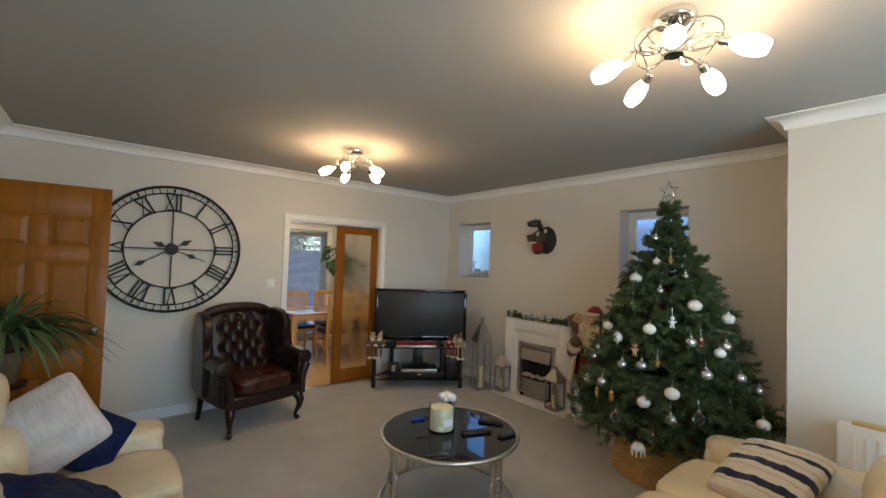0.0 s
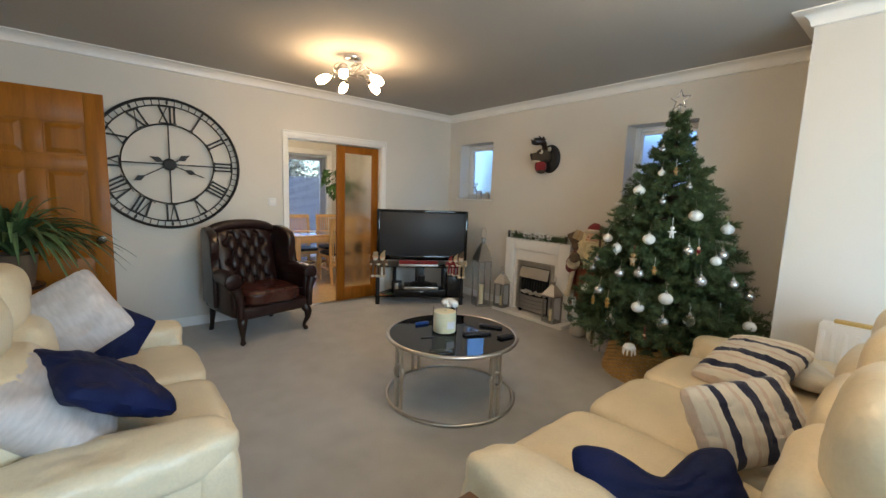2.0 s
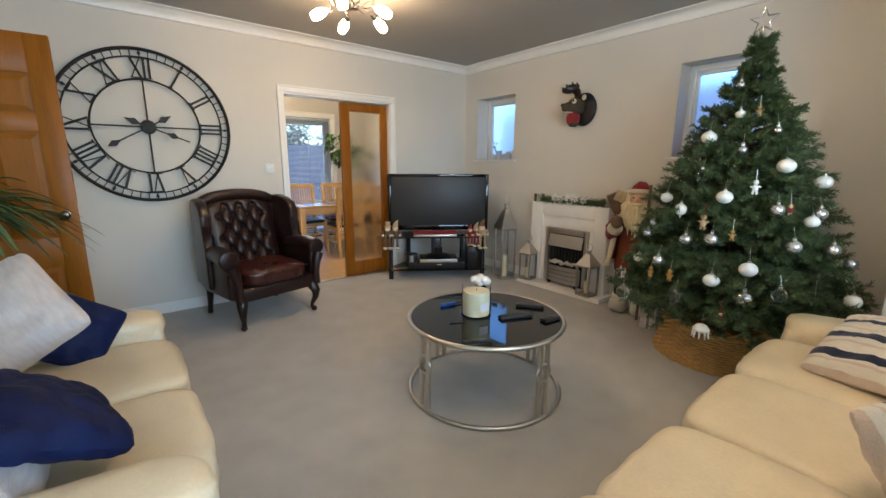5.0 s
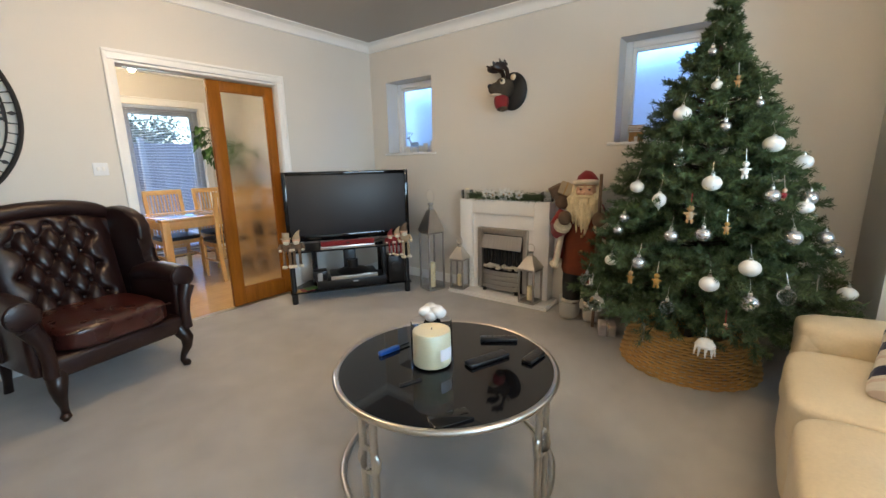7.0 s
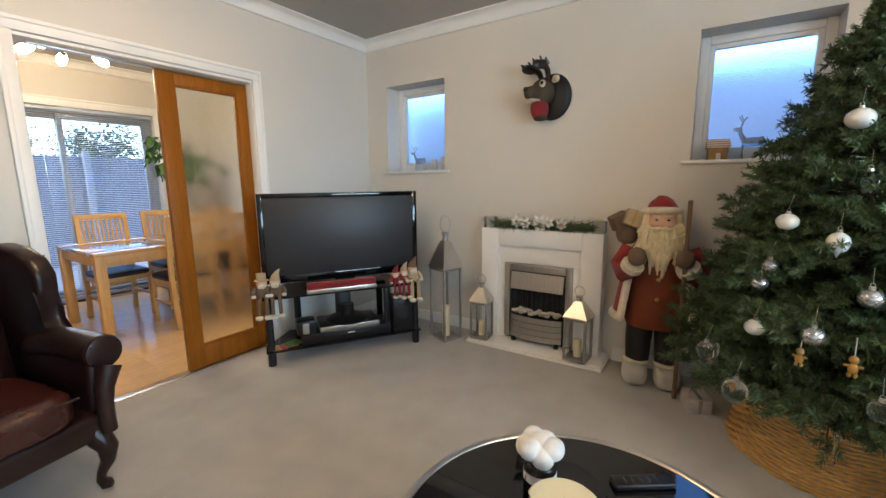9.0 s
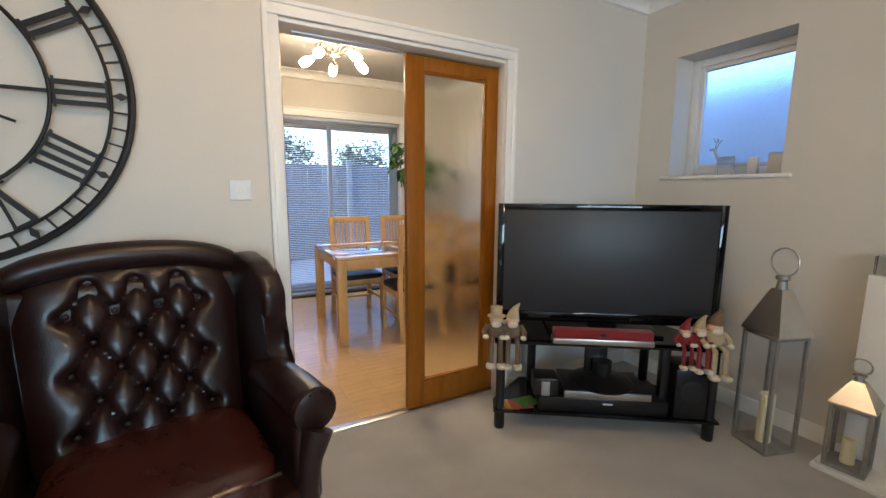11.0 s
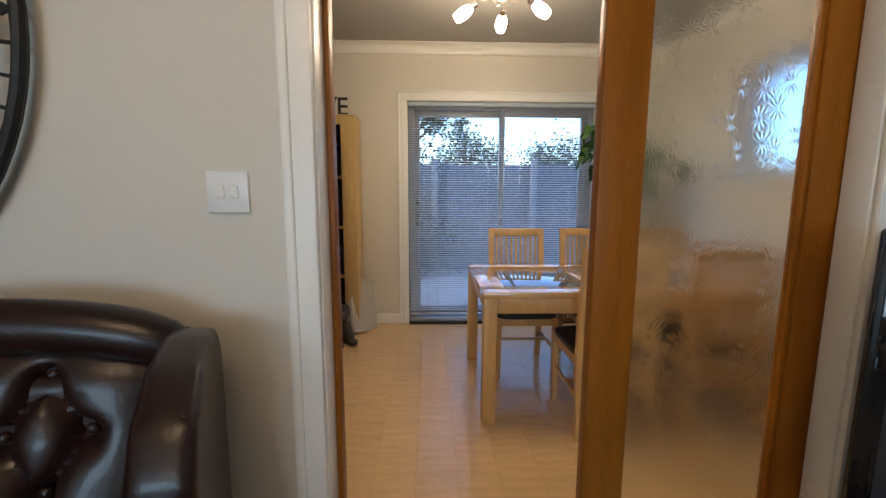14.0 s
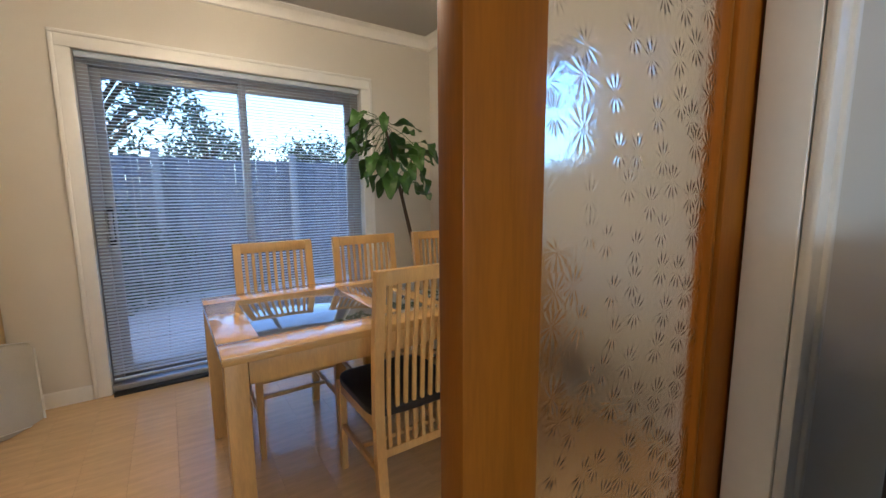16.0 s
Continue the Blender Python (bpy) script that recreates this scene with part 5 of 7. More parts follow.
def shelf_sitter(x, z, hat, body, label, s=1.0):
    """A plush ornament that sits on the shelf's edge, with its legs hanging down: one plain shape."""
    bm = empty_bm()
    puff((0, 0.0, 0.055 * s), (0.085 * s, 0.075 * s, 0.11 * s), 2.4, 8, bm, wob=0.004)
    ball((0, -0.005, 0.125 * s), (0.034 * s, 0.032 * s, 0.03 * s), bm, slot=1)
    puff((0, -0.03 * s, 0.105 * s), (0.05 * s, 0.03 * s, 0.045 * s), 2.2, 6, bm, slot=2)
    if hat == "top":
        lathe([(0, 0.145 * s), (0.045 * s, 0.145 * s), (0.045 * s, 0.152 * s), (0.028 * s, 0.154 * s), (0.03 * s, 0.21 * s), (0, 0.212 * s)], 16, bm, slot=3)
    else:
        tube([(0, 0, 0.14 * s), (0.004, 0, 0.175 * s), (0.016 * s, 0, 0.21 * s), (0.032 * s, 0, 0.235 * s)], [0.034 * s, 0.026 * s, 0.014 * s, 0.004], 12, bm, slot=3)
    for sx in (-1, 1):
        tube([(sx * 0.02 * s, -0.04 * s, 0.02 * s), (sx * 0.022 * s, -0.075 * s, 0.005 * s), (sx * 0.024 * s, -0.08 * s, -0.13 * s)], 0.012 * s, 8, bm)
        puff((sx * 0.025 * s, -0.09 * s, -0.145 * s), (0.045 * s, 0.065 * s, 0.035 * s), 2.4, 6, bm, slot=2)
        tube([(sx * 0.04 * s, 0, 0.09 * s), (sx * 0.058 * s, -0.02 * s, 0.05 * s), (sx * 0.05 * s, -0.05 * s, 0.03 * s)], 0.014 * s, 8, bm)
        puff((sx * 0.05 * s, -0.055 * s, 0.028 * s), (0.03 * s, 0.03 * s, 0.03 * s), 2, 5, bm, slot=2)
    bmesh.ops.transform(bm, matrix=Matrix.Diagonal((1.3, 1.15, 1, 1)), verts=bm.verts)
    return solo("shelf_sitter", bm, body, label, "figurine", at_tv(x, -0.085, z), "Christmas shelf sitters")


shelf_sitter(-0.565, 0.499, "top", [BROWN, SKIN, FUR, TAN], "plush snowman ornament in a cream top hat on the stand", 0.82)
shelf_sitter(-0.48, 0.499, "cone", [BROWN, SKIN, FUR, TAN], "plush gnome ornament in a pointed cream hat on the stand", 0.82)
shelf_sitter(0.38, 0.499, "cone", [RED, SKIN, FUR, RED], "small red plush elf sitting on the stand's edge", 0.62)
shelf_sitter(0.45, 0.499, "cone", [RED, SKIN, FUR, TAN], "small red plush elf sitting on the stand's edge", 0.7)
shelf_sitter(0.52, 0.499, "cone", [TAN, SKIN, FUR, BROWN], "small tan plush reindeer sitting on the stand's edge", 0.85)


# ---- lanterns ----
def lantern(m, w, h, candle_h, label, glass=True):
    t = thing("lantern", m, label, "lantern", "metal lanterns")
    b = w / 2
    body = h * 0.60
    part("base", box((-b, -b, 0), (b, b, 0.02), 0.004), ZINC, t)
    for sx in (-1, 1):
        for sy in (-1, 1):
            part("corner_post", box((sx * (b - 0.008) - 0.008, sy * (b - 0.008) - 0.008, 0.02), (sx * (b - 0.008) + 0.008, sy * (b - 0.008) + 0.008, body), 0.002), ZINC, t)
    for ax in range(4):
        p = part("pane", box((-b + 0.016, -b + 0.006, 0.02), (b - 0.016, -b + 0.008, body), m=pose(0, 0, 0, 0, 0, 90 * ax)), WINGLASS, t, "clear glass pane", smooth=False)
        p.visible_shadow = False
        part("top_rail", box((-b + 0.016, -b, body - 0.016), (b - 0.016, -b + 0.012, body), 0.002, m=pose(0, 0, 0, 0, 0, 90 * ax)), ZINC, t)
    own = bmesh.new()
    lv = [(b * 1.08, body), (b * 1.08, body + 0.008), (b * 0.42, body + h * 0.19), (b * 0.30, body + h * 0.22)]
    rings = [[own.verts.new((x * r, y * r, z)) for x, y in ((-1, -1), (1, -1), (1, 1), (-1, 1))] for r, z in lv]
    for a, c in zip(rings, rings[1:]):
        for k in range(4):
            own.faces.new((a[k], a[(k + 1) % 4], c[(k + 1) % 4], c[k]))
    own.faces.new(rings[0][::-1])
    own.faces.new(rings[-1])
    part("roof", own, SILVER, t, "bright metal pyramid roof", smooth=False)
    part("vent", lathe([(0, body + h * 0.22), (b * 0.26, body + h * 0.22), (b * 0.2, body + h * 0.26), (b * 0.32, body + h * 0.27), (b * 0.30, body + h * 0.285), (0, body + h * 0.29)], 16), ZINC, t)
    rr = h * 0.068
    part("handle", tube([(0, rr * math.cos(u), body + h * 0.285 + rr + rr * math.sin(u)) for u in [2 * math.pi * k / 24 for k in range(24)]], 0.0035, 6, closed=True), SILVER, t)
    part("candle", lathe([(0, 0.02), (w * 0.17, 0.02), (w * 0.175, 0.025), (w * 0.175, 0.02 + candle_h), (w * 0.15, 0.024 + candle_h), (0, 0.018 + candle_h)], 24), WAX, t, "ivory pillar candle")
    return t


lantern(pose(4.175, 3.995, 0, 0, 0, -18), 0.185, 0.99, 0.25, "tall grey metal lantern with an ivory candle on the carpet")
lantern(pose(4.245, 3.70, 0.042, 0, 0, 6), 0.145, 0.50, 0.11, "small metal lantern with a candle on the hearth")
lantern(pose(4.235, 2.94, 0.042, 0, 0, -4), 0.155, 0.51, 0.12, "small bright metal lantern with a candle on the hearth")


# ---- fireplace ----
t = thing("fireplace_surround", pose(4.45, 3.285, 0), "white painted fireplace surround with a stepped opening and plain hearth", "fireplace")
part("hearth", box((-0.272, -0.52, 0), (-0.002, 0.52, 0.022), 0.004), WHITE, t)
part("hearth_slab", box((-0.262, -0.51, 0.022), (-0.002, 0.51, 0.042), 0.004), WHITE, t)
for sy in (-1, 1):
    y0, y1 = sorted((sy * 0.32, sy * 0.462))
    part("leg_panel", box((-0.12, y0, 0.042), (-0.002, y1, 0.915), 0.004), WHITE, t)
    y0, y1 = sorted((sy * 0.262, sy * 0.32))
    part("inner_panel", box((-0.095, y0, 0.042), (-0.002, y1, 0.655), 0.003), WHITE, t)
part("frieze", box((-0.12, -0.32, 0.785), (-0.002, 0.32, 0.915), 0.004), WHITE, t)
part("inner_frieze", box((-0.095, -0.32, 0.655), (-0.002, 0.32, 0.785), 0.003), WHITE, t)
t = thing("electric_fire", pose(4.355, 3.285, 0.042), "brushed steel inset electric fire with pebbles and a slatted front", "electric fire")
part("back_box", box((0.02, -0.26, 0.0), (0.09, 0.26, 0.61), 0.002), DARKWOVEN, t)
for sy in (-1, 1):
    y0, y1 = sorted((sy * 0.215, sy * 0.262))
    part("side_trim", box((-0.022, y0, 0.02), (0.02, y1, 0.61), 0.006), STEEL, t)
part("top_trim", box((-0.022, -0.215, 0.555), (0.02, 0.215, 0.61), 0.006), STEEL, t)
own = bmesh.new()
a = [own.verts.new(c) for c in ((-0.045, -0.205, 0.42), (-0.045, 0.205, 0.42), (-0.012, 0.205, 0.545), (-0.012, -0.205, 0.545))]
b = [own.verts.new((v.co.x + 0.008, v.co.y, v.co.z)) for v in a]
own.faces.new(a)
own.faces.new(b[::-1])
for k in range(4):
    own.faces.new((a[k], a[(k + 1) % 4], b[(k + 1) % 4], b[k]))
part("canopy", own, STEEL, t, smooth=False)
for k in range(4):
    z0, z1 = 0.032 + 0.046 * k, 0.032 + 0.046 * k + 0.041
    own = bmesh.new()
    rows = []
    for i in range(13):
        y = -0.20 + 0.4 * i / 12
        x = -0.030 - 0.036 * (1 - (y / 0.2) ** 2)
        rows.append([own.verts.new(c) for c in ((x, y, z0), (x - 0.004, y, (z0 + z1) / 2), (x, y, z1), (x + 0.008, y, z1), (x + 0.008, y, z0))])
    for p, q in zip(rows, rows[1:]):
        for i in range(5):
            own.faces.new((p[i], p[(i + 1) % 5], q[(i + 1) % 5], q[i]))
    own.faces.new(rows[0][::-1])
    own.faces.new(rows[-1])
    part("fret_bar", own, STEEL, t, "curved brushed steel slat")
for sy in (-1, 1):
    part("foot", box((-0.055, sy * 0.17 - 0.015, 0), (-0.025, sy * 0.17 + 0.015, 0.035), 0.004), BLACK, t)
rng = random.Random(3)
for k in range(26):
    part("pebble", ball((rng.uniform(-0.02, 0.012), rng.uniform(-0.18, 0.18), 0.225 + rng.uniform(0, 0.03)), (0.02, 0.026, 0.015), u=8, v=6), CANVAS, t)
for k in range(9):
    part("reed", tube([(0.012, -0.16 + 0.04 * k, 0.22), (0.014, -0.16 + 0.04 * k, 0.42)], 0.012, 6), SMOKED, t)

# garland and tealights on the mantel
rng = random.Random(8)
t = thing("garland", pose(4.39, 3.285, 0.916), "green fir garland with white flowers on the mantel", "garland")
part("stem", tube([(0, -0.36, 0.012), (-0.01, -0.1, 0.02), (0.005, 0.1, 0.018), (0, 0.36, 0.012)], 0.005, 6), BARK, t)
verts, faces = [], []
for k in range(2600):
    y = rng.uniform(-0.37, 0.36)
    p = Vector((rng.gauss(-0.015, 0.022), y, 0.015 + abs(rng.gauss(0, 0.018))))
    d = Vector((rng.gauss(0, 0.6) - 0.3, rng.gauss(0, 1), rng.gauss(0.15, 0.5))).normalized() * rng.uniform(0.04, 0.085)
    s = d.orthogonal().normalized() * 0.0028
    i = len(verts)
    verts += [p - s, p + s, p + d]
    faces.append((i, i + 1, i + 2))
g = sheet("needles", verts, faces, NEEDLE, t)
g["kind"] = "stuff"
for y, z, r in ((0.17, 0.055, 0.85), (0.10, 0.045, 0.75), (-0.01, 0.05, 1.1), (-0.07, 0.06, 0.8), (-0.17, 0.05, 0.7)):
    fl = part("flower", ball((-0.045, y, z), 0.010, u=8, v=6), GOLDEN, t, "white flower")
    for k in range(6):
        a = 2 * math.pi * k / 6 + y * 9
        own = bmesh.new()
        tip, wide = 0.068 * r, 0.019 * r
        pts = [(0.006, 0, 0), (tip * 0.5, wide, 0.010), (tip, 0, -0.004), (tip * 0.5, -wide, 0.010)]
        lo, hi = [[own.verts.new((-0.048 - c - dx, y + p * math.cos(a) - q * math.sin(a), z + p * math.sin(a) + q * math.cos(a))) for p, q, c in pts] for dx in (0.0, 0.004)]
        own.faces.new(lo)
        own.faces.new(hi[::-1])
        for q in range(4):
            own.faces.new((lo[q], lo[(q + 1) % 4], hi[(q + 1) % 4], hi[q]))
        part("petal", own, WHITEMATT, fl)
for y in (-0.42, 0.41):
    h = thing("tealight_holder", pose(4.38, 3.285 + y, 0.916), "clear glass block tealight holder on the mantel", "tealight holder", "mantel tealights")
    part("glass_block", box((-0.042, -0.042, 0), (0.042, 0.042, 0.085), 0.004), GLASS, h)
    part("tealight", lathe([(0, 0.085), (0.018, 0.085), (0.018, 0.097), (0, 0.095)], 16), WAX, h)


# ---- plush reindeer head on the wall ----
def reindeer_head():
    bm = empty_bm()
    # round plaque, head, muzzle, mouth, scarf, eyes, ears, antlers: one plain shape
    lathe([(0, 0), (0.15, 0), (0.16, 0.012), (0.15, 0.03), (0.12, 0.045), (0, 0.05)], 28, bm, pose(0, 0, 0, 0, -90, 0), slot=1)
    turn = pose(-0.03, 0.0, 0.0, 0, 0, -38)
    puff((-0.08, 0, 0.03), (0.19, 0.15, 0.17), 2.3, 10, bm, wob=0.006, m=turn)
    puff((-0.165, 0, 0.015), (0.16, 0.115, 0.10), 2.3, 10, bm, wob=0.006, m=turn)
    puff((-0.11, 0, -0.085), (0.15, 0.12, 0.15), 2.2, 10, bm, wob=0.006, slot=2, m=turn)
    puff((-0.175, 0, -0.035), (0.13, 0.118, 0.022), 2.2, 8, bm, slot=3, m=turn)
    puff((-0.10, 0, -0.145), (0.11, 0.11, 0.05), 2.2, 8, bm, slot=0, m=turn)
    ball((-0.235, 0, 0.035), (0.02, 0.026, 0.02), bm, slot=1, m=turn)
    for q in (-1, 1):
        ball((-0.125, q * 0.062, 0.07), 0.025, bm, slot=3, m=turn)
        ball((-0.139, q * 0.076, 0.072), 0.013, bm, slot=1, m=turn)
        puff((-0.03, q * 0.10, 0.10), (0.04, 0.09, 0.05), 2.2, 6, bm, slot=3, m=turn)
        # palm-shaped antler in dark felt with tines
        pts = [(-0.06, q * 0.045, 0.10), (-0.08, q * 0.06, 0.16), (-0.13, q * 0.075, 0.20), (-0.20, q * 0.08, 0.205)]
        tube(pts, [0.02, 0.022, 0.026, 0.012], 8, bm, slot=4, m=turn)
        puff((-0.165, q * 0.085, 0.185), (0.13, 0.03, 0.06), 2.3, 6, bm, slot=4, m=turn)
        for x, z in ((-0.12, 0.235), (-0.17, 0.24), (-0.235, 0.215)):
            tube([(x + 0.03, q * 0.08, 0.195), (x, q * 0.09, z)], [0.014, 0.006], 6, bm, slot=4, m=turn)
    solo("reindeer_head", bm, [DEERHIDE, BLACKMATT, RED, FUR, DARKWOOD], "plush brown reindeer head with red mouth on dark plaque", "wall ornament", pose(4.449, 3.245, 1.86) @ Matrix.Diagonal((0.92, 0.86, 1, 1)))


reindeer_head()


# ---- standing Father Christmas figure ----
def santa():
    bm = empty_bm()
    for sy in (-1, 1):
        puff((-0.02, sy * 0.095, 0.075), (0.20, 0.155, 0.15), 3.0, 8, bm, wob=0.008, slot=3)     # fur boots
        puff((-0.01, sy * 0.09, 0.155), (0.15, 0.155, 0.045), 2.4, 8, bm, wob=0.008, slot=4)
        tube([(0, sy * 0.085, 0.14), (0, sy * 0.085, 0.30), (0.01, sy * 0.075, 0.47)], [0.07, 0.078, 0.085], 14, bm, slot=1)
    lathe([(0.0, 0.40), (0.165, 0.40), (0.175, 0.43), (0.165, 0.60), (0.15, 0.80), (0.12, 0.90), (0.05, 0.95), (0, 0.95)], 28, bm, Matrix.Diagonal((0.72, 1, 1, 1)), slot=2)   # waistcoat
    # open coat: a part shell behind and at the sides
    own = bmesh.new()
    ang = [math.radians(a) for a in range(-128, 129, 16)]
    lv = [(0.265, 0.46), (0.25, 0.55), (0.22, 0.72), (0.19, 0.86), (0.13, 0.96)]
    for off in (0.0, -0.02):
        rows = [[own.verts.new(((r + off) * 0.72 * math.cos(a), (r + off) * 0.95 * math.sin(a), z)) for a in ang] for r, z in lv]
        for p, q in zip(rows, rows[1:]):
            for k in range(len(ang) - 1):
                own.faces.new((p[k], p[k + 1], q[k + 1], q[k]))
    merge(bm, own)
    for s in (-1, 1):   # fur trim down the coat's front edges and hem
        a = s * math.radians(128)
        tube([(r * 0.72 * math.cos(a), r * 0.95 * math.sin(a), z) for r, z in lv], 0.024, 8, bm, slot=4)
    tube([(0.262 * 0.72 * math.cos(a), 0.262 * 0.95 * math.sin(a), 0.46) for a in ang], 0.026, 8, bm, slot=4)
    for s in (-1, 1):   # arms: raised and bent, with fur cuffs and mittens
        tube([(0.0, s * 0.16, 0.89), (-0.03, s * 0.215, 0.78), (-0.09, s * 0.19, 0.745), (-0.15, s * 0.145, 0.80)], [0.06, 0.065, 0.062, 0.055], 12, bm)
        tube([(-0.135, s * 0.155, 0.785), (-0.155, s * 0.14, 0.815)], [0.066, 0.066], 12, bm, slot=4)
        puff((-0.175, s * 0.125, 0.865), (0.09, 0.10, 0.11), 2.2, 8, bm, slot=5)
    ball((-0.02, 0, 1.05), (0.082, 0.083, 0.10), bm, slot=6)
    ball((-0.106, 0, 1.052), (0.017, 0.017, 0.019), bm, slot=6)
    # beard: layered locks falling over the chest
    r = random.Random(4)
    for k in range(110):
        u, q = r.uniform(-1, 1), r.uniform(0, 1)
        top = Vector((-0.062 - 0.035 * (1 - abs(u)), u * 0.095, 1.025 - 0.10 * q + 0.035 * abs(u)))
        long = (0.11 + 0.13 * r.random()) * (1 - 0.45 * abs(u))
        mid = top + Vector((-0.035, u * 0.022 + r.uniform(-0.01, 0.01), -long * 0.5))
        tube([top, mid, mid + Vector((0.018, -u * 0.03 + r.uniform(-0.012, 0.012), -long * 0.6))], [0.014, 0.015, 0.003], 6, bm, slot=7)
    for q in (-1, 1):   # moustache, eyes, cheeks, brows and the hair at the temples
        tube([(-0.108, 0, 1.03), (-0.115, q * 0.035, 1.024), (-0.10, q * 0.07, 1.032)], [0.012, 0.014, 0.004], 8, bm, slot=7)
        ball((-0.094, q * 0.032, 1.078), (0.006, 0.009, 0.006), bm, 8, 6, slot=1)
        ball((-0.088, q * 0.045, 1.052), (0.018, 0.020, 0.016), bm, 8, 6, slot=6)
        tube([(-0.098, q * 0.015, 1.098), (-0.094, q * 0.05, 1.102)], 0.006, 6, bm, slot=7)
        tube([(-0.04, q * 0.085, 1.11), (-0.045, q * 0.092, 1.05), (-0.05, q * 0.085, 0.99)], [0.02, 0.022, 0.014], 8, bm, slot=7)
    # low round hat with a fur brim
    tube([(0.0, 0, 1.115), (0.008, -0.004, 1.16), (0.018, -0.014, 1.195), (0.03, -0.024, 1.207)], [0.092, 0.082, 0.05, 0.008], 16, bm)
    tube([(0.0 + 0.094 * math.cos(a), 0.094 * math.sin(a), 1.125 - 0.012 * math.cos(a)) for a in [2 * math.pi * k / 20 for k in range(20)]], 0.021, 8, bm, closed=True, slot=4)
    # staff, and the wrapped parcels on the shoulder
    tube([(-0.19, -0.125, 0.02), (-0.185, -0.125, 0.65), (-0.18, -0.125, 1.20)], 0.012, 8, bm, slot=5)
    box((-0.05, -0.05, -0.05), (0.05, 0.05, 0.05), 0.006, bm, m=pose(-0.01, 0.165, 1.075, 20, 10, 15), slot=9)
    box((-0.045, -0.055, -0.05), (0.045, 0.055, 0.05), 0.006, bm, m=pose(0.02, 0.235, 1.055, -25, 0, 30), slot=5)
    box((-0.052, -0.006, -0.052), (0.052, 0.006, 0.052), 0.002, bm, m=pose(-0.01, 0.165, 1.075, 20, 10, 15), slot=8)
    puff((0.03, 0.19, 0.98), (0.12, 0.13, 0.14), 2.6, 8, bm, wob=0.01, slot=5)
    for z in (0.72, 0.60):
        ball((-0.125, 0.0, z), 0.013, bm, 10, 6, slot=8)
    solo("father_christmas_figure", bm, [RED, BLACKMATT, RUST, CANVAS, FUR, BROWN, SKIN, FURBEARD, GINGER, TAN], "standing Father Christmas figure in red coat with cream beard", "figurine", pose(4.205, 2.475, 0, 0, 0, 8) @ Matrix.Scale(0.97, 4))


FURBEARD = mat("cream_beard", (0.72, 0.60, 0.38), 0.9, vary=0.2, scale=20, fine=150, bump=0.8, stretch=(3, 3, 1))
santa()


# ---- Christmas tree ----
TX, TY, TTOP, TLOW = 3.895, 1.69, 2.11, 0.33


def tree_radius(z):
    return 0.71 * max(0.0, min(1.0, (TTOP - z) / (TTOP - 0.45))) ** 0.9


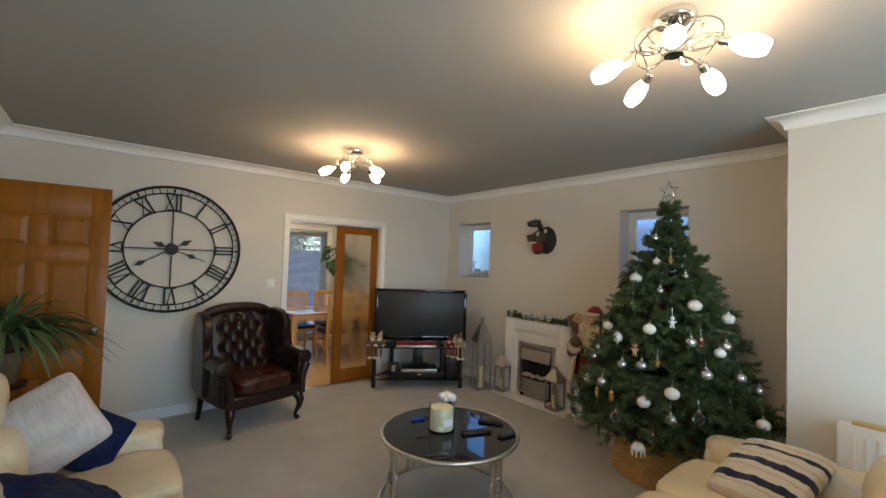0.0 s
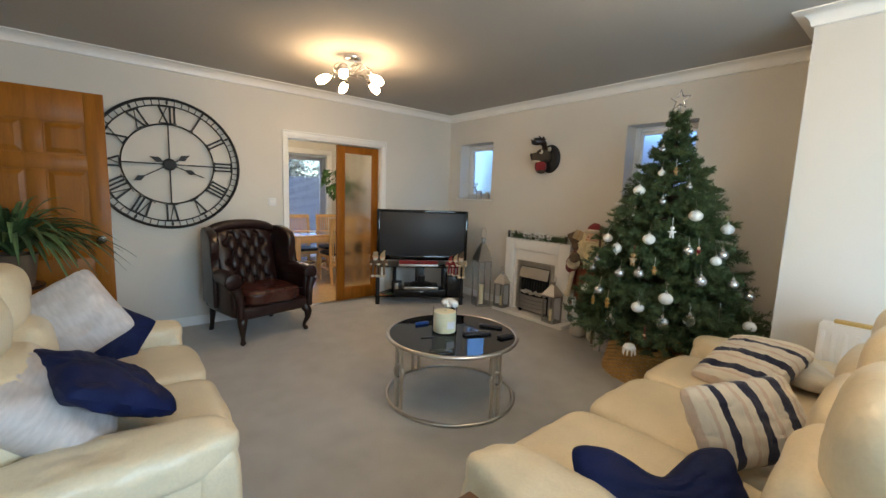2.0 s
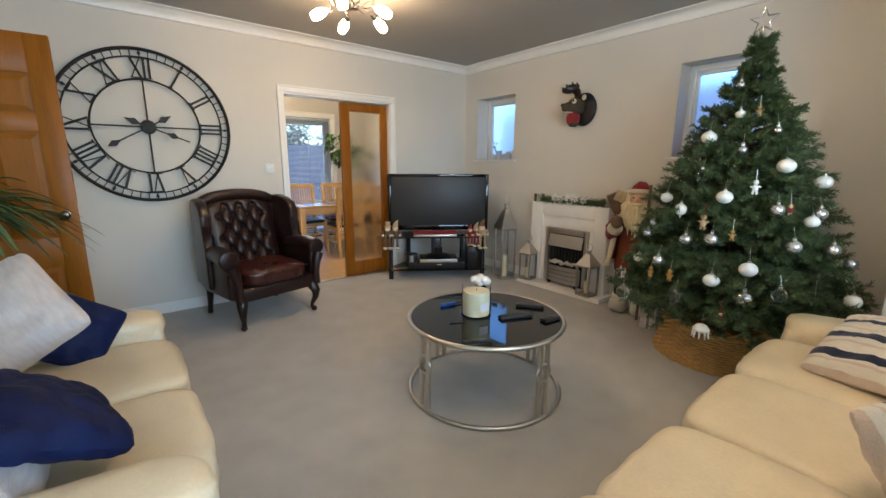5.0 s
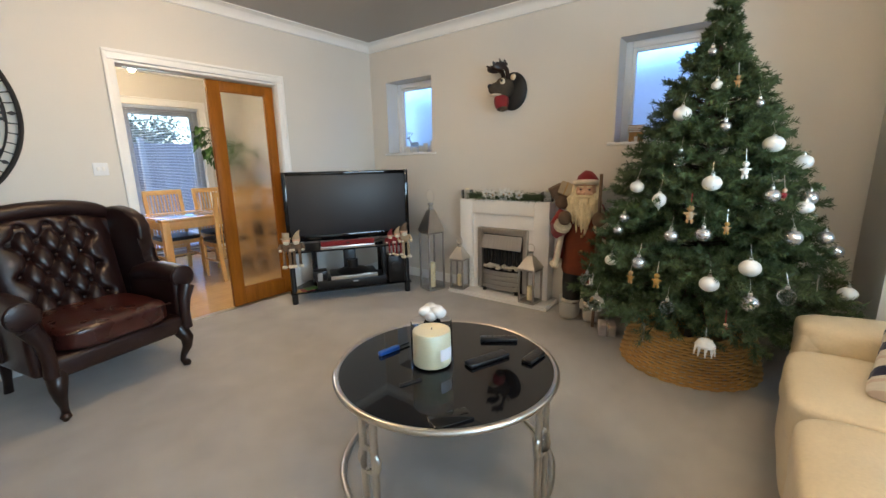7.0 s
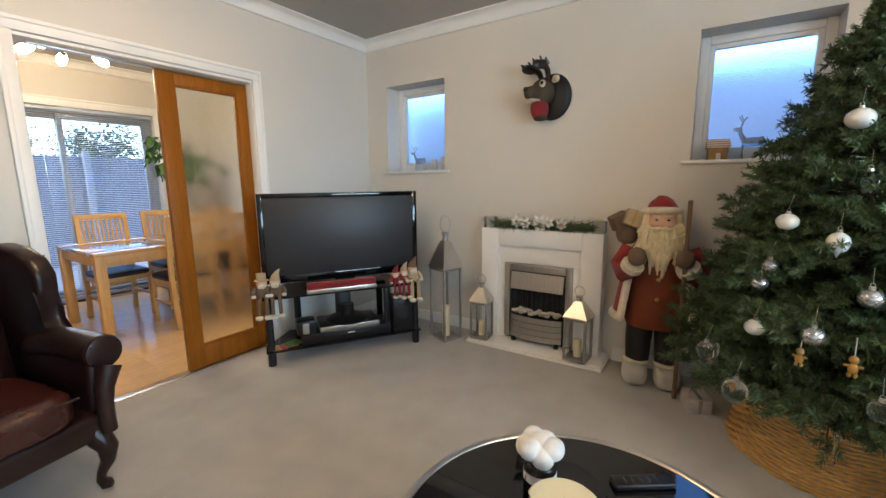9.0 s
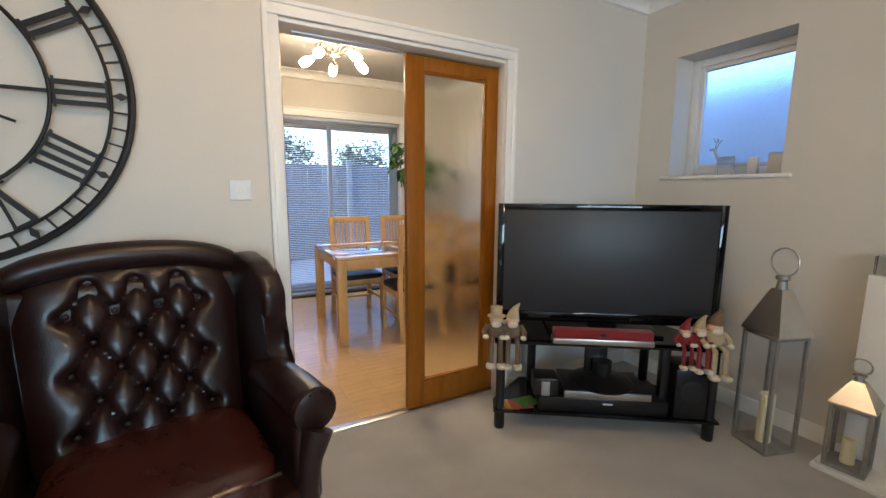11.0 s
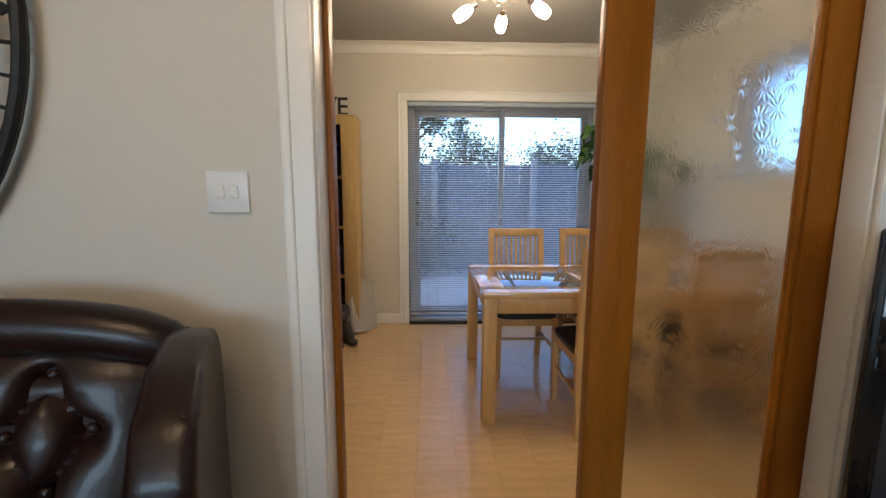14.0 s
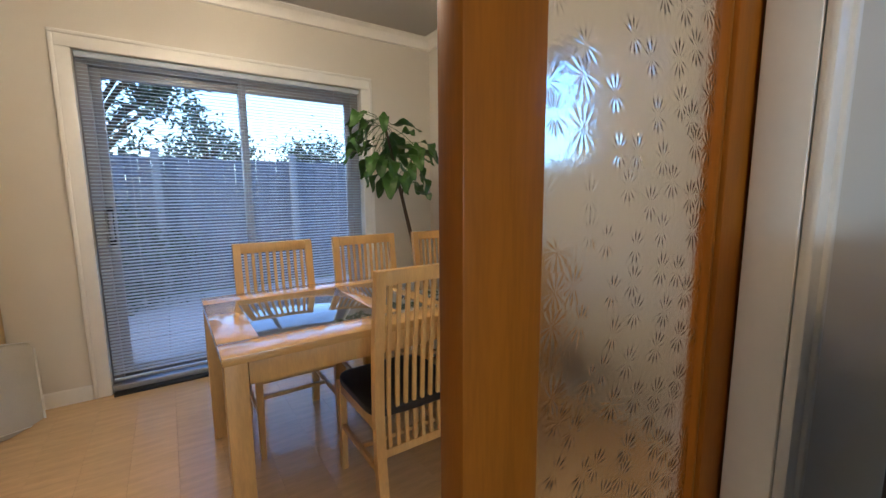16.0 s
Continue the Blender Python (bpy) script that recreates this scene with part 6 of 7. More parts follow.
def christmas_tree():
    t = thing("christmas_tree", pose(TX, TY, 0), "full green artificial Christmas tree in a wicker skirt", "christmas tree")
    part("trunk", tube([(0, 0, 0.03), (0, 0, 1.0), (0, 0, 2.1)], [0.028, 0.02, 0.006], 10), BARK, t)
    r = np.random.RandomState(11)
    # sprigs: a stalk with needles all round, laid along drooping boughs
    n_needle = 64
    starts, dirs, lens = [], [], []
    boughs = empty_bm()
    z = TLOW + 0.04
    while z < TTOP - 0.12:
        reach = tree_radius(z)
        count = int(9 + 15 * reach / 0.76)
        for k in range(count):
            a = 2 * math.pi * (k + r.uniform(-0.3, 0.3)) / count + z * 7
            R = max(0.03, (reach - 0.085) * r.uniform(0.76, 1.10))
            R = min(R, 0.43 / max(0.01, math.cos(a)), 0.62 / max(0.01, -math.sin(a)))   # squashed against the walls
            rise = 0.05 + 0.35 * (z - TLOW) / (TTOP - TLOW)
            droop = 0.20 * (R / 0.76)
            zz = z + r.uniform(-0.045, 0.045)
            pts = []
            for q in range(5):
                s = q / 4
                pts.append(np.array([R * s * math.cos(a), R * s * math.sin(a), zz + 0.04 + rise * R * s - droop * R * s * s + r.normal(0, 0.004)]))
            if R > 0.1:
                tube([tuple(p) for p in pts], [0.006, 0.005, 0.004, 0.003, 0.002], 5, boughs, caps=False)
            step = 0.058
            m = max(2, int(R * 0.80 / step))
            for i in range(m):
                s = 1 - i * step / R
                if s < 0.12:
                    break
                f = s * 4
                j = min(3, int(f))
                p = pts[j] + (pts[j + 1] - pts[j]) * (f - j)
                for side in ((0, -0.5, 0.5) if i == 0 else (-1, 1)):
                    b = a + side * r.uniform(0.45, 0.95)
                    d = np.array([math.cos(b), math.sin(b), r.uniform(-0.35, 0.55)])
                    d /= np.linalg.norm(d)
                    starts.append(p)
                    dirs.append(d)
                    lens.append(r.uniform(0.080, 0.12) * max(0.45, min(1.0, reach / 0.34)))
        z += 0.062
    for k in range(7):
        starts.append(np.array([0, 0, TTOP - (0.10 if k == 0 else 0.15)]))
        d = np.array([0.55 * math.cos(k * 2.4), 0.55 * math.sin(k * 2.4), 1.0]) if k else np.array([0, 0, 1.0])
        dirs.append(d / np.linalg.norm(d))
        lens.append(0.10 if k == 0 else 0.07)
    part("bough_frame", boughs, BARK, t)
    S, D, L = np.array(starts), np.array(dirs), np.array(lens)
    N = len(S)
    u = np.linspace(0.04, 1.0, n_needle)[None, :, None]
    base = S[:, None, :] + D[:, None, :] * (L[:, None, None] * u)
    rad = r.normal(0, 1, (N, n_needle, 3))
    rad -= (rad * D[:, None, :]).sum(-1, keepdims=True) * D[:, None, :]
    rad /= np.linalg.norm(rad, axis=-1, keepdims=True) + 1e-9
    way = 0.95 * rad + D[:, None, :] * (0.45 + 0.5 * u)
    way /= np.linalg.norm(way, axis=-1, keepdims=True)
    tip = base + way * r.uniform(0.020, 0.033, (N, n_needle, 1))
    side = np.cross(way, r.normal(0, 1, (N, n_needle, 3)))
    side *= 0.0021 / (np.linalg.norm(side, axis=-1, keepdims=True) + 1e-9)
    verts = np.stack([base - side, base + side, tip + side * 0.6, tip - side * 0.6], 2).reshape(-1, 3)
    me = bpy.data.meshes.new("needles")
    cnt = N * n_needle
    me.vertices.add(len(verts))
    me.vertices.foreach_set("co", verts.ravel())
    me.loops.add(cnt * 4)
    me.loops.foreach_set("vertex_index", np.arange(cnt * 4, dtype=np.int32))
    me.polygons.add(cnt)
    me.polygons.foreach_set("loop_start", np.arange(0, cnt * 4, 4, dtype=np.int32))
    me.update(calc_edges=True)
    me.materials.append(NEEDLE)
    ob = new("needles", me)
    ob.parent = t
    ob["kind"] = "stuff"
    # star of thin silver wire at the top
    own = bmesh.new()
    star = [(0.075 if k % 2 == 0 else 0.03) for k in range(10)]
    pts = [(0, s * math.sin(math.pi * k / 5), TTOP + 0.075 + s * math.cos(math.pi * k / 5)) for k, s in enumerate(star)]
    part("star", tube(pts, 0.006, 6, closed=True), SILVERBALL, t, "silver wire star")
    part("star_stem", tube([(0, 0, TTOP - 0.02), (0, 0, TTOP + 0.05)], 0.006, 6), SILVERBALL, t)
    return t


christmas_tree()


def basket():
    t = thing("tree_skirt", pose(TX, TY, 0), "round honey-coloured woven wicker tree skirt on the carpet", "wicker basket")
    r0, r1, h, n = 0.385, 0.325, 0.27, 56
    for k in range(n // 2):
        a = 4 * math.pi * k / n
        part("stake", tube([((r0 + (r1 - r0) * s) * math.cos(a), (r0 + (r1 - r0) * s) * math.sin(a), h * s) for s in (0.0, 0.5, 1.0)], 0.004, 5), WICKER, t)
    for j in range(17):
        z = 0.010 + j * (h - 0.02) / 16
        r = r0 + (r1 - r0) * z / h
        pts = []
        for k in range(112):
            a = 2 * math.pi * k / 112
            w = 0.006 * math.sin(n / 2 * a + math.pi * j)
            pts.append(((r + w) * math.cos(a), (r + w) * math.sin(a), z))
        part("weave", tube(pts, 0.0085, 6, closed=True), WICKER, t)
    pts = [((r1 + 0.006 * math.cos(9 * a * 3)) * math.cos(a), (r1 + 0.006 * math.cos(27 * a)) * math.sin(a), h + 0.006 * math.sin(27 * a)) for a in [2 * math.pi * k / 140 for k in range(140)]]
    part("rim", tube(pts, 0.012, 6, closed=True), WICKER, t, "braided wicker rim")


basket()


def hang(kind, az, z, out=0.0):
    """A tree ornament at that bearing (degrees) and height, on the tips of the boughs."""
    a = math.radians(az)
    r = tree_radius(z) + 0.015 + out
    return pose(TX + r * math.cos(a), TY + r * math.sin(a), z, 0, 0, az)


def bauble(az, z, r, material, label, squash=0.86, drop=0.0):
    t = thing("bauble", hang("b", az, z), label, "bauble", "tree baubles")
    prof = [(0, -r * squash)] + [(r * math.cos(u), r * squash * math.sin(u)) for u in [math.radians(d) for d in range(-75, 76, 15)]] + [(0, r * squash)]
    if drop:
        prof[0] = (0, -r * squash - drop)
    part("ball", lathe(prof, 24), material, t)
    part("cap", lathe([(0.009, r * squash - 0.004), (0.009, r * squash + 0.008), (0, r * squash + 0.009)], 12), SILVER, t)
    part("loop", tube([(0, 0.006 * math.cos(u), r * squash + 0.014 + 0.006 * math.sin(u)) for u in [2 * math.pi * k / 10 for k in range(10)]] , 0.0012, 5, closed=True), SILVER, t)
    part("thread", tube([(0, 0, r * squash + 0.018), (-0.02, 0, r * squash + 0.07)], 0.0008, 4), SILVER, t)


for az, z, r in ((158, 1.49, 0.044), (188, 1.14, 0.043), (141, 1.11, 0.037), (228, 1.32, 0.046), (267, 1.23, 0.043), (205, 0.76, 0.045), (190, 0.68, 0.042), (144, 0.71, 0.035), (185, 1.62, 0.026), (240, 1.02, 0.036), (256, 0.60, 0.04)):
    bauble(az, z, r, MOTHER, "glossy pearl-white bauble hanging from the tree")
bauble(161, 1.05, 0.034, MOTHER, "pearl-white drop-shaped bauble hanging from the tree", 1.1, 0.02)
for az, z, r in ((172, 0.88, 0.034), (160, 0.73, 0.036), (186, 0.90, 0.036), (219, 1.08, 0.036), (248, 1.06, 0.036), (226, 0.89, 0.040), (204, 0.61, 0.040), (141, 0.94, 0.028), (140, 0.87, 0.028), (251, 0.87, 0.035), (267, 0.78, 0.035), (194, 1.41, 0.026), (224, 1.52, 0.022), (173, 1.80, 0.022)):
    bauble(az, z, r, SILVERBALL, "silver mirror bauble hanging from the tree", 0.95)
for az, z, r in ((167, 1.26, 0.036), (218, 0.64, 0.036), (145, 0.47, 0.044), (131, 0.56, 0.036), (176, 0.55, 0.032)):
    bauble(az, z, r, GLASS, "clear glass bauble hanging from the tree", 1.1)


def trinket(az, z, body, top, label, s=1.0, ribbon=None):
    """A small hanging toy: one plain shape on a ribbon."""
    s *= 0.72
    bm = empty_bm()
    puff((0, 0, -0.02 * s), (0.035 * s, 0.036 * s, 0.05 * s), 2.4, 6, bm)
    ball((0, 0, 0.022 * s), 0.019 * s, bm, 10, 8, slot=1)
    for sy in (-1, 1):
        puff((0, sy * 0.022 * s, -0.008 * s), (0.016 * s, 0.024 * s, 0.014 * s), 2.2, 4, bm)
        puff((0, sy * 0.011 * s, -0.052 * s), (0.018 * s, 0.016 * s, 0.028 * s), 2.2, 4, bm, slot=1)
    tube([(0, 0, 0.04 * s), (-0.012, 0, 0.04 * s + 0.06)], 0.002, 5, bm, slot=2)
    solo("tree_trinket", bm, [body, top, ribbon or SILVER], label, "tree ornament", hang("t", az, z), "tree trinkets")


trinket(179, 1.00, TAN, GINGER, "gingerbread figure on a red ribbon hanging from the tree", 1.2, RED)
trinket(206, 1.21, WHITEMATT, MOTHER, "small white snowman hanging from the tree", 1.1)
trinket(196, 0.94, GINGER, GOLDEN, "small golden bell toy hanging from the tree", 0.8)
trinket(227, 1.09, RED, SKIN, "small red elf hanging from the tree", 0.8)
trinket(170, 0.67, GOLDEN, GOLDEN, "small golden pine cone hanging from the tree", 1.0)
trinket(206, 1.64, GINGER, GINGER, "small gingerbread toy hanging from the tree", 0.8)
trinket(196, 0.50, RED, SKIN, "small red toy hanging from a low bough", 0.7, RED)
trinket(158, 0.66, GOLDEN, GINGER, "small amber toy hanging from the tree", 0.9)


def icicle(az, z, l):
    bm = lathe([(0, -l), (0.004, -l * 0.8), (0.008, -l * 0.4), (0.010, 0), (0.006, 0.004), (0, 0.006)], 12)
    tube([(0, 0, 0.004), (-0.01, 0, 0.05)], 0.001, 4, bm)
    solo("icicle_ornament", bm, GLASS, "clear glass icicle hanging from the tree", "tree ornament", hang("i", az, z), "glass icicles")


for az, z, l in ((169, 0.45, 0.11), (237, 0.72, 0.10), (134, 0.60, 0.10), (128, 0.98, 0.11)):
    icicle(az, z, l)
t = thing("beaded_ornament", hang("j", 190, 0.42, 0.02), "white beaded tassel ornament hanging over the wicker", "tree ornament")
part("cap", lathe([(0, 0.03), (0.028, 0.022), (0.042, 0.0), (0.040, -0.01), (0.030, -0.008), (0, -0.004)], 20), MOTHER, t)
for k in range(9):
    a = 2 * math.pi * k / 9
    part("bead_string", tube([(0.036 * math.cos(a), 0.036 * math.sin(a), -0.006), (0.042 * math.cos(a), 0.042 * math.sin(a), -0.05)], [0.007, 0.003], 6), MOTHER, t)
part("thread", tube([(0, 0, 0.03), (-0.01, 0, 0.08)], 0.001, 4), SILVER, t)

# ---- ornaments on the window sills ----


def wire_deer(m, s, label):
    bm = empty_bm()
    w = 0.0045
    for sy in (-0.014, 0.014):
        for x, l in ((-0.06, 0.10), (0.05, 0.10)):
            tube([(x * s, sy, 0.10 * s), (x * s * 1.1, sy, 0.05 * s), (x * s, sy, 0.0)], w * s, 6, bm)
    for z in (0.10, 0.125, 0.15):
        tube([(-0.07 * s, 0, z * s), (0.0, 0.016 * s, z * s * 0.98), (0.06 * s, 0, z * s * 1.03)], w * 1.6 * s, 6, bm)
    puff((0, 0, 0.125 * s), (0.14 * s, 0.045 * s, 0.065 * s), 2.4, 6, bm)
    tube([(-0.06 * s, 0, 0.14 * s), (-0.085 * s, 0, 0.19 * s), (-0.09 * s, 0, 0.215 * s)], [0.018 * s, 0.013 * s, 0.012 * s], 8, bm)
    puff((-0.105 * s, 0, 0.218 * s), (0.06 * s, 0.026 * s, 0.03 * s), 2.2, 5, bm)
    for sy in (-1, 1):
        tube([(-0.085 * s, sy * 0.008, 0.23 * s), (-0.075 * s, sy * 0.03 * s, 0.27 * s), (-0.095 * s, sy * 0.045 * s, 0.315 * s)], w * s, 5, bm)
        tube([(-0.075 * s, sy * 0.03 * s, 0.27 * s), (-0.055 * s, sy * 0.04 * s, 0.30 * s)], w * s, 5, bm)
    return solo("deer_ornament", bm, CRYSTAL, label, "deer ornament", m, "sill deer")


CRYSTAL = mat("frosted_acrylic", (0.62, 0.70, 0.78), 0.25, vary=0.1, scale=14, fine=80, bump=0.2, trans=0.55)
wire_deer(pose(4.55, 4.50, 1.376, 0, 0, -80), 0.72, "frosted white standing deer on a window sill")
wire_deer(pose(4.55, 2.06, 1.391, 0, 0, -85), 0.80, "frosted white standing deer on a window sill")
for y, w, h in ((4.36, 0.05, 0.10), (4.25, 0.07, 0.12)):
    t = thing("sill_block", pose(4.57, y, 1.376, 0, 0, 6), "small white letter block on a window sill", "letter block")
    part("block", box((-0.012, -w / 2, 0), (0.012, w / 2, h), 0.004), WHITEMATT, t)
t = thing("gingerbread_house", pose(4.55, 2.235, 1.391, 0, 0, 10), "little iced gingerbread house on a window sill", "gingerbread house")
part("walls", box((-0.04, -0.05, 0), (0.04, 0.05, 0.075), 0.006), GINGER, t)
own = bmesh.new()
v = [own.verts.new(c) for c in ((-0.05, -0.06, 0.072), (-0.05, 0.06, 0.072), (0.05, 0.06, 0.072), (0.05, -0.06, 0.072), (0, -0.06, 0.125), (0, 0.06, 0.125))]
for q in ((0, 1, 5, 4), (3, 4, 5, 2), (0, 4, 3), (1, 2, 5), (0, 3, 2, 1)):
    own.faces.new([v[k] for k in q])
part("roof", own, GINGER, t, smooth=False)
for k in range(4):
    part("icing", tube([(-0.05 + 0.0125 * k, -0.062, 0.075 + 0.0132 * k), (-0.05 + 0.0125 * k, 0.062, 0.075 + 0.0132 * k)], 0.004, 6), WHITEMATT, t)
part("door", box((-0.044, -0.012, 0), (-0.039, 0.012, 0.04), 0.002), WHITEMATT, t)
# soft parcels at the figure's feet
t = thing("gift_parcel", pose(4.02, 2.22, 0, 0, 0, 20), "small silver wrapped parcel on the carpet", "parcel")
part("wrapping", box((-0.07, -0.06, 0), (0.07, 0.06, 0.09), 0.012), SHIMMER, t)
part("ribbon", box((-0.072, -0.01, 0.002), (0.072, 0.01, 0.093), 0.004), SILVERBALL, t)

# ---- dining room ----


def dining_chair():
    """High-back slatted chair; front towards local -y."""
    t = thing("dining_chair", pose(0, 0, 0), "beech dining chair with a tall slatted back and black seat pad", "dining chair", "chairs round the dining table")
    w, d = 0.42, 0.43
    for sx in (-1, 1):
        x = sx * (w / 2 - 0.02)
        part("leg", tube([(x, -d / 2 + 0.02, 0), (x, -d / 2 + 0.02, 0.43)], [0.017, 0.023], 4), BEECH, t)
        own = bmesh.new()
        path = [(0.235, 0.0), (0.205, 0.25), (0.195, 0.45), (0.205, 0.70), (0.245, 1.0)]
        rings = [[own.verts.new((x + a, y + b, z)) for a, b in ((-0.019, -0.016), (0.019, -0.016), (0.019, 0.016), (-0.019, 0.016))] for y, z in path]
        for p, q in zip(rings, rings[1:]):
            for k in range(4):
                own.faces.new((p[k], p[(k + 1) % 4], q[(k + 1) % 4], q[k]))
        own.faces.new(rings[0][::-1])
        own.faces.new(rings[-1])
        part("back_post", own, BEECH, t, smooth=False)
        part("side_rail", box((x - 0.011, -d / 2 + 0.03, 0.375), (x + 0.011, 0.19, 0.43), 0.004), BEECH, t)
        part("stretcher", box((x - 0.009, -d / 2 + 0.03, 0.20), (x + 0.009, 0.20, 0.225), 0.003), BEECH, t)
    part("front_rail", box((-w / 2 + 0.035, -d / 2 + 0.01, 0.375), (w / 2 - 0.035, -d / 2 + 0.032, 0.43), 0.004), BEECH, t)
    part("stretcher", box((-w / 2 + 0.03, -0.01, 0.203), (w / 2 - 0.03, 0.01, 0.222), 0.003), BEECH, t)
    part("top_rail", box((-w / 2 + 0.039, 0.222, 0.945), (w / 2 - 0.039, 0.252, 1.0), 0.005), BEECH, t)
    part("lower_rail", box((-w / 2 + 0.039, 0.188, 0.27), (w / 2 - 0.039, 0.212, 0.305), 0.004), BEECH, t)
    for k in range(9):
        x = -0.148 + 0.037 * k
        own = bmesh.new()
        path = [(0.203, 0.30), (0.196, 0.45), (0.205, 0.62), (0.222, 0.80), (0.236, 0.948)]
        rings = [[own.verts.new((x + a, y + b, z)) for a, b in ((-0.0075, -0.006), (0.0075, -0.006), (0.0075, 0.006), (-0.0075, 0.006))] for y, z in path]
        for p, q in zip(rings, rings[1:]):
            for i in range(4):
                own.faces.new((p[i], p[(i + 1) % 4], q[(i + 1) % 4], q[i]))
        part("slat", own, BEECH, t, smooth=False)
    part("seat", puff((0, -0.01, 0.445), (w + 0.005, d, 0.05), 6, 10, wob=0.002), mat("black_leatherette", (0.012, 0.012, 0.014), 0.4, vary=0.2, scale=8, fine=120, bump=0.12), t, "black padded seat")
    return t


ch = dining_chair()
ch.matrix_basis = pose(2.965, 7.02, 0, 0, 0, 0)
copy_thing(ch, pose(3.52, 7.04, 0, 0, 0, 0))
copy_thing(ch, pose(4.08, 7.03, 0, 0, 0, 0))
copy_thing(ch, pose(3.265, 6.345, 0, 0, 0, 180))
copy_thing(ch, pose(3.83, 6.36, 0, 0, 0, 180))

t = thing("dining_table", pose(3.39, 6.735, 0) @ Matrix.Diagonal((1, 1, 0.975, 1)), "beech dining table with dark glass inlays in its top", "dining table")
L, W = 1.60, 0.94
xs = [(-L / 2, -L / 2 + 0.14), (-L / 2 + 0.64, -L / 2 + 0.72), (L / 2 - 0.72, L / 2 - 0.64), (L / 2 - 0.14, L / 2)]
for a, b in xs:
    part("top_board", box((a, -W / 2 + 0.16, 0.728), (b, W / 2 - 0.16, 0.76), 0.002), BEECH_TOP, t)
for sy in (-1, 1):
    y0, y1 = sorted((sy * W / 2, sy * (W / 2 - 0.16)))
    part("top_board", box((-L / 2, y0, 0.728), (L / 2, y1, 0.76), 0.004), BEECH_TOP, t)
INLAY = mat("dark_glass_inlay", (0.30, 0.33, 0.36), 0.05, 0.75, vary=0.05, bump=0.0)
for a, b in ((-L / 2 + 0.14, -L / 2 + 0.64), (-L / 2 + 0.72, L / 2 - 0.72), (L / 2 - 0.64, L / 2 - 0.14)):
    if b - a > 0.03:
        part("glass_inlay", box((a, -W / 2 + 0.16, 0.740), (b, W / 2 - 0.16, 0.757), 0.001), INLAY, t, "dark glass inlay")
for sx in (-1, 1):
    for sy in (-1, 1):
        x, y = sx * (L / 2 - 0.04), sy * (W / 2 - 0.04)
        part("leg", box((x - 0.036, y - 0.036, 0), (x + 0.036, y + 0.036, 0.728), 0.004), BEECH, t)
for sy in (-1, 1):
    part("apron", box((-L / 2 + 0.08, sy * (W / 2 - 0.03) - 0.011, 0.64), (L / 2 - 0.08, sy * (W / 2 - 0.03) + 0.011, 0.728), 0.003), BEECH, t)
for sx in (-1, 1):
    part("apron", box((sx * (L / 2 - 0.03) - 0.011, -W / 2 + 0.08, 0.64), (sx * (L / 2 - 0.03) + 0.011, W / 2 - 0.08, 0.728), 0.003), BEECH, t)

# bookcase in the corner
t = thing("bookcase", pose(1.17, 7.75, 0), "tall narrow pale oak bookcase with dark shelves", "bookcase")
BW, BD, BH = 0.50, 0.29, 1.90
for x0 in (0.0, BW - 0.03):
    side = part("side_panel", box((x0, 0.0, 0), (x0 + 0.03, BD, BH), 0.003), OAK, t)
for z in (0.07, BH - 0.06):
    part("rail", box((0.03, 0.0, z - (0.07 if z < 0.2 else 0)), (BW - 0.03, 0.02, z + (0.0 if z < 0.2 else 0.06)), 0.003), OAK, t)
part("top", box((-0.004, -0.006, BH), (BW + 0.004, BD, BH + 0.02), 0.004), OAK, t)
part("stile", box((BW - 0.12, -0.004, 0.0), (BW, 0.0, BH), 0.001), OAK, t)
part("back", box((0.03, BD - 0.012, 0.07), (BW - 0.03, BD - 0.004, BH)), DARKWOVEN, t, smooth=False)
for k in range(1, 4):
    part("shelf", box((0.03, 0.02, 0.07 + 0.44 * k), (BW - 0.03, BD - 0.012, 0.09 + 0.44 * k), 0.002), OAK, t)
rng = random.Random(21)
for k in range(4):
    x = 0.05
    z = 0.09 + 0.44 * k if k else 0.072
    while x < BW - 0.10:
        w = rng.uniform(0.02, 0.045)
        h = rng.uniform(0.2, 0.3)
        solo("book", box((0, 0, 0), (w, 0.18, h), 0.002), SPINES[1], "dark-spined book standing on a bookcase shelf", "book", pose(1.17 + x, 7.83, z), "books on the bookcase")
        x += w + 0.003


def letter(ch, m, size, depth, label):
    cu = bpy.data.curves.new("letter", "FONT")
    cu.body, cu.size, cu.extrude = ch, size, depth / 2
    cu.align_x = "LEFT"
    ob = new("letter_tmp", cu)
    dg = bpy.context.evaluated_depsgraph_get()
    me = bpy.data.meshes.new_from_object(ob.evaluated_get(dg))
    bpy.data.objects.remove(ob)
    me.materials.clear()
    me.materials.append(BLACKMATT)
    o = new("letter_ornament", me)
    o.matrix_basis = m
    return tagged(o, label, "letter ornament", "letters on the bookcase")


letter("E", pose(1.51, 7.80, 1.921, 90), 0.21, 0.025, "black wooden capital letter E on the bookcase")
# a lacy black letter beside it, half hidden by the door
bm = empty_bm()
tube([(0.0, 0, 0.008), (0.035, 0, 0.145)], 0.007, 6, bm)
tube([(0.075, 0, 0.145), (0.035, 0, 0.008)], 0.007, 6, bm)
box((-0.02, -0.012, 0.0), (0.09, 0.012, 0.008), 0.002, bm)
box((-0.02, -0.012, 0.142), (0.09, 0.012, 0.150), 0.002, bm)
solo("letter_ornament", bm, BLACKMATT, "black open-frame letter ornament on the bookcase", "letter ornament", pose(1.435, 7.80, 1.92), "letters on the bookcase")


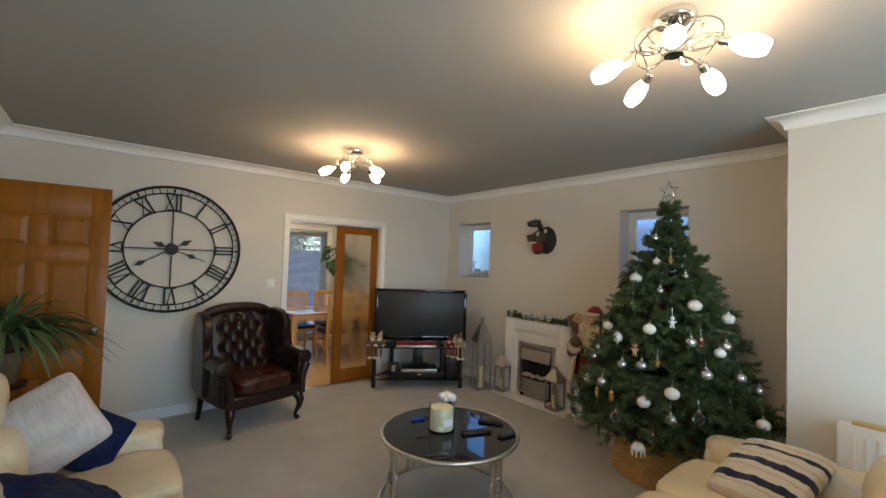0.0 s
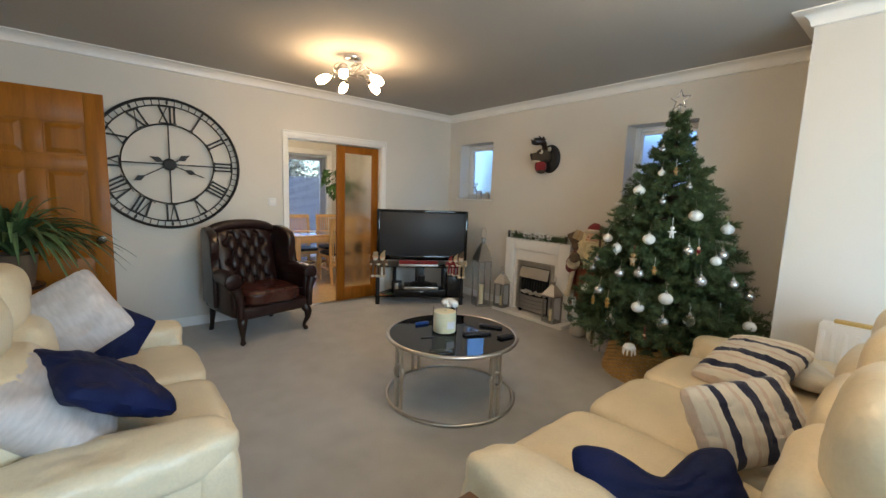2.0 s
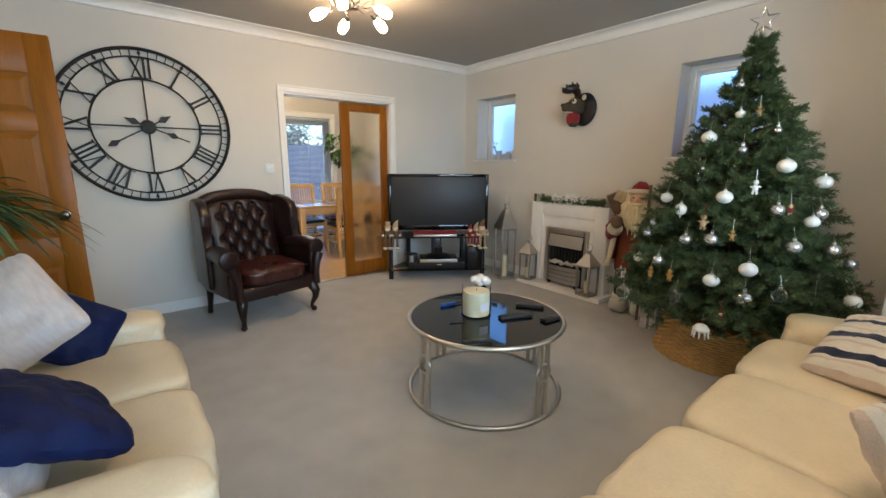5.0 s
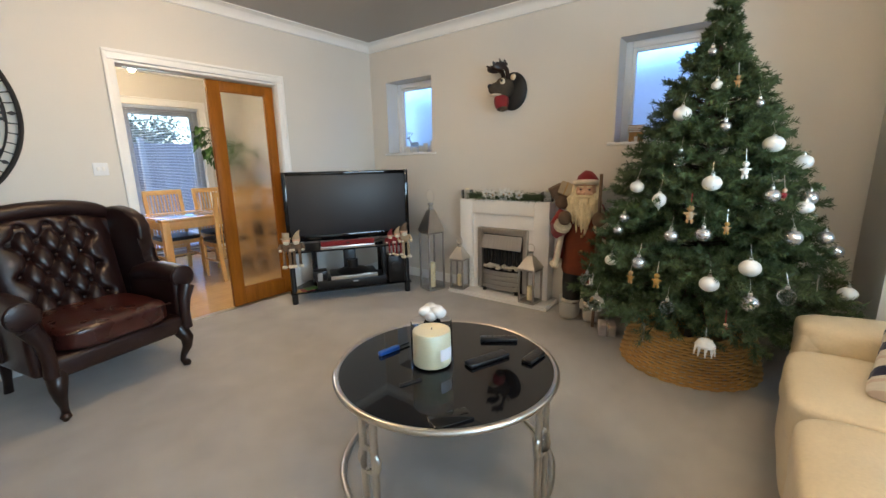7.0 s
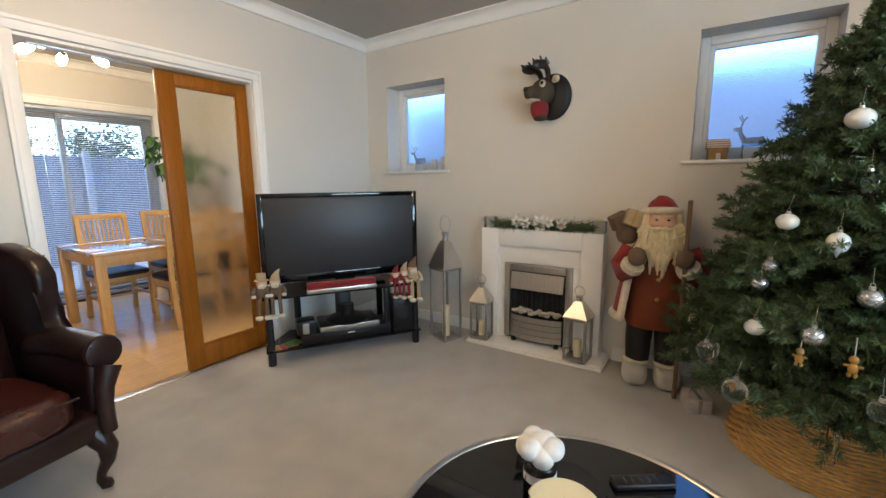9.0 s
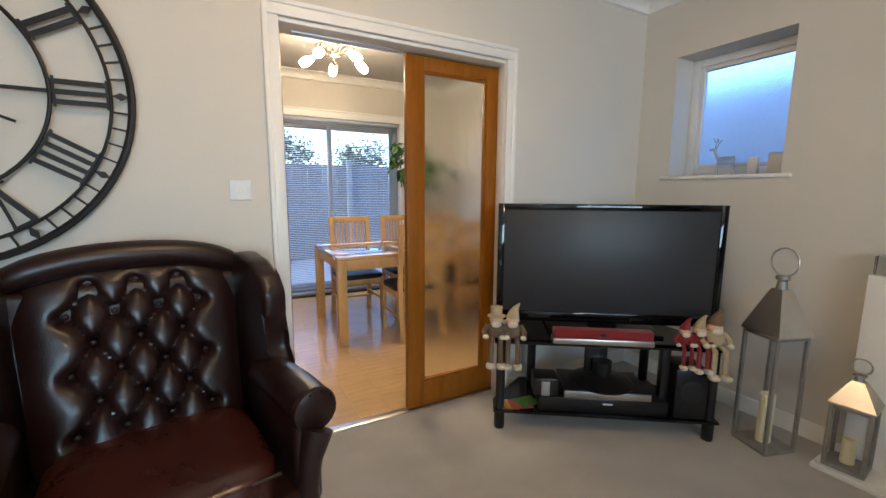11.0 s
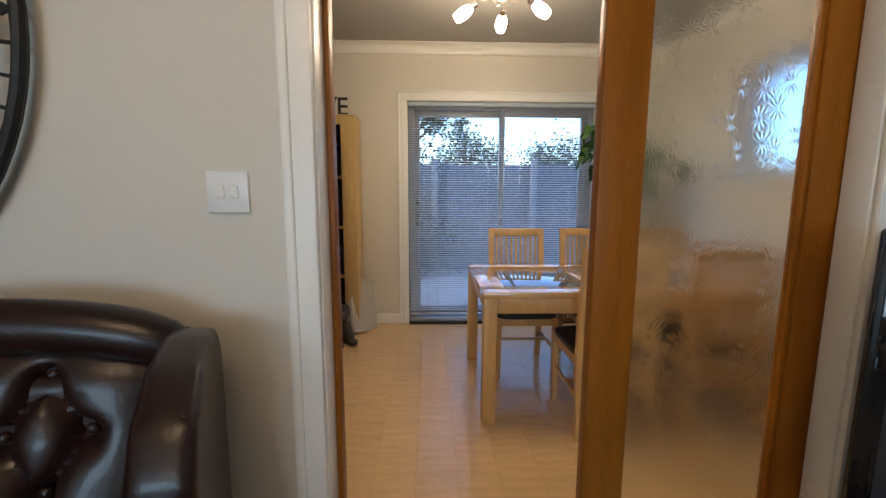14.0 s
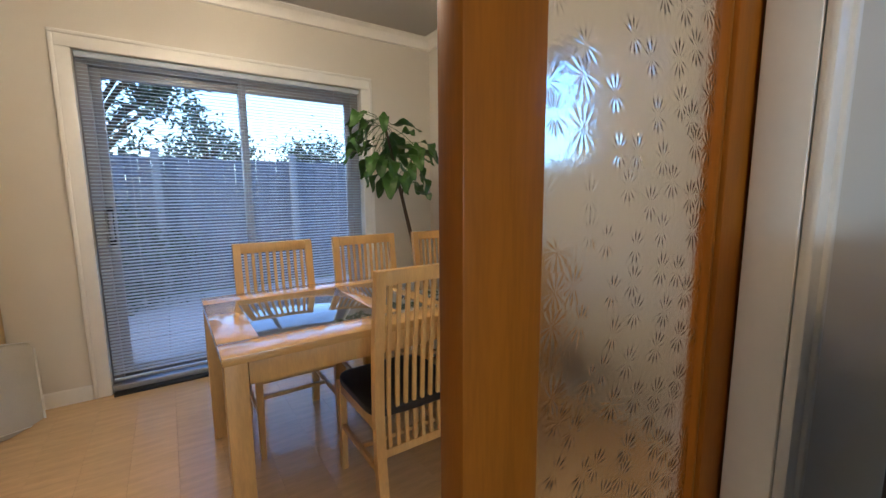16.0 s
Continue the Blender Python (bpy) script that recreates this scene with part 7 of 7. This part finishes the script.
def plush_dog():
    bm = empty_bm()
    puff((0, 0.02, 0.13), (0.17, 0.17, 0.25), 2.3, 8, bm, wob=0.01)
    puff((0, -0.03, 0.275), (0.14, 0.15, 0.13), 2.3, 8, bm, wob=0.01)
    puff((0, -0.10, 0.255), (0.08, 0.08, 0.07), 2.2, 6, bm, wob=0.006)
    for s in (-1, 1):
        puff((s * 0.075, -0.02, 0.265), (0.04, 0.07, 0.12), 2.2, 6, bm, wob=0.006)
        tube([(s * 0.055, -0.04, 0.18), (s * 0.06, -0.09, 0.08), (s * 0.06, -0.11, 0.03)], [0.035, 0.032, 0.034], 8, bm)
        puff((s * 0.065, -0.135, 0.03), (0.07, 0.09, 0.06), 2.2, 6, bm, wob=0.004)
        puff((s * 0.095, 0.02, 0.04), (0.09, 0.17, 0.08), 2.2, 6, bm, wob=0.006)
    solo("plush_dog", bm, GREYPLUSH, "dark grey plush dog doorstop sitting on the laminate", "plush dog", pose(1.53, 7.52, 0, 0, 0, 40))


plush_dog()
t = thing("padded_board", pose(1.70, 7.80, 0, 0, 0, 58), "pale padded board leaning against the wall", "padded board")
part("board", puff((0, 0, 0.235), (0.36, 0.055, 0.50), 7, 12, wob=0.004, m=pose(0, 0, 0, -14, 14, 0)), CANVAS, t)
part("binding", tube([(-0.165, -0.026, 0.0), (0.165, -0.026, 0.0), (0.165, -0.026, 0.47), (-0.165, -0.026, 0.47)], 0.006, 6, closed=True, m=pose(0, 0, 0.012, -14, 14, 0)), WHITEMATT, t, "pale stitched edge binding")

# ---- tall house plant by the patio door ----
t = thing("tall_house_plant", pose(4.11, 7.50, 0), "tall leaning house plant with large drooping green leaves", "house plant")
part("pot", lathe([(0, 0), (0.11, 0), (0.15, 0.27), (0.155, 0.28), (0.14, 0.28), (0.135, 0.25), (0, 0.25)], 28), WHITEMATT, t)
part("soil", lathe([(0, 0.252), (0.133, 0.252)], 24), BARK, t)
stem = [(0, 0, 0.25), (-0.05, 0, 0.60), (-0.13, -0.02, 0.95), (-0.21, -0.03, 1.25), (-0.29, -0.04, 1.55), (-0.34, -0.05, 1.74)]
part("stem", tube(stem, [0.016, 0.015, 0.014, 0.012, 0.010, 0.006], 10), BARK, t)
part("stem", tube([(-0.21, -0.03, 1.25), (-0.15, -0.03, 1.42), (-0.10, -0.05, 1.60)], [0.009, 0.008, 0.005], 8), BARK, t)


def broad_leaf(l, w):
    """A large leaf, arched along its length and folded on its midrib; tip towards +x."""
    bm = empty_bm()
    rows = []
    for k in range(9):
        u = k / 8
        half = w / 2 * (math.sin(math.pi * (0.04 + 0.94 * u)) ** 0.8) * (1.15 - 0.35 * u)
        z = -0.30 * l * u * u
        rows.append([bm.verts.new((l * u, s * half, z + abs(s) * half * 0.35 - 0.02 * math.sin(9 * u) * abs(s))) for s in (-1, -0.5, 0, 0.5, 1)])
    for a, b in zip(rows, rows[1:]):
        for k in range(4):
            bm.faces.new((a[k], a[k + 1], b[k + 1], b[k]))
    return finish("leaf", bm, LEAF)


leaf_meshes = [broad_leaf(0.22, 0.105), broad_leaf(0.18, 0.09), broad_leaf(0.15, 0.07)]
rng = random.Random(12)
for k in range(52):
    on_main = k < 42
    s = rng.uniform(0.60, 1.0)
    if on_main:
        p = Vector(stem[3]).lerp(Vector(stem[5]), s if k % 3 else 1.0)
    else:
        p = Vector((-0.21, -0.03, 1.25)).lerp(Vector((-0.10, -0.05, 1.60)), s)
    az, el = rng.uniform(0, 360), rng.uniform(-5, 62)
    r = rng.uniform(0.05, 0.26)
    q = p + Vector((r * math.cos(radians(az)), r * math.sin(radians(az)) * 0.8, rng.uniform(-0.22, 0.09)))
    o = new("leaf", rng.choice(leaf_meshes))
    o.parent = t
    o.matrix_basis = pose(q.x, q.y, q.z, rng.uniform(-30, 30), el, az)
    part("leaf_stalk", tube([p, (p + q) / 2 + Vector((0, 0, 0.02)), q], 0.0022, 5), LEAF, t)

# ---- laminate boards ----
bw, bl = 0.19, 1.24
fl = thing("laminate_floor", pose(0, 0, 0), "honey beech laminate floor boards", "floor", kind="structure")
sizes = {}
rng = random.Random(2)
x, row = 0.722, 0
while x < 4.515:
    x1 = min(x + bw, 4.518)
    y = 5.157 - (row * 0.43) % bl
    while y < 8.055:
        y0, y1 = max(y, 5.157), min(y + bl, 8.058)
        if y1 - y0 > 0.02:
            key = (round(x1 - x, 3), round(y1 - y0, 3))
            if key not in sizes:
                own = box((0.0002, 0.0002, -0.012), (x1 - x - 0.0002, y1 - y0 - 0.0002, 0.0))
                e = [ed for ed in own.edges if all(v.co.z > -0.001 for v in ed.verts)]
                bmesh.ops.bevel(own, geom=e, offset=0.0003, segments=1, affect="EDGES")
                sizes[key] = finish("board", own, LAMINATE, smooth=False)
            o = new("board", sizes[key])
            o.parent = fl
            o.location = (x, y0, 0)
        y += bl
    x, row = x1, row + 1

# ---- garden ----
solo("ground", box((-400, -400, -0.5), (400, 400, -0.16)), GRASS, "winter lawn reaching to the horizon", "ground", kind="structure", smooth=False)
pv = thing("pavement", pose(0, 0, 0), "pale stone patio slabs outside the glass door", "patio", kind="structure")
slab = finish("slab", box((0.004, 0.004, -0.05), (0.596, 0.596, 0.0), 0.004, seg=1), PATIO, smooth=False)
for i in range(14):
    for j in range(5):
        o = new("slab", slab)
        o.parent = pv
        o.location = (-1.2 + 0.6 * i, 8.34 + 0.6 * j, -0.10 + random.uniform(-0.002, 0.002))
fence = thing("fence", pose(0, 11.9, -0.16), "tall dark stained timber garden fence with pale posts", "fence")
boardm = finish("fence_board", box((0, 0, 0), (0.145, 0.02, 1.95), 0.003, seg=1), FENCE, smooth=False)
POST = mat("concrete_post", (0.20, 0.21, 0.23), 0.9, vary=0.15, scale=5, fine=60, bump=0.3)
postm = finish("fence_post", box((-0.05, -0.06, 0), (0.05, 0.04, 2.05), 0.006, seg=1), POST, smooth=False)
for k in range(90):
    o = new("fence_board", boardm)
    o.parent = fence
    o.location = (-5 + 0.15 * k, 0.012 * (k % 2), random.uniform(-0.01, 0.01))
for k in range(8):
    o = new("fence_post", postm)
    o.parent = fence
    o.location = (-5 + 1.85 * k, -0.03, 0)
part("rail", box((-5, 0.03, 0.4), (8.5, 0.07, 0.48), 0.004), FENCE, fence)
part("rail", box((-5, 0.03, 1.5), (8.5, 0.07, 1.58), 0.004), FENCE, fence)


def shrub(name, m, h, w, n, seed, label, category, leaf=0.05, trunk=True, low=0.35):
    """A tree or shrub: tapered trunk, limbs and a crown of many small leaf cards in clumps with gaps."""
    t = thing(name, m, label, category)
    r = np.random.RandomState(seed)
    clumps = []
    tr = empty_bm()
    if trunk:
        tube([(0, 0, 0), (0.03 * h * 0.3, 0, h * 0.35), (0, 0.02 * h, h * 0.8)], [0.035 * h * 0.5, 0.024 * h * 0.5, 0.006 * h], 8, tr)
    for k in range(26):
        a, s = r.uniform(0, 2 * math.pi), r.uniform(low, 1.0)
        rad = w * 0.5 * math.sin(math.pi * min(0.96, 0.15 + 0.8 * s)) * r.uniform(0.5, 1.05)
        c = np.array([rad * math.cos(a), rad * math.sin(a), h * s])
        clumps.append((c, w * r.uniform(0.10, 0.19)))
        if trunk:
            b = (0, 0.02 * h * s, h * max(0.2, s - 0.22))
            tube([b, (c[0] * 0.5, c[1] * 0.5, (b[2] + c[2]) / 2 + 0.03 * h), tuple(c)], [0.010 * h, 0.007 * h, 0.003 * h], 5, tr)
    if trunk:
        part("trunk", tr, BARK, t)
    C = np.array([clumps[i][0] for i in r.randint(0, len(clumps), n)])
    idx = r.randint(0, len(clumps), n)
    C = np.array([clumps[i][0] for i in idx])
    S = np.array([clumps[i][1] for i in idx])[:, None]
    P = C + r.normal(0, 0.62, (n, 3)) * S
    d1 = r.normal(0, 1, (n, 3))
    d1 /= np.linalg.norm(d1, axis=1, keepdims=True)
    d2 = np.cross(d1, r.normal(0, 1, (n, 3)))
    d2 /= np.linalg.norm(d2, axis=1, keepdims=True)
    V = np.stack([P, P + d1 * leaf + d2 * leaf * 0.35, P + d1 * leaf * 1.9, P + d1 * leaf - d2 * leaf * 0.35], 1).reshape(-1, 3)
    F = [(4 * i, 4 * i + 1, 4 * i + 2, 4 * i + 3) for i in range(n)]
    cr = sheet("crown", [tuple(v) for v in V], F, FOLIAGE, t)
    cr["kind"] = "stuff"
    return t


shrub("garden_tree", pose(1.45, 14.5, -0.16), 5.4, 2.9, 5200, 1, "bushy evergreen tree behind the garden fence", "tree", 0.09)
shrub("garden_tree", pose(3.6, 19.0, -0.16), 4.0, 2.8, 3000, 2, "leafy tree behind the garden fence", "tree", 0.09)
shrub("garden_tree", pose(7.4, 21.0, -0.16), 3.3, 4.0, 3000, 3, "leafy tree far behind the garden fence", "tree", 0.10)
shrub("garden_tree", pose(11.5, 22.0, -0.16), 3.5, 5.0, 3000, 4, "leafy tree far behind the garden fence", "tree", 0.10)
shrub("garden_shrub", pose(1.9, 11.0, -0.16), 1.25, 1.5, 2600, 5, "rounded green shrub beside the garden fence", "shrub", 0.045, False, 0.1)
shrub("garden_shrub", pose(0.6, 11.1, -0.16), 1.6, 1.6, 2600, 6, "rounded green shrub beside the garden fence", "shrub", 0.045, False, 0.1)
# a low garden wall closes the view on the window side
solo("backdrop_wall", box((6.3, -6, -0.2), (6.5, 6.3, 2.35)), mat("neighbour_brick", (0.20, 0.22, 0.27), 0.9, vary=0.25, scale=3, fine=30, bump=0.3), "grey-blue neighbouring rendered wall", "wall", kind="structure", smooth=False)
